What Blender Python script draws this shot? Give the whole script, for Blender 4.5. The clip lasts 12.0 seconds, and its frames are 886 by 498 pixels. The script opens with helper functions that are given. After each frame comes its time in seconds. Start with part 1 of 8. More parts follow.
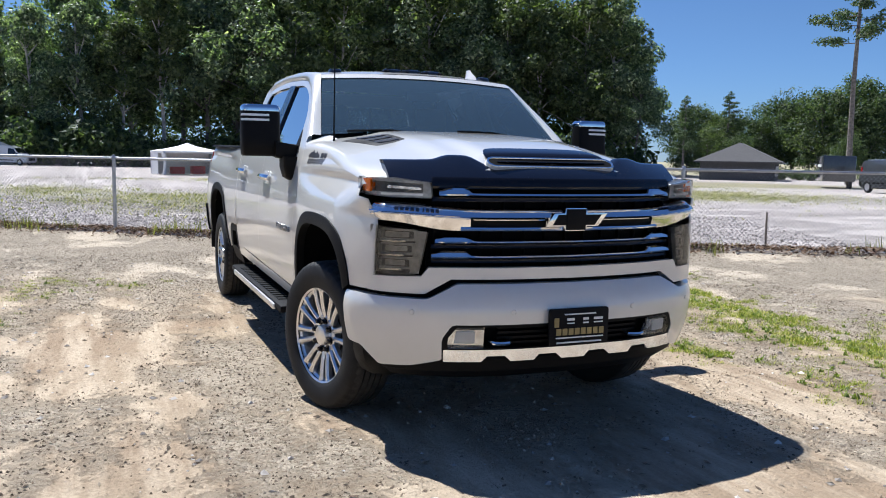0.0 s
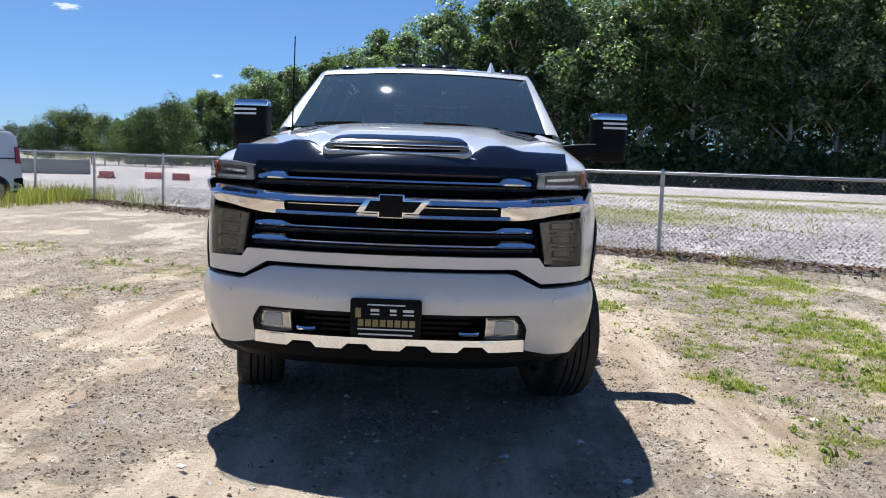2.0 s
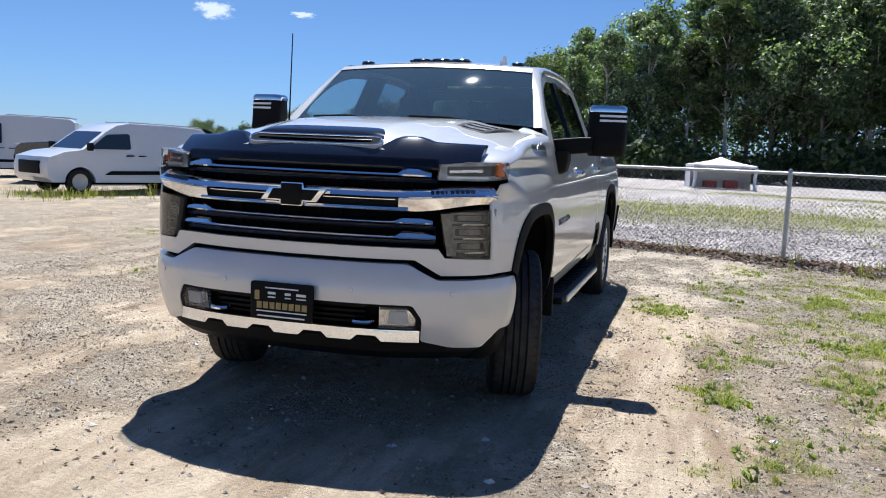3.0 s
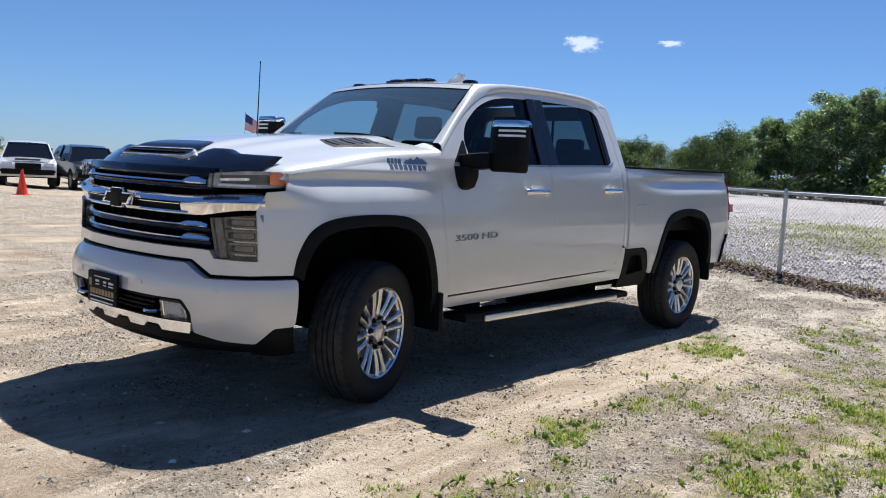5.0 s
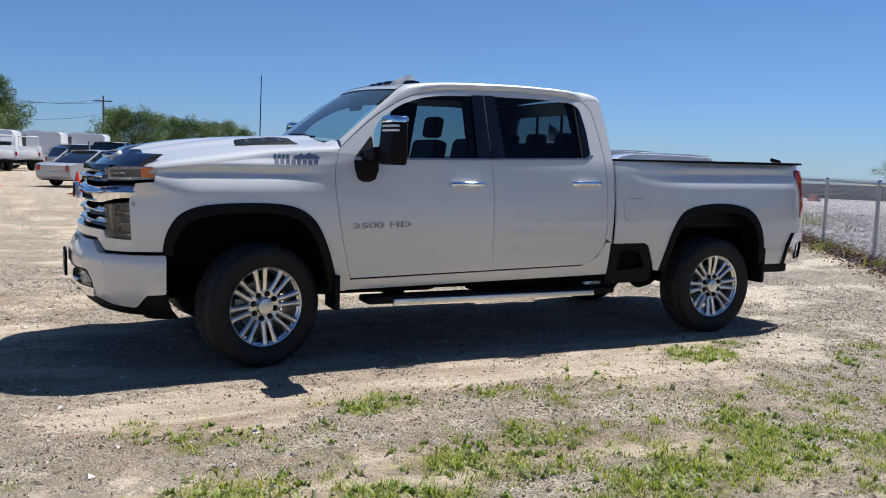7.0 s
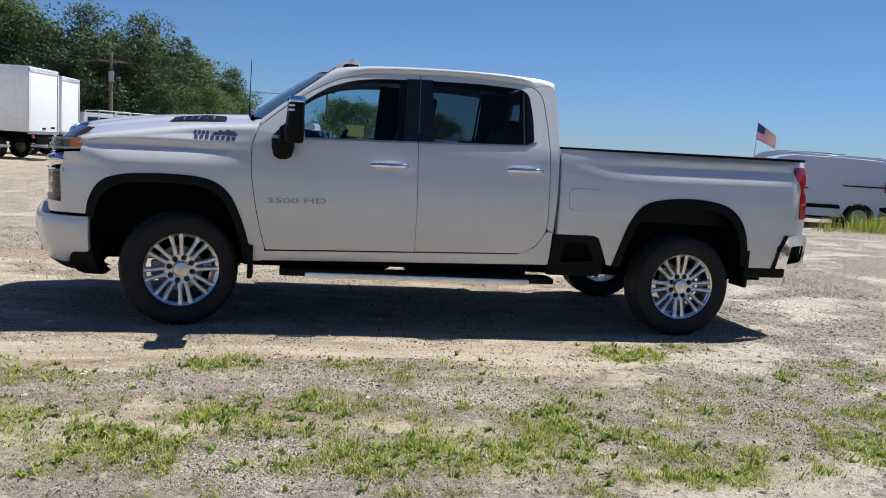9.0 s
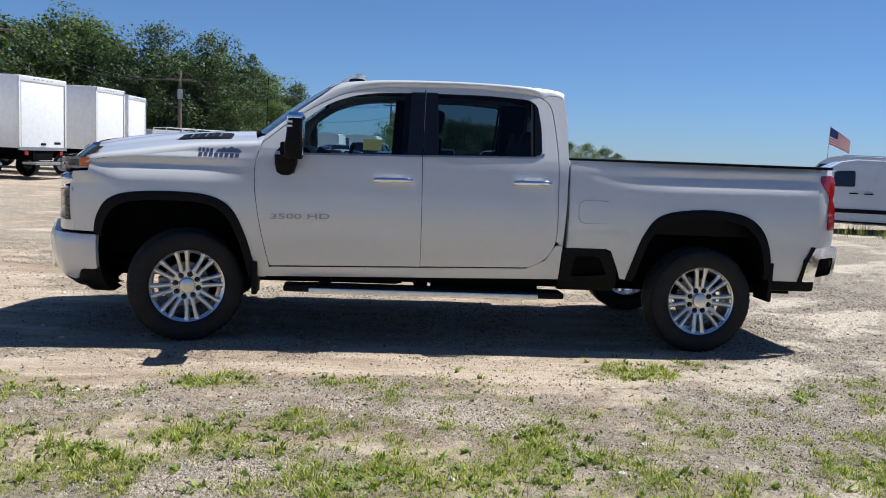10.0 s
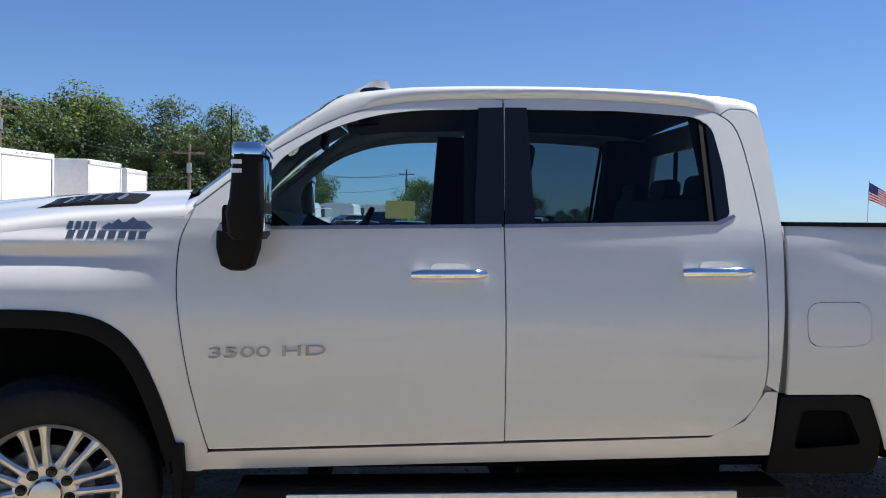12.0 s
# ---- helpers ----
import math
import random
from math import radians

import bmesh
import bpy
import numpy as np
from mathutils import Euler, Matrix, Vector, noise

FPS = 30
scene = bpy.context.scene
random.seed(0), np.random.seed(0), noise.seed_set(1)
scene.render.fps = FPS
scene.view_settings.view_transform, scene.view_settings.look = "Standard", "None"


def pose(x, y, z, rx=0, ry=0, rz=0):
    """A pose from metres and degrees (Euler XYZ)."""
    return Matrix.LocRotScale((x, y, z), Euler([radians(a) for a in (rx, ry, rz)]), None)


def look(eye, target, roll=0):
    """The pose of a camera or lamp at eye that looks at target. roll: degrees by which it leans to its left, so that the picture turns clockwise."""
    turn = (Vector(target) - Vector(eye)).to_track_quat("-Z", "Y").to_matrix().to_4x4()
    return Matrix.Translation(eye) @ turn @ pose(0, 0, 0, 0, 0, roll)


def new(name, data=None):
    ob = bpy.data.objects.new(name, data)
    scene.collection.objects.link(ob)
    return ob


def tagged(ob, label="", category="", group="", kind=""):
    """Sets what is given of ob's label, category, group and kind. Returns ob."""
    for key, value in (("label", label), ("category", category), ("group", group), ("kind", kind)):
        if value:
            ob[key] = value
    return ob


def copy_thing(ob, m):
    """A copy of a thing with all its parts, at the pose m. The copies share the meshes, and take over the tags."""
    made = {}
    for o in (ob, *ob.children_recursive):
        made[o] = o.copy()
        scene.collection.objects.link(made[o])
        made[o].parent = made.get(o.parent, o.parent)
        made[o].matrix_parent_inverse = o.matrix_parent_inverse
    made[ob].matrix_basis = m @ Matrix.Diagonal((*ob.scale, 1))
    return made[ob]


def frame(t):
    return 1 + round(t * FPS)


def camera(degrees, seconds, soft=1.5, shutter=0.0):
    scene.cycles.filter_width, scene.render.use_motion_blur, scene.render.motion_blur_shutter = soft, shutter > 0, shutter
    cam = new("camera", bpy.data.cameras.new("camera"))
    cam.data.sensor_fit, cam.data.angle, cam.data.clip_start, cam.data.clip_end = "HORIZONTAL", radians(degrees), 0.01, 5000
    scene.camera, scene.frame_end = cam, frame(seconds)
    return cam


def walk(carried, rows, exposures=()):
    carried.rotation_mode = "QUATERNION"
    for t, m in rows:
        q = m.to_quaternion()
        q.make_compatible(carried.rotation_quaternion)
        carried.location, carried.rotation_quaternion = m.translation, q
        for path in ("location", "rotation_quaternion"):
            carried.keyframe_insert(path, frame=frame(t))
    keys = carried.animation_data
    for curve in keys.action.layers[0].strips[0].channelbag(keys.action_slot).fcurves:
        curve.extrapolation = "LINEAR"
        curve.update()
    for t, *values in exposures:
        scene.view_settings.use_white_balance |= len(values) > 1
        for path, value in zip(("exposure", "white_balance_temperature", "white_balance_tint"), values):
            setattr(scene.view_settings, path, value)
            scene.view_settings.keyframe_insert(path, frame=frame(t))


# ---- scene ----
cam = camera(56.2, 12.0, soft=1.0)
PATH = [
    (0, (-4.595, 2.131, 1.437), (-2.758, 1.371, 1.218), 1.1),
    (0.5, (-4.773, 1.607, 1.382), (-2.876, 1.009, 1.169), 1.4),
    (1, (-4.907, 0.975, 1.371), (-2.957, 0.584, 1.162), 1.5),
    (1.5, (-4.998, 0.287, 1.372), (-3.015, 0.124, 1.163), 1.6),
    (2, (-4.943, -0.393, 1.353), (-2.955, -0.319, 1.149), 1.9),
    (2.5, (-4.876, -1.126, 1.349), (-2.915, -0.799, 1.138), 2.1),
    (4.5, (-3.797, -3.815, 1.432), (-2.173, -2.669, 1.21), 3.4),
    (5, (-3.419, -4.441, 1.411), (-1.916, -3.137, 1.216), 3.1),
    (5.5, (-2.984, -5.026, 1.446), (-1.622, -3.575, 1.256), 2.6),
    (6, (-2.502, -5.62, 1.48), (-1.3, -4.033, 1.291), 2.4),
    (6.5, (-1.926, -6.05, 1.473), (-0.883, -4.355, 1.274), 2.2),
    (7, (-1.352, -6.512, 1.431), (-0.477, -4.726, 1.223), 1.9),
    (7.5, (-0.796, -6.796, 1.413), (-0.066, -4.948, 1.18), 2.2),
    (9.5, (1.058, -7.379, 1.468), (1.356, -5.416, 1.229), 3.6),
    (10, (1.219, -7.301, 1.49), (1.445, -5.327, 1.262), 2.8),
    (10.5, (1.247, -6.65, 1.436), (1.433, -4.668, 1.245), 1.8),
    (11, (1.297, -5.83, 1.458), (1.455, -3.842, 1.298), 1.3),
    (11.5, (1.207, -5.012, 1.49), (1.388, -3.024, 1.365), 1.4),
    (12, (1.218, -4.196, 1.478), (1.4, -2.206, 1.411), 1.2),
]
walk(cam, [(t, look(eye, target, roll)) for t, eye, target, roll in PATH], [(0, 0.72, 5700, 10), (2.5, 0.72, 5700, 10), (5.0, 0.62, 5700, 10), (7.5, 0.50, 5700, 10), (9.5, 0.48, 5700, 10), (10.5, 0.66, 5700, 10), (12, 0.93, 6000, 10)])

# ---- sky and sun ----
SUN_EL, SUN_AZ = 61.0, math.atan2(0.36, 0.94)
world = bpy.data.worlds.new("world")
scene.world = world
world.use_nodes = True
wt = world.node_tree
sky = wt.nodes.new("ShaderNodeTexSky")
sky.sky_type = 'NISHITA'
sky.sun_disc = False
sky.sun_elevation = radians(SUN_EL)
sky.sun_rotation = radians(90) - SUN_AZ
sky.altitude = 0
sky.air_density = 1.0
sky.dust_density = 0.0
sky.ozone_density = 2.0
tint = wt.nodes.new("ShaderNodeMix")
tint.data_type, tint.blend_type = 'RGBA', 'MULTIPLY'
tint.inputs[0].default_value = 1.0
sky_dir = wt.nodes.new("ShaderNodeTexCoord")
sky_up = wt.nodes.new("ShaderNodeSeparateXYZ")
wt.links.new(sky_dir.outputs["Generated"], sky_up.inputs[0])
sky_tone = wt.nodes.new("ShaderNodeValToRGB")
sky_tone.color_ramp.elements[0].color = (0.62, 0.88, 1.40, 1)
sky_tone.color_ramp.elements[1].position, sky_tone.color_ramp.elements[1].color = 0.16, (0.74, 0.91, 1.20, 1)
wt.links.new(sky_up.outputs[2], sky_tone.inputs[0])
wt.links.new(sky_tone.outputs[0], tint.inputs[7])
wt.links.new(sky.outputs[0], tint.inputs[6])
wt.links.new(tint.outputs[2], wt.nodes["Background"].inputs[0])
wt.nodes["Background"].inputs[1].default_value = 0.045
sun = new("sun", bpy.data.lights.new("sun", 'SUN'))
sun.data.energy = 5.0
sun.data.angle = radians(0.5)
sun.data.color = (1, .945, .86)
sun.matrix_world = look((math.cos(SUN_AZ) * 5, math.sin(SUN_AZ) * 5, 5 * math.tan(radians(SUN_EL))), (0, 0, 0))

# ---- materials ----
def nodes_of(name):
    m = bpy.data.materials.new(name)
    m.use_nodes = True
    return m, m.node_tree, m.node_tree.nodes["Principled BSDF"]


def tex(nt, kind, scale, detail=4.0, rough=0.6, coords="Object"):
    n = nt.nodes.new(kind)
    n.inputs["Scale"].default_value = scale
    if "Detail" in n.inputs:
        n.inputs["Detail"].default_value = detail
    if "Roughness" in n.inputs:
        n.inputs["Roughness"].default_value = rough
    c = nt.nodes.new("ShaderNodeTexCoord")
    nt.links.new(c.outputs[coords], n.inputs["Vector"])
    return n


def ramp(nt, src, stops):
    r = nt.nodes.new("ShaderNodeValToRGB")
    while len(r.color_ramp.elements) < len(stops):
        r.color_ramp.elements.new(0.5)
    for e, (p, c) in zip(r.color_ramp.elements, stops):
        e.position, e.color = p, (*c, 1) if len(c) == 3 else c
    nt.links.new(src, r.inputs[0])
    return r.outputs[0]


def mixc(nt, fac, a, b, mode='MIX'):
    m = nt.nodes.new("ShaderNodeMix")
    m.data_type, m.blend_type = 'RGBA', mode
    for sock, v in ((m.inputs[0], fac), (m.inputs[6], a), (m.inputs[7], b)):
        if isinstance(v, (int, float)):
            sock.default_value = v
        elif isinstance(v, tuple):
            sock.default_value = (*v, 1)
        else:
            nt.links.new(v, sock)
    return m.outputs[2]


def bump(nt, bsdf, height, strength=0.3, dist=0.01):
    b = nt.nodes.new("ShaderNodeBump")
    b.inputs["Strength"].default_value, b.inputs["Distance"].default_value = strength, dist
    nt.links.new(height, b.inputs["Height"])
    nt.links.new(b.outputs[0], bsdf.inputs["Normal"])


def plain(name, col, rough=0.5, metal=0.0, coat=0.0, var=0.12, scale=6.0, bmp=0.0, spec=0.5):
    """A surface of one colour with slight blotches and fine relief."""
    m, nt, b = nodes_of(name)
    n = tex(nt, "ShaderNodeTexNoise", scale)
    lo = tuple(c * (1 - var) for c in col)
    hi = tuple(min(1, c * (1 + var)) for c in col)
    nt.links.new(ramp(nt, n.outputs[0], [(0.3, lo), (0.7, hi)]), b.inputs["Base Color"])
    b.inputs["Roughness"].default_value, b.inputs["Metallic"].default_value = rough, metal
    b.inputs["Coat Weight"].default_value = coat
    b.inputs["Coat Roughness"].default_value = 0.03
    b.inputs["Specular IOR Level"].default_value = spec
    if bmp:
        f = tex(nt, "ShaderNodeTexNoise", scale * 30)
        bump(nt, b, f.outputs[0], bmp, 0.002)
    return m


def glass(name, tint, gloss=0.15, dust_or_haze=0.0):
    """A thin tinted pane: light passes, the surface mirrors by Fresnel."""
    m, nt, b = nodes_of(name)
    nt.nodes.remove(b)
    tr = nt.nodes.new("ShaderNodeBsdfTransparent")
    tr.inputs[0].default_value = (*tint, 1)
    gl = nt.nodes.new("ShaderNodeBsdfGlossy")
    gl.inputs["Roughness"].default_value = 0.02
    fr = nt.nodes.new("ShaderNodeFresnel")
    fr.inputs[0].default_value = 1.5 + gloss
    mx = nt.nodes.new("ShaderNodeMixShader")
    nt.links.new(fr.outputs[0], mx.inputs[0])
    nt.links.new(tr.outputs[0], mx.inputs[1])
    nt.links.new(gl.outputs[0], mx.inputs[2])
    last = mx.outputs[0]
    # bluish diffuse layer paints in the sky's hazy reflection on the pane
    if dust_or_haze:
        df = nt.nodes.new("ShaderNodeBsdfDiffuse")
        df.inputs[0].default_value = (0.32, 0.50, 0.60, 1)
        dm = nt.nodes.new("ShaderNodeMixShader")
        dm.inputs[0].default_value = dust_or_haze
        nt.links.new(last, dm.inputs[1])
        nt.links.new(df.outputs[0], dm.inputs[2])
        last = dm.outputs[0]
    nt.links.new(last, nt.nodes["Material Output"].inputs[0])
    return m


def car_paint(name, col, dust_or_haze=(0.42, 0.36, 0.28), pearl=0.0, coat_ior=1.5):
    m, nt, b = nodes_of(name)
    n = tex(nt, "ShaderNodeTexNoise", 9.0, 8.0, 0.7)
    fac = ramp(nt, n.outputs[0], [(0.45, (0, 0, 0)), (0.85, (0.10, 0.10, 0.10))])
    nt.links.new(mixc(nt, fac, col, dust_or_haze), b.inputs["Base Color"])
    b.inputs["Roughness"].default_value = 0.30
    b.inputs["Coat Weight"].default_value, b.inputs["Coat Roughness"].default_value = 1.0, 0.03
    b.inputs["Metallic"].default_value = pearl
    b.inputs["Coat IOR"].default_value = coat_ior
    return m


def tyre_rubber(name, col, rough, bmp, var, scale, spec):
    """Black rubber, its tread greyed by road dust."""
    m = plain(name, col, rough, bmp=bmp, var=var, scale=scale, spec=spec)
    nt = m.node_tree
    b = nt.nodes["Principled BSDF"]
    c = nt.nodes.new("ShaderNodeTexCoord")
    flat = nt.nodes.new("ShaderNodeVectorMath")
    flat.operation = 'MULTIPLY'
    flat.inputs[1].default_value = (1, 0, 1)
    ln = nt.nodes.new("ShaderNodeVectorMath")
    ln.operation = 'LENGTH'
    nt.links.new(c.outputs["Object"], flat.inputs[0])
    nt.links.new(flat.outputs[0], ln.inputs[0])
    n = tex(nt, "ShaderNodeTexNoise", 22.0, 5, 0.7)
    worn = mixc(nt, ramp(nt, n.outputs[0], [(0.35, (0, 0, 0)), (0.65, (1, 1, 1))]), (0.018, 0.017, 0.016), (0.050, 0.045, 0.038))
    src = b.inputs["Base Color"].links[0].from_socket
    mr = nt.nodes.new("ShaderNodeMapRange")
    nt.links.new(ln.outputs["Value"], mr.inputs[0])
    mr.inputs[1].default_value, mr.inputs[2].default_value = 0.414, 0.419
    nt.links.new(mixc(nt, mr.outputs[0], src, worn), b.inputs["Base Color"])
    return m


M_PAINT = car_paint("pearl_white_paint", (0.655, 0.640, 0.598), pearl=0.08, coat_ior=1.60)
M_CHROME = plain("chrome", (0.82, 0.83, 0.85), 0.06, 1.0, var=0.04)
M_ALLOY = plain("polished_alloy", (0.74, 0.73, 0.72), 0.33, 1.0, var=0.08, scale=20)
M_DARKCHROME = plain("dark_chrome", (0.12, 0.12, 0.13), 0.2, 1.0, var=0.1)
M_BLACK = plain("black_plastic", (0.0035, 0.0035, 0.0038), 0.6, bmp=0.3, var=0.25, spec=0.16)
M_GLOSS = plain("gloss_black", (0.005, 0.005, 0.007), 0.12, coat=0.15, spec=0.35)
M_SMOKED = plain("smoked_acrylic", (0.006, 0.007, 0.012), 0.10, coat=0.5, spec=0.5)
M_RUBBER = tyre_rubber("tyre_rubber", (0.0085, 0.0083, 0.0080), 0.65, 0.25, 0.4, 14, 0.32)
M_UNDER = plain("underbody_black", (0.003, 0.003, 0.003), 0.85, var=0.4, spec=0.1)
M_STEEL = plain("brake_steel", (0.22, 0.21, 0.20), 0.45, 1.0, var=0.3, scale=20)
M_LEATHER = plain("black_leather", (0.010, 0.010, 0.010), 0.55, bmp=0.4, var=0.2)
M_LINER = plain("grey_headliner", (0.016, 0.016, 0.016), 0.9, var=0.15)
# windshield carries the painted blue haze of reflected sky
M_WS = glass("windshield_glass", (0.60, 0.70, 0.74), 0.90, dust_or_haze=0.09)
M_GLASSF = glass("door_glass", (0.62, 0.74, 0.78), -0.20)
M_GLASSR = glass("privacy_glass", (0.28, 0.34, 0.36), -0.15)
M_LENS = glass("clear_lens", (0.86, 0.88, 0.9), -0.05)
M_SMOKELENS = glass("smoked_lens", (0.66, 0.65, 0.62))
M_FOG = plain("fog_lamp_reflector", (0.78, 0.78, 0.78), 0.2, 0.85, var=0.3, scale=30)
M_LAMPGREY = plain("lamp_bezel_grey", (0.36, 0.36, 0.36), 0.35, 0.6, var=0.35, scale=25)
M_LAMPDARK = plain("lamp_interior", (0.085, 0.082, 0.078), 0.35, 0.4, var=0.3, scale=25)
M_AMBER = plain("amber_lens", (0.85, 0.17, 0.004), 0.2, coat=0.25, var=0.1)
M_RED = plain("red_lens", (0.30, 0.006, 0.012), 0.12, coat=0.8, var=0.2)
M_WHITELENS = plain("white_lamp", (0.7, 0.72, 0.75), 0.2, coat=0.5, var=0.05)
M_GOLD = plain("gold_print", (0.30, 0.225, 0.08), 0.45, var=0.1)
M_PRINT = plain("white_print", (0.75, 0.75, 0.72), 0.5, var=0.05)
M_BADGE = plain("satin_badge_chrome", (0.30, 0.30, 0.31), 0.28, 0.9, var=0.1)
M_PAPER, pnt, pb_ = nodes_of("tan_paper")
pb_.inputs["Base Color"].default_value = (0.22, 0.19, 0.09, 1)
pb_.inputs["Roughness"].default_value = 0.9
ptr = pnt.nodes.new("ShaderNodeBsdfTranslucent")
ptr.inputs[0].default_value = (0.26, 0.22, 0.085, 1)
pmx = pnt.nodes.new("ShaderNodeMixShader")
pmx.inputs[0].default_value = 0.6
pnt.links.new(pb_.outputs[0], pmx.inputs[1])
pnt.links.new(ptr.outputs[0], pmx.inputs[2])
pnt.links.new(pmx.outputs[0], pnt.nodes["Material Output"].inputs[0])

# ---- mesh helpers ----
def part(name, bm, material, parent=None, label="", sharp=35, smooth=True, normal=None):
    """Links a bmesh as one mesh object, under a thing or a part; normal gives the true normal at a vertex."""
    me = bpy.data.meshes.new(name)
    bm.to_mesh(me)
    bm.free()
    me.materials.append(material)
    if smooth:
        for p in me.polygons:
            p.use_smooth = True
        me.set_sharp_from_angle(angle=radians(sharp))
    if normal:
        me.normals_split_custom_set_from_vertices([normal(v.co) for v in me.vertices])
    ob = new(name, me)
    if parent:
        ob.parent = parent
    if label:
        ob["label"] = label
    return ob


def thing(name, label, category, at=(0, 0, 0), turn=0, group="", kind=""):
    ob = new(name)
    ob.empty_display_size = 0.2
    ob.matrix_basis = pose(*at, 0, 0, turn)
    return tagged(ob, label, category, group, kind)


def curve(pts):
    """A smooth function through (x, y) points."""
    xs, ys = [p[0] for p in pts], [p[1] for p in pts]
    n = len(xs)
    d = [(ys[i + 1] - ys[i]) / (xs[i + 1] - xs[i]) for i in range(n - 1)]
    t = [d[0]] + [0 if d[i - 1] * d[i] <= 0 else 2 * d[i - 1] * d[i] / (d[i - 1] + d[i]) for i in range(1, n - 1)] + [d[-1]]

    def f(x):
        if x <= xs[0]:
            return ys[0]
        if x >= xs[-1]:
            return ys[-1]
        i = max(k for k in range(n - 1) if xs[k] <= x)
        h = xs[i + 1] - xs[i]
        s = (x - xs[i]) / h
        return (ys[i] * (1 + 2 * s) * (1 - s) ** 2 + t[i] * h * s * (1 - s) ** 2
                + ys[i + 1] * s * s * (3 - 2 * s) + t[i + 1] * h * s * s * (s - 1))
    return f


def sstep(a, b, x):
    s = min(1, max(0, (x - a) / (b - a)))
    return s * s * (3 - 2 * s)


def spline(pts, n=6):
    """A Catmull-Rom line through points of two or three numbers."""
    out = []
    for i in range(len(pts) - 1):
        p0, p1, p2, p3 = pts[max(0, i - 1)], pts[i], pts[i + 1], pts[min(len(pts) - 1, i + 2)]
        for k in range(n):
            s = k / n
            out.append(tuple(0.5 * (2 * b + (c - a) * s + (2 * a - 5 * b + 4 * c - e) * s * s + (3 * b - a - 3 * c + e) * s ** 3)
                             for a, b, c, e in zip(p0, p1, p2, p3)))
    return out + [tuple(pts[-1])]


def rounded(pts, r, n=4):
    """The corners of a closed outline rounded; r is one radius, or one a corner."""
    out, m = [], len(pts)
    for i in range(m):
        ri = r[i] if isinstance(r, (list, tuple)) else r
        a, b, c = Vector(pts[i - 1]), Vector(pts[i]), Vector(pts[(i + 1) % m])
        u, w = a - b, c - b
        k = min(ri, 0.45 * u.length, 0.45 * w.length)
        if k < 1e-4:
            out.append(tuple(b))
            continue
        p, q = b + u.normalized() * k, b + w.normalized() * k
        for j in range(n + 1):
            s = j / n
            out.append(tuple(p * (1 - s) ** 2 + b * 2 * s * (1 - s) + q * s * s))
    return out


def sheet(outline, mapf, du=0.06, dv=0.06, thick=0.012, holes=(), lip=True):
    """A curved panel: an outline in (u, v), cut to a grid, laid on the surface mapf(u, v, depth), with a turned-in rim."""
    bm = bmesh.new()
    edges = []
    for loop in (outline, *holes):
        vs = [bm.verts.new((p[0], p[1], 0)) for p in loop]
        edges += [bm.edges.new((a, b)) for a, b in zip(vs, vs[1:] + vs[:1])]
    bmesh.ops.triangle_fill(bm, use_beauty=True, use_dissolve=False, edges=edges)
    for axis, step in ((0, du), (1, dv)):
        vals = [v.co[axis] for v in bm.verts]
        no = (1, 0, 0) if axis == 0 else (0, 1, 0)
        for k in range(math.floor(min(vals) / step) + 1, math.ceil(max(vals) / step)):
            co = [0, 0, 0]
            co[axis] = k * step
            bmesh.ops.bisect_plane(bm, geom=bm.verts[:] + bm.edges[:] + bm.faces[:], dist=1e-5, plane_co=co, plane_no=no)
    back = set()
    if lip:
        r = bmesh.ops.extrude_edge_only(bm, edges=[e for e in bm.edges if e.is_boundary])
        back = {g for g in r["geom"] if isinstance(g, bmesh.types.BMVert)}
    for v in bm.verts:
        v.co = mapf(v.co.x, v.co.y, thick if v in back else 0.0)
    bmesh.ops.recalc_face_normals(bm, faces=bm.faces)
    return bm


def loft(rings, closed=False, caps=False):
    """A skin over rows of points."""
    bm = bmesh.new()
    rows = [[bm.verts.new(p) for p in r] for r in rings]
    m = len(rows[0])
    for a, b in zip(rows, rows[1:]):
        for i in range(m if closed else m - 1):
            j = (i + 1) % m
            bm.faces.new((a[i], a[j], b[j], b[i]))
    if caps and closed:
        bm.faces.new(rows[0][::-1])
        bm.faces.new(rows[-1])
    bmesh.ops.recalc_face_normals(bm, faces=bm.faces)
    return bm


def tube(line, r, sides=8, caps=True):
    """A round bar along a line; r is a number or one a point."""
    pts = [Vector(p) for p in line]
    rings = []
    for i, p in enumerate(pts):
        t = (pts[min(i + 1, len(pts) - 1)] - pts[max(i - 1, 0)]).normalized()
        a = t.orthogonal() if abs(t.z) > 0.95 else t.cross(Vector((0, 0, 1)))
        a.normalize()
        b = t.cross(a)
        ri = r[i] if isinstance(r, (list, tuple)) else r
        rings.append([p + a * ri * math.cos(k * 2 * math.pi / sides) + b * ri * math.sin(k * 2 * math.pi / sides) for k in range(sides)])
    return loft(rings, True, caps)


def lathe(profile, n=48, axis="y", wave=None):
    """A turned body: profile points (radius, along the axis)."""
    rings = []
    for i in range(n):
        a = 2 * math.pi * i / n
        row = []
        for k, (r, h) in enumerate(profile):
            rr = r + (wave(i, k) if wave else 0)
            c, s = rr * math.cos(a), rr * math.sin(a)
            row.append((c, h, s) if axis == "y" else (c, s, h) if axis == "z" else (h, c, s))
        rings.append(row)
    return loft(rings + [rings[0]])


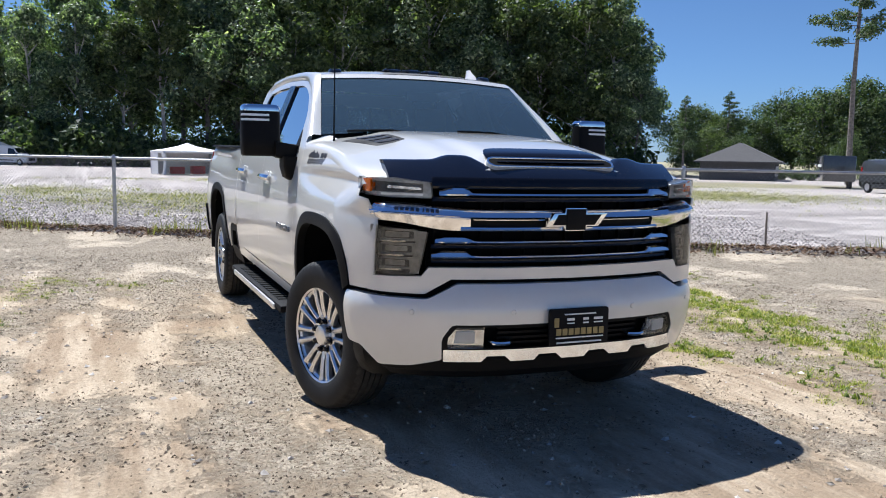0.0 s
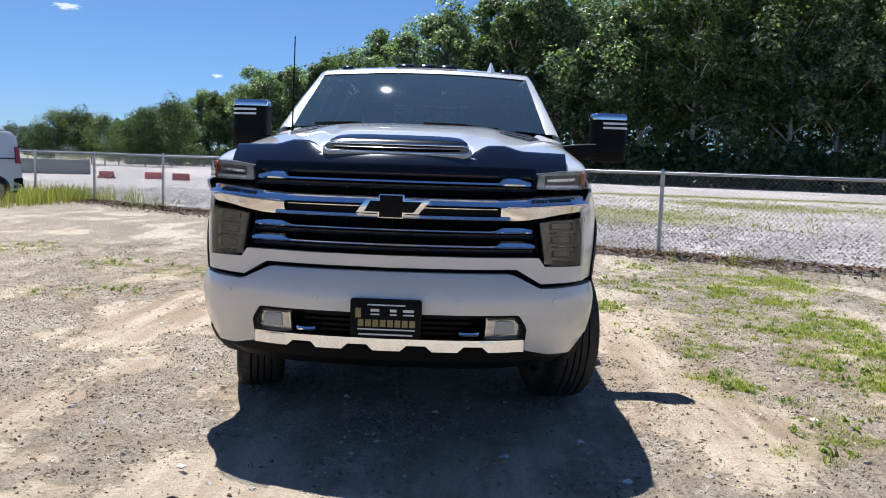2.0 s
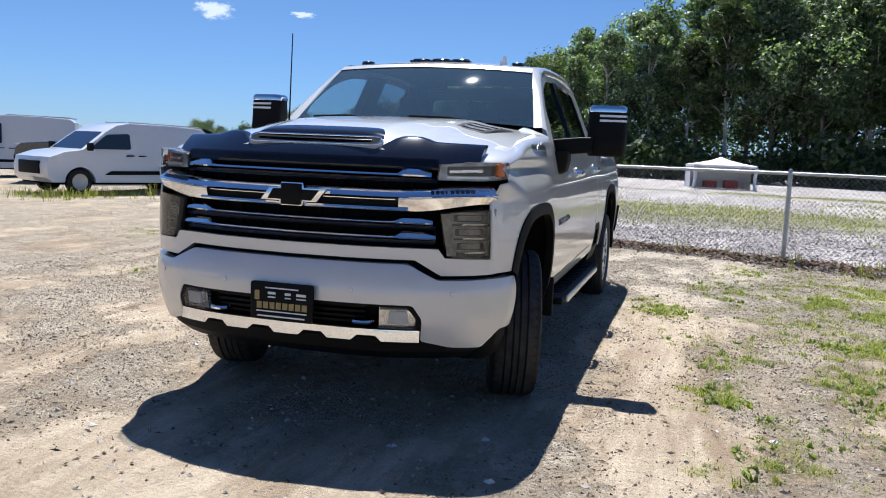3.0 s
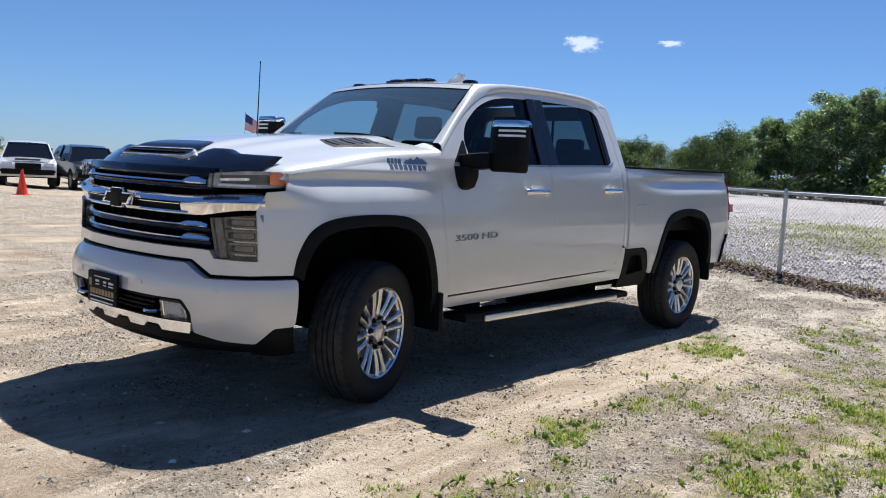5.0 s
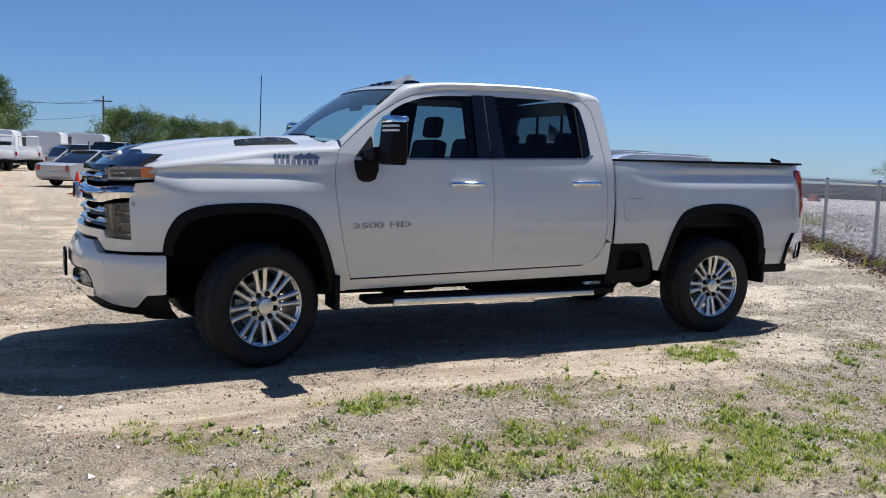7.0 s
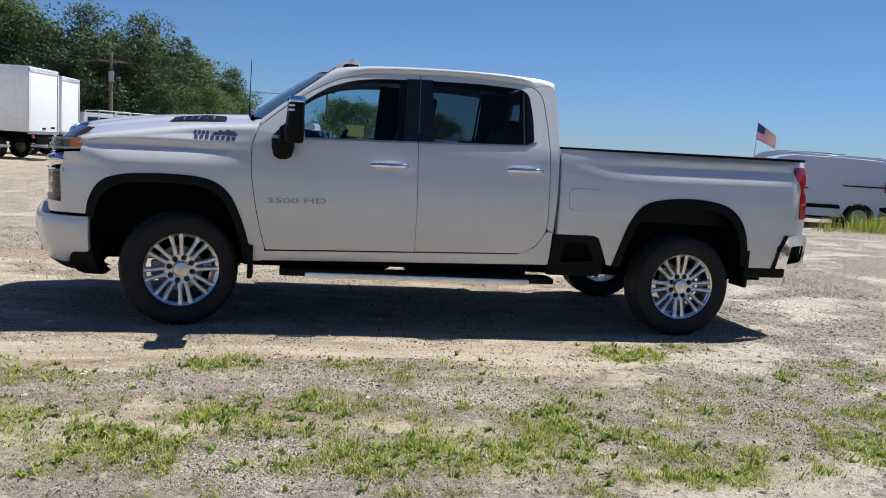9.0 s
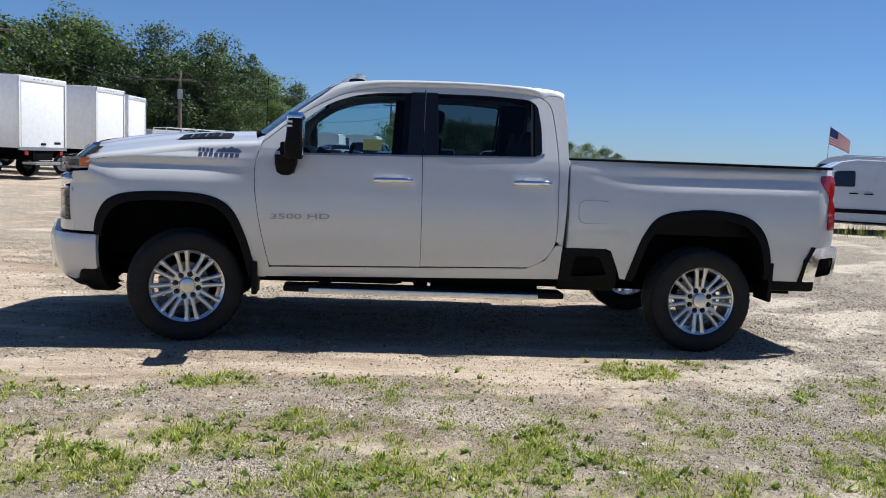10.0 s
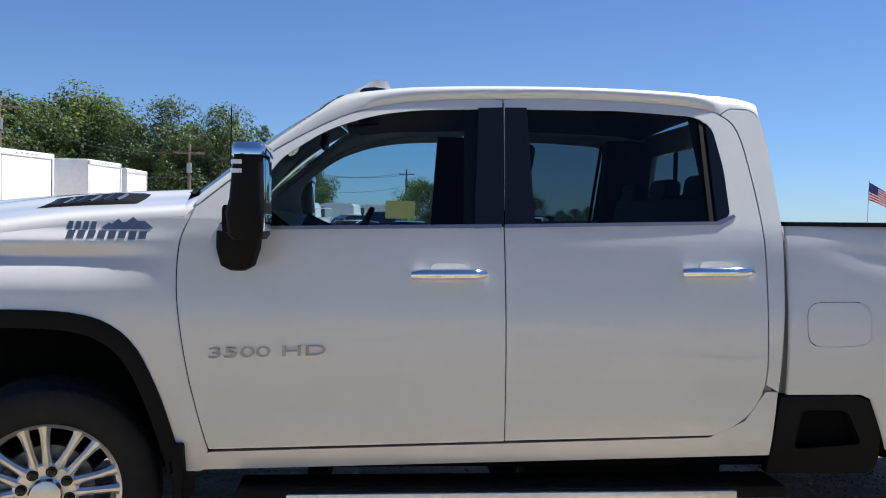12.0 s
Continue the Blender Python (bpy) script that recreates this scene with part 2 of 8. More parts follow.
def block(a, b, bevel=0.0, seg=2, bm=None):
    """A box between two corners, its edges bevelled."""
    own = bm or bmesh.new()
    r = bmesh.ops.create_cube(own, size=1)
    for v in r["verts"]:
        v.co = Vector([a[i] + (v.co[i] + 0.5) * (b[i] - a[i]) for i in range(3)])
    if bevel:
        es = {e for v in r["verts"] for e in v.link_edges}
        bmesh.ops.bevel(own, geom=list(es), offset=bevel, segments=seg, profile=0.6, affect='EDGES')
    return own


def prism(outline, lo, hi, axis="y", bevel=0.0, seg=2):
    """An outline pulled through from lo to hi. The outline is in (x, z) for y, (x, y) for z, (y, z) for x."""
    put = {"y": lambda p, h: (p[0], h, p[1]), "z": lambda p, h: (p[0], p[1], h), "x": lambda p, h: (h, p[0], p[1])}[axis]
    bm = bmesh.new()
    f = bm.faces.new([bm.verts.new(put(p, lo)) for p in outline])
    g = bmesh.ops.extrude_face_region(bm, geom=[f])
    d = Vector(put((0, 0), hi - lo))
    for v in g["geom"]:
        if isinstance(v, bmesh.types.BMVert):
            v.co += d
    if bevel:
        rim = [e for e in bm.edges if len(e.link_faces) == 2 and any(len(q.verts) == len(outline) for q in e.link_faces)]
        bmesh.ops.bevel(bm, geom=rim, offset=bevel, segments=seg, profile=0.6, affect='EDGES')
    bmesh.ops.recalc_face_normals(bm, faces=bm.faces)
    return bm


def joined(*bms):
    """Several bmeshes made one."""
    out = bmesh.new()
    for b in bms:
        me = bpy.data.meshes.new("tmp")
        b.to_mesh(me)
        b.free()
        out.from_mesh(me)
        bpy.data.meshes.remove(me)
    return out


def moved(bm, m):
    bmesh.ops.transform(bm, matrix=m, verts=bm.verts)
    return bm


def lettering(text, size, depth):
    """Raised letters as a bmesh, standing in the x-z plane and read from -y."""
    cu = bpy.data.curves.new("text", 'FONT')
    cu.body, cu.size, cu.extrude = text, size, depth
    ob = new("text", cu)
    me = ob.to_mesh()
    bm = bmesh.new()
    bm.from_mesh(me)
    ob.to_mesh_clear()
    bpy.data.objects.remove(ob)
    bpy.data.curves.remove(cu)
    bmesh.ops.transform(bm, matrix=pose(0, 0, 0, 90, 0, 0), verts=bm.verts)
    return bm

# ---- ground: one sheet, with dirt, gravel, grass and crushed stone ----
FENCE = [(4.3, -9.0), (5.7, -6.05), (7.1, -3.06), (8.4, -0.43), (10.1, 1.92), (11.85, 4.28), (13.5, 6.64), (15.15, 8.98), (16.8, 11.35), (18.45, 13.7), (20.1, 16.1)]


def past_fence(x, y):
    """Metres beyond the fence line (negative on the truck's side)."""
    best, sign = 1e9, 1
    line = [(-6.0, -31.0)] + FENCE + [(48.0, 56.0), (90.0, 100.0)]
    for (ax, ay), (bx, by) in zip(line, line[1:]):
        dx, dy = bx - ax, by - ay
        t = min(1, max(0, ((x - ax) * dx + (y - ay) * dy) / (dx * dx + dy * dy)))
        px, py = x - ax - t * dx, y - ay - t * dy
        d = px * px + py * py
        if d < best:
            best, sign = d, (1 if px * dy - py * dx > 0 else -1)
    return sign * math.sqrt(best)


def gz(x, y, d=None):
    """Height of the ground."""
    d = past_fence(x, y) if d is None else d
    z = 0.12 * sstep(-4.0, 0.5, d)
    if d > 2:
        z -= 0.006 * min(d - 2, 90)
    if y > 14 and x > 5:
        a = math.degrees(math.atan2(y + 3.8, x + 3.8))
        r = math.hypot(x + 3.8, y + 3.8)
        z -= 0.018 * max(0, r - 24) * sstep(46, 54, a) * (1 - sstep(65, 71, a)) + 0.013 * max(0, r - 50) * sstep(33, 38, a) * (1 - sstep(46, 54, a))
    near = 1 - sstep(30, 60, math.hypot(x, y))
    if near > 0:
        soft = sstep(0.0, 1.2, min(abs(abs(y) - 0.9) + max(0, abs(x - 2) - 2.6), 3)) if abs(x - 2) < 4 and abs(y) < 1.6 else 1
        n = noise.noise(Vector((x * 0.55, y * 0.55, 3.1))) * 0.018 + noise.noise(Vector((x * 2.3, y * 2.3, 7.7))) * 0.010 + noise.noise(Vector((x * 4.7, y * 4.7, 1.3))) * 0.010
        z += near * (n * (0.35 + 0.65 * soft)) - 0.006
        z += near * 0.05 * math.exp(-((d + 0.15) / 0.45) ** 2)
    return z


def bell(x, y, cx, cy, rx, ry):
    return math.exp(-((x - cx) / rx) ** 2 - ((y - cy) / ry) ** 2)


def fractal(x, y, z, octaves=4, gain=0.55):
    """Sum of noise octaves, about -1 to 1."""
    v, a, k = 0.0, 1.0, 1.0
    for _ in range(octaves):
        v += a * noise.noise(Vector((x * k, y * k, z + k)))
        a, k = a * gain, k * 2.1
    return v


# tufts of turf (place and reach) and thinner patches
TURF = [(-0.62, -3.15, 0.30), (-0.95, -3.32, 0.22), (0.08, -3.42, 0.36), (0.52, -3.16, 0.26), (1.12, -3.72, 0.30), (1.45, -3.55, 0.26), (1.88, -3.60, 0.34), (2.28, -3.36, 0.24), (2.85, -3.75, 0.34), (3.80, -3.62, 0.30), (5.00, -4.00, 0.55), (2.32, -3.05, 0.22),
        (0.42, -2.06, 0.20), (1.05, -2.93, 0.24), (3.30, -1.66, 0.26), (-1.7, -3.55, 0.40), (-2.6, -4.0, 0.45), (4.4, -3.2, 0.30)]
THIN = [(2.55, -2.76, 0.34), (1.40, -2.16, 0.32), (2.05, -2.22, 0.32), (1.2, -2.0, 0.2), (3.70, -1.45, 0.24), (4.22, -2.28, 0.2), (4.82, -2.30, 0.45), (-0.20, -2.85, 0.26), (-0.34, -2.40, 0.34), (-0.8, -2.2, 0.22), (0.62, -2.92, 0.26), (3.3, -2.9, 0.5),
        (4.65, 3.0, 0.55), (5.2, 2.65, 0.5), (4.85, 1.95, 0.36), (3.2, 3.1, 0.25), (3.0, 3.75, 0.3), (5.1, 4.1, 0.4), (6.6, 5.9, 0.7), (0.4, -4.3, 0.6), (6.0, -2.6, 0.4)]


def grass_zone(x, y):
    """Where grass and its dry litter grow, 0 to 1."""
    best = max(0.62 * bell(x, y, 1.9, -3.45, 3.6, 0.95), 0.50 * bell(x, y, 4.6, -3.3, 2.2, 1.5))
    for cx, cy, r in TURF:
        if abs(x - cx) < 2.4 * r and abs(y - cy) < 2.4 * r:
            best = max(best, 1.0 * bell(x, y, cx, cy, r * 1.5, r * 1.2))
    for cx, cy, r in THIN:
        if abs(x - cx) < 2.4 * r and abs(y - cy) < 2.4 * r:
            best = max(best, 0.58 * bell(x, y, cx, cy, r * 1.5, r * 1.2))
    return best


def grass_cover(x, y):
    """How much grass grows at a place, 0 to 1."""
    a = grass_zone(x, y)
    n = 0.55 * noise.noise(Vector((x * 3.6, y * 4.4, 2.0))) + 0.60 * noise.noise(Vector((x * 9, y * 10, 5.0))) + 0.35 * noise.noise(Vector((x * 23, y * 24, 9.0)))
    return max(0.0, min(1.0, (a + n - 0.46) * 2.0)) if a > 0.05 else 0.0


def crumble(x, y):
    """Above zero where the dirt is broken into crumbs, below where it is packed and pale."""
    return fractal(x * 0.75, y * 1.1, 21.0, 4, 0.62) - 0.02


def lines(lo, hi, a, b, fine):
    out, x = [], a
    while x <= b + 1e-6:
        out.append(x)
        x += fine
    s, x = fine, a
    while x > lo:
        s *= 1.22
        x -= s
        out.insert(0, x)
    s, x = fine, b
    while x < hi:
        s *= 1.22
        x += s
        out.append(x)
    return out


def build_ground():
    xs, ys = lines(-3000, 4500, -7.5, 12.5, 0.09), lines(-3500, 4500, -8.0, 9.5, 0.09)
    verts, cols = [], []
    for y in ys:
        for x in xs:
            d = past_fence(x, y)
            verts.append((x, y, gz(x, y, d)))
            stone = sstep(-0.25, 0.35, d + 0.35 * noise.noise(Vector((x * 0.9, y * 0.9, 0))) + 0.2 * noise.noise(Vector((x * 3, y * 3, 0))))
            patch = 0.5 + 0.5 * noise.noise(Vector((x * 0.11, y * 0.07, 4.0))) + 0.25 * noise.noise(Vector((x * 0.6, y * 0.6, 9.0)))
            band = max(bell(x, y, 20.5, -2.5, 5.5, 6.5), 0.85 * bell(x, y, 31, -12, 6, 4.5), bell(x, y, 26, -22, 7, 7.5), bell(x, y, 44, -40, 9, 16), 0.8 * bell(x, y, 44, -14, 3, 14), 0.7 * bell(x, y, 27, 4.0, 4.5, 3.0))
            weeds = sstep(0.48, 0.72, band * 0.9 + patch * 0.42) * stone
            if d > 104:
                weeds = max(weeds, 0.85)
            if math.hypot(x - 10, y) > 160:
                weeds = 1.0
            grey = max(1.0 * sstep(-4.8, -2.2, d + 0.7 * noise.noise(Vector((x * 0.5, y * 0.5, 8.0)))), bell(x, y, 7.0, -1.0, 2.0, 3.8), bell(x, y, 8.6, 3.0, 2.2, 4.0), 0.8 * bell(x, y, 1.2, -4.6, 5.0, 0.8), 0.7 * bell(x, y, 4.8, -2.8, 1.4, 0.8))
            pale = max(bell(x, y, 1.2, -1.75, 3.8, 0.50), 0.8 * bell(x, y, -2.6, 0.6, 1.3, 2.6), 0.7 * bell(x, y, 1.0, 2.0, 2.6, 0.7), 0.6 * bell(x, y, -3.0, -3.2, 1.2, 1.2))
            cols.append((max(grass_cover(x, y), weeds), stone, min(1, grey), min(1, max(0, 0.5 + 0.55 * pale - 0.62 * crumble(x, y)))))
    nx = len(xs)
    faces = [(j * nx + i, j * nx + i + 1, (j + 1) * nx + i + 1, (j + 1) * nx + i) for j in range(len(ys) - 1) for i in range(nx - 1)]
    me = bpy.data.meshes.new("ground")
    me.from_pydata(verts, [], faces)
    at = me.color_attributes.new("cover", 'FLOAT_COLOR', 'POINT')
    at.data.foreach_set("color", np.array(cols, dtype=np.float32).ravel())
    me.polygons.foreach_set("use_smooth", [True] * len(faces))
    me.materials.append(ground_material())
    return tagged(new("ground", me), "sandy dirt lot with gravel, patchy grass and crushed stone", "ground", kind="structure")


def ground_material():
    m, nt, b = nodes_of("dirt_lot")

    def math_node(op, p, q, r=None, clamp=False):
        n = nt.nodes.new("ShaderNodeMath")
        n.operation, n.use_clamp = op, clamp
        for sock, v in zip(n.inputs, (p, q, r)):
            if v is None:
                continue
            if isinstance(v, (int, float)):
                sock.default_value = v
            else:
                nt.links.new(v, sock)
        return n.outputs[0]
    at = nt.nodes.new("ShaderNodeAttribute")
    at.attribute_name = "cover"
    sep = nt.nodes.new("ShaderNodeSeparateColor")
    nt.links.new(at.outputs["Color"], sep.inputs[0])
    big = tex(nt, "ShaderNodeTexNoise", 0.55, 5, 0.6).outputs[0]
    mid = tex(nt, "ShaderNodeTexNoise", 3.4, 9, 0.72).outputs[0]
    fine = tex(nt, "ShaderNodeTexNoise", 42.0, 6, 0.75).outputs[0]
    ragged = tex(nt, "ShaderNodeTexNoise", 7.5, 9, 0.78).outputs[0]
    crumb = tex(nt, "ShaderNodeTexVoronoi", 46.0)
    lump = tex(nt, "ShaderNodeTexVoronoi", 17.0)
    streak = tex(nt, "ShaderNodeTexNoise", 1.0, 8, 0.68)
    mp = nt.nodes.new("ShaderNodeMapping")
    mp.inputs["Scale"].default_value = (0.5, 3.0, 1)
    mp.inputs["Rotation"].default_value = (0, 0, radians(-20))
    nt.links.new(streak.inputs["Vector"].links[0].from_socket, mp.inputs["Vector"])
    nt.links.new(mp.outputs[0], streak.inputs["Vector"])
    # packed pale dirt, with slight stains and wheel-drawn streaks
    packed = mixc(nt, ramp(nt, big, [(0.38, (0, 0, 0)), (0.62, (1, 1, 1))]), (0.325, 0.240, 0.158), (0.43, 0.338, 0.232))
    packed = mixc(nt, ramp(nt, streak.outputs[0], [(0.44, (0, 0, 0)), (0.60, (0.9,) * 3)]), packed, (0.58, 0.472, 0.340))
    packed = mixc(nt, 0.55, packed, ramp(nt, fine, [(0.30, (0.62,) * 3), (0.5, (1.0,) * 3), (0.70, (1.22,) * 3)]), 'MULTIPLY')
    # broken crumbs, each its own tone
    pebble = ramp(nt, crumb.outputs["Color"], [(0.0, (0.060, 0.043, 0.028)), (0.42, (0.220, 0.164, 0.106)), (0.78, (0.45, 0.355, 0.245)), (1.0, (0.86, 0.73, 0.55))])
    crumbs = mixc(nt, 0.35, pebble, ramp(nt, lump.outputs["Color"], [(0.0, (0.13, 0.097, 0.068)), (1.0, (0.36, 0.28, 0.20))]))
    # where which lies: the broad field, torn at its edges by finer noise
    edge = math_node('MULTIPLY_ADD', ragged, 1.5, -0.75)
    edge = math_node('MULTIPLY_ADD', mid, 0.9, math_node('ADD', edge, -0.45))
    solid = math_node('ADD', at.outputs["Alpha"], edge)
    solid = ramp(nt, solid, [(0.34, (0, 0, 0)), (0.52, (0.62,) * 3), (0.72, (1, 1, 1))])
    sand = mixc(nt, solid, crumbs, packed)
    grey = mixc(nt, 0.55, (0.135, 0.112, 0.088), pebble)
    gfac = math_node('MULTIPLY_ADD', sep.outputs[2], 1.5, math_node('MULTIPLY_ADD', mid, 1.4, -0.82), True)
    col = mixc(nt, gfac, sand, grey)
    rock = ramp(nt, lump.outputs["Color"], [(0.0, (0.14, 0.118, 0.102)), (0.4, (0.290, 0.252, 0.226)), (1.0, (0.54, 0.485, 0.445))])
    rock = mixc(nt, 0.5, rock, ramp(nt, mid, [(0.3, (0.7,) * 3), (0.7, (1.2,) * 3)]), 'MULTIPLY')
    col = mixc(nt, sep.outputs[1], col, rock)
    turf = ramp(nt, fine, [(0.3, (0.13, 0.125, 0.045)), (0.55, (0.27, 0.25, 0.085)), (0.75, (0.44, 0.38, 0.17))])
    tf = math_node('MULTIPLY', sep.outputs[0], ramp(nt, ragged, [(0.38, (0.25,) * 3), (0.58, (0.95,) * 3)]), None, True)
    col = mixc(nt, tf, col, turf)
    nt.links.new(col, b.inputs["Base Color"])
    b.inputs["Roughness"].default_value = 0.95
    b.inputs["Specular IOR Level"].default_value = 0.12
    # relief: rough among the crumbs, gentle on packed dirt
    rough = math_node('MULTIPLY_ADD', crumb.outputs["Distance"], -1.0, math_node('MULTIPLY_ADD', lump.outputs["Distance"], -0.9, 1.0))
    loose = math_node('MULTIPLY_ADD', solid, -0.85, 1.0)
    h = math_node('MULTIPLY', rough, loose)
    h = math_node('MULTIPLY_ADD', fine, 0.45, h)
    h = math_node('MULTIPLY_ADD', mid, 1.6, h)
    bump(nt, b, h, 0.9, 0.030)
    return m


build_ground()


def island_material(name, stops, rough=0.8, translucent=0.0, fine=0.0):
    """Colour by piece, for joined stones, leaves and blades."""
    m, nt, b = nodes_of(name)
    g = nt.nodes.new("ShaderNodeNewGeometry")
    c = ramp(nt, g.outputs["Random Per Island"], stops)
    nt.links.new(c, b.inputs["Base Color"])
    b.inputs["Roughness"].default_value = rough
    b.inputs["Specular IOR Level"].default_value = 0.3
    if translucent:
        t = nt.nodes.new("ShaderNodeBsdfTranslucent")
        nt.links.new(mixc(nt, 1.0, c, (1.25, 1.5, 0.5), 'MULTIPLY'), t.inputs[0])
        mx = nt.nodes.new("ShaderNodeMixShader")
        mx.inputs[0].default_value = translucent
        nt.links.new(b.outputs[0], mx.inputs[1])
        nt.links.new(t.outputs[0], mx.inputs[2])
        nt.links.new(mx.outputs[0], nt.nodes["Material Output"].inputs[0])
    return m


def from_arrays(name, verts, faces, material, smooth=False):
    me = bpy.data.meshes.new(name)
    me.from_pydata(verts, [], faces)
    me.materials.append(material)
    if smooth:
        me.polygons.foreach_set("use_smooth", [True] * len(faces))
    return new(name, me)


def blades(rng, spots, lo, hi, width, count, verts, faces, spread=0.05, lean=0.6):
    """Adds bent grass blades at each spot."""
    for x, y, k in spots:
        z = gz(x, y) - 0.004
        for _ in range(count):
            a = rng.uniform(0, 2 * math.pi)
            px, py = x + rng.gauss(0, spread), y + rng.gauss(0, spread)
            h = rng.uniform(lo, hi) * k
            w = width * rng.uniform(0.6, 1.2)
            ca, sa = math.cos(a), math.sin(a)
            ln = h * rng.uniform(0.1, lean)
            n = len(verts)
            verts += [(px - sa * w, py + ca * w, z), (px + sa * w, py - ca * w, z),
                      (px + ca * ln * 0.4 - sa * w * 0.7, py + sa * ln * 0.4 + ca * w * 0.7, z + h * 0.6), (px + ca * ln * 0.4 + sa * w * 0.7, py + sa * ln * 0.4 - ca * w * 0.7, z + h * 0.6),
                      (px + ca * ln, py + sa * ln, z + h)]
            faces += [(n, n + 1, n + 3, n + 2), (n + 2, n + 3, n + 4)]


def grow_grass():
    rng = random.Random(4)
    low, tall = [], []
    for _ in range(190000):
        x, y = rng.uniform(-4.0, 7.2), rng.uniform(-5.0, 6.6)
        g = grass_cover(x, y)
        if g > 0.10 and rng.random() < g * (0.9 if y < 0 else 0.5):
            k = 0.55 + 0.55 * g
            (tall if rng.random() < 0.10 * g and y < 0 else low).append((x, y, k))
    rng.shuffle(low)
    v, f = [], []
    blades(rng, low[:46000], 0.008, 0.028, 0.0036, 6, v, f, 0.026, 2.2)
    blades(rng, tall[:1700], 0.025, 0.060, 0.0032, 9, v, f, 0.016, 1.3)
    mat = island_material("grass_blades", [(0.0, (0.115, 0.135, 0.022)), (0.35, (0.25, 0.28, 0.042)), (0.70, (0.36, 0.39, 0.070)), (0.88, (0.55, 0.49, 0.14)), (1.0, (0.62, 0.52, 0.25))], 0.6, 0.35)
    tagged(from_arrays("grass", v, f, mat), "patchy short green grass growing out of dirt", "grass", kind="stuff")
    # broad-leaved weeds among the grass
    v, f = [], []
    for _ in range(520):
        cx, cy, r = rng.choice(TURF if rng.random() < 0.7 else THIN)
        x, y = cx + rng.gauss(0, r * 0.6), cy + rng.gauss(0, r * 0.55)
        blades(rng, [(x, y, rng.uniform(0.7, 1.3))], 0.012, 0.040, 0.0105, 7, v, f, 0.012, 2.2)
    mat = island_material("weed_leaves", [(0.0, (0.10, 0.135, 0.028)), (0.6, (0.20, 0.25, 0.05)), (1.0, (0.34, 0.37, 0.08))], 0.55, 0.3)
    tagged(from_arrays("low_weeds", v, f, mat), "broad-leaved green weeds among the grass", "weeds", kind="stuff")
    # dry straw lying between the tufts
    v, f, spots = [], [], []
    for _ in range(60000):
        x, y = rng.uniform(-4.0, 7.2), rng.uniform(-5.0, 6.6)
        if rng.random() < 0.8 * grass_zone(x, y) + 0.03 and noise.noise(Vector((x * 3.1, y * 3.1, 17.0))) > -0.12:
            spots.append((x, y, 1.0))
    blades(rng, spots[:8000], 0.006, 0.022, 0.0030, 5, v, f, 0.035, 3.2)
    mat = island_material("dry_straw", [(0.0, (0.10, 0.075, 0.05)), (0.5, (0.30, 0.23, 0.15)), (1.0, (0.58, 0.49, 0.34))], 0.9)
    tagged(from_arrays("dry_straw", v, f, mat), "brown dry straw and dead weeds on dirt", "straw", kind="stuff")
    # weeds along the fence and behind the van
    v, f, spots = [], [], []
    for _ in range(420):
        i = rng.randrange(len(FENCE) - 1)
        t = rng.random()
        x = FENCE[i][0] * (1 - t) + FENCE[i + 1][0] * t
        y = FENCE[i][1] * (1 - t) + FENCE[i + 1][1] * t
        if noise.noise(Vector((x * 0.8, y * 0.8, 6))) > 0.16:
            spots.append((x + rng.gauss(-0.1, 0.28), y + rng.gauss(0, 0.28), rng.uniform(0.25, 0.85)))
    for _ in range(380):
        spots.append((rng.gauss(15.7, 0.9), rng.gauss(10.4, 0.8), rng.uniform(0.6, 1.7)))
    for _ in range(120):
        spots.append((rng.gauss(12.2, 1.0), rng.gauss(12.6, 0.6), rng.uniform(0.5, 1.0)))
    blades(rng, spots, 0.10, 0.34, 0.007, 9, v, f, 0.07, 0.7)
    mat = island_material("tall_weeds", [(0.0, (0.15, 0.17, 0.04)), (0.5, (0.30, 0.29, 0.085)), (1.0, (0.50, 0.43, 0.18))], 0.7, 0.35)
    tagged(from_arrays("weeds", v, f, mat), "tall yellow-green weeds along the fence line", "weeds", kind="stuff")
    # dry tufts out on the crushed stone
    v, f, spots = [], [], []
    for _ in range(26000):
        x, y = rng.uniform(11, 46), rng.uniform(-34, 10)
        band = max(bell(x, y, 20.5, -2.5, 5.5, 6.5), 0.85 * bell(x, y, 31, -12, 6, 4.5), bell(x, y, 26, -22, 7, 7.5), bell(x, y, 44, -40, 9, 16), 0.8 * bell(x, y, 44, -14, 3, 14), 0.7 * bell(x, y, 27, 4.0, 4.5, 3.0))
        if past_fence(x, y) > 1 and rng.random() < band * 0.6:
            spots.append((x, y, 1.0))
    blades(rng, spots[:4200], 0.02, 0.09, 0.016, 6, v, f, 0.20, 2.0)
    tagged(from_arrays("dry_grass", v, f, mat), "thin yellowing grass on the stone field", "grass", kind="stuff")


grow_grass()


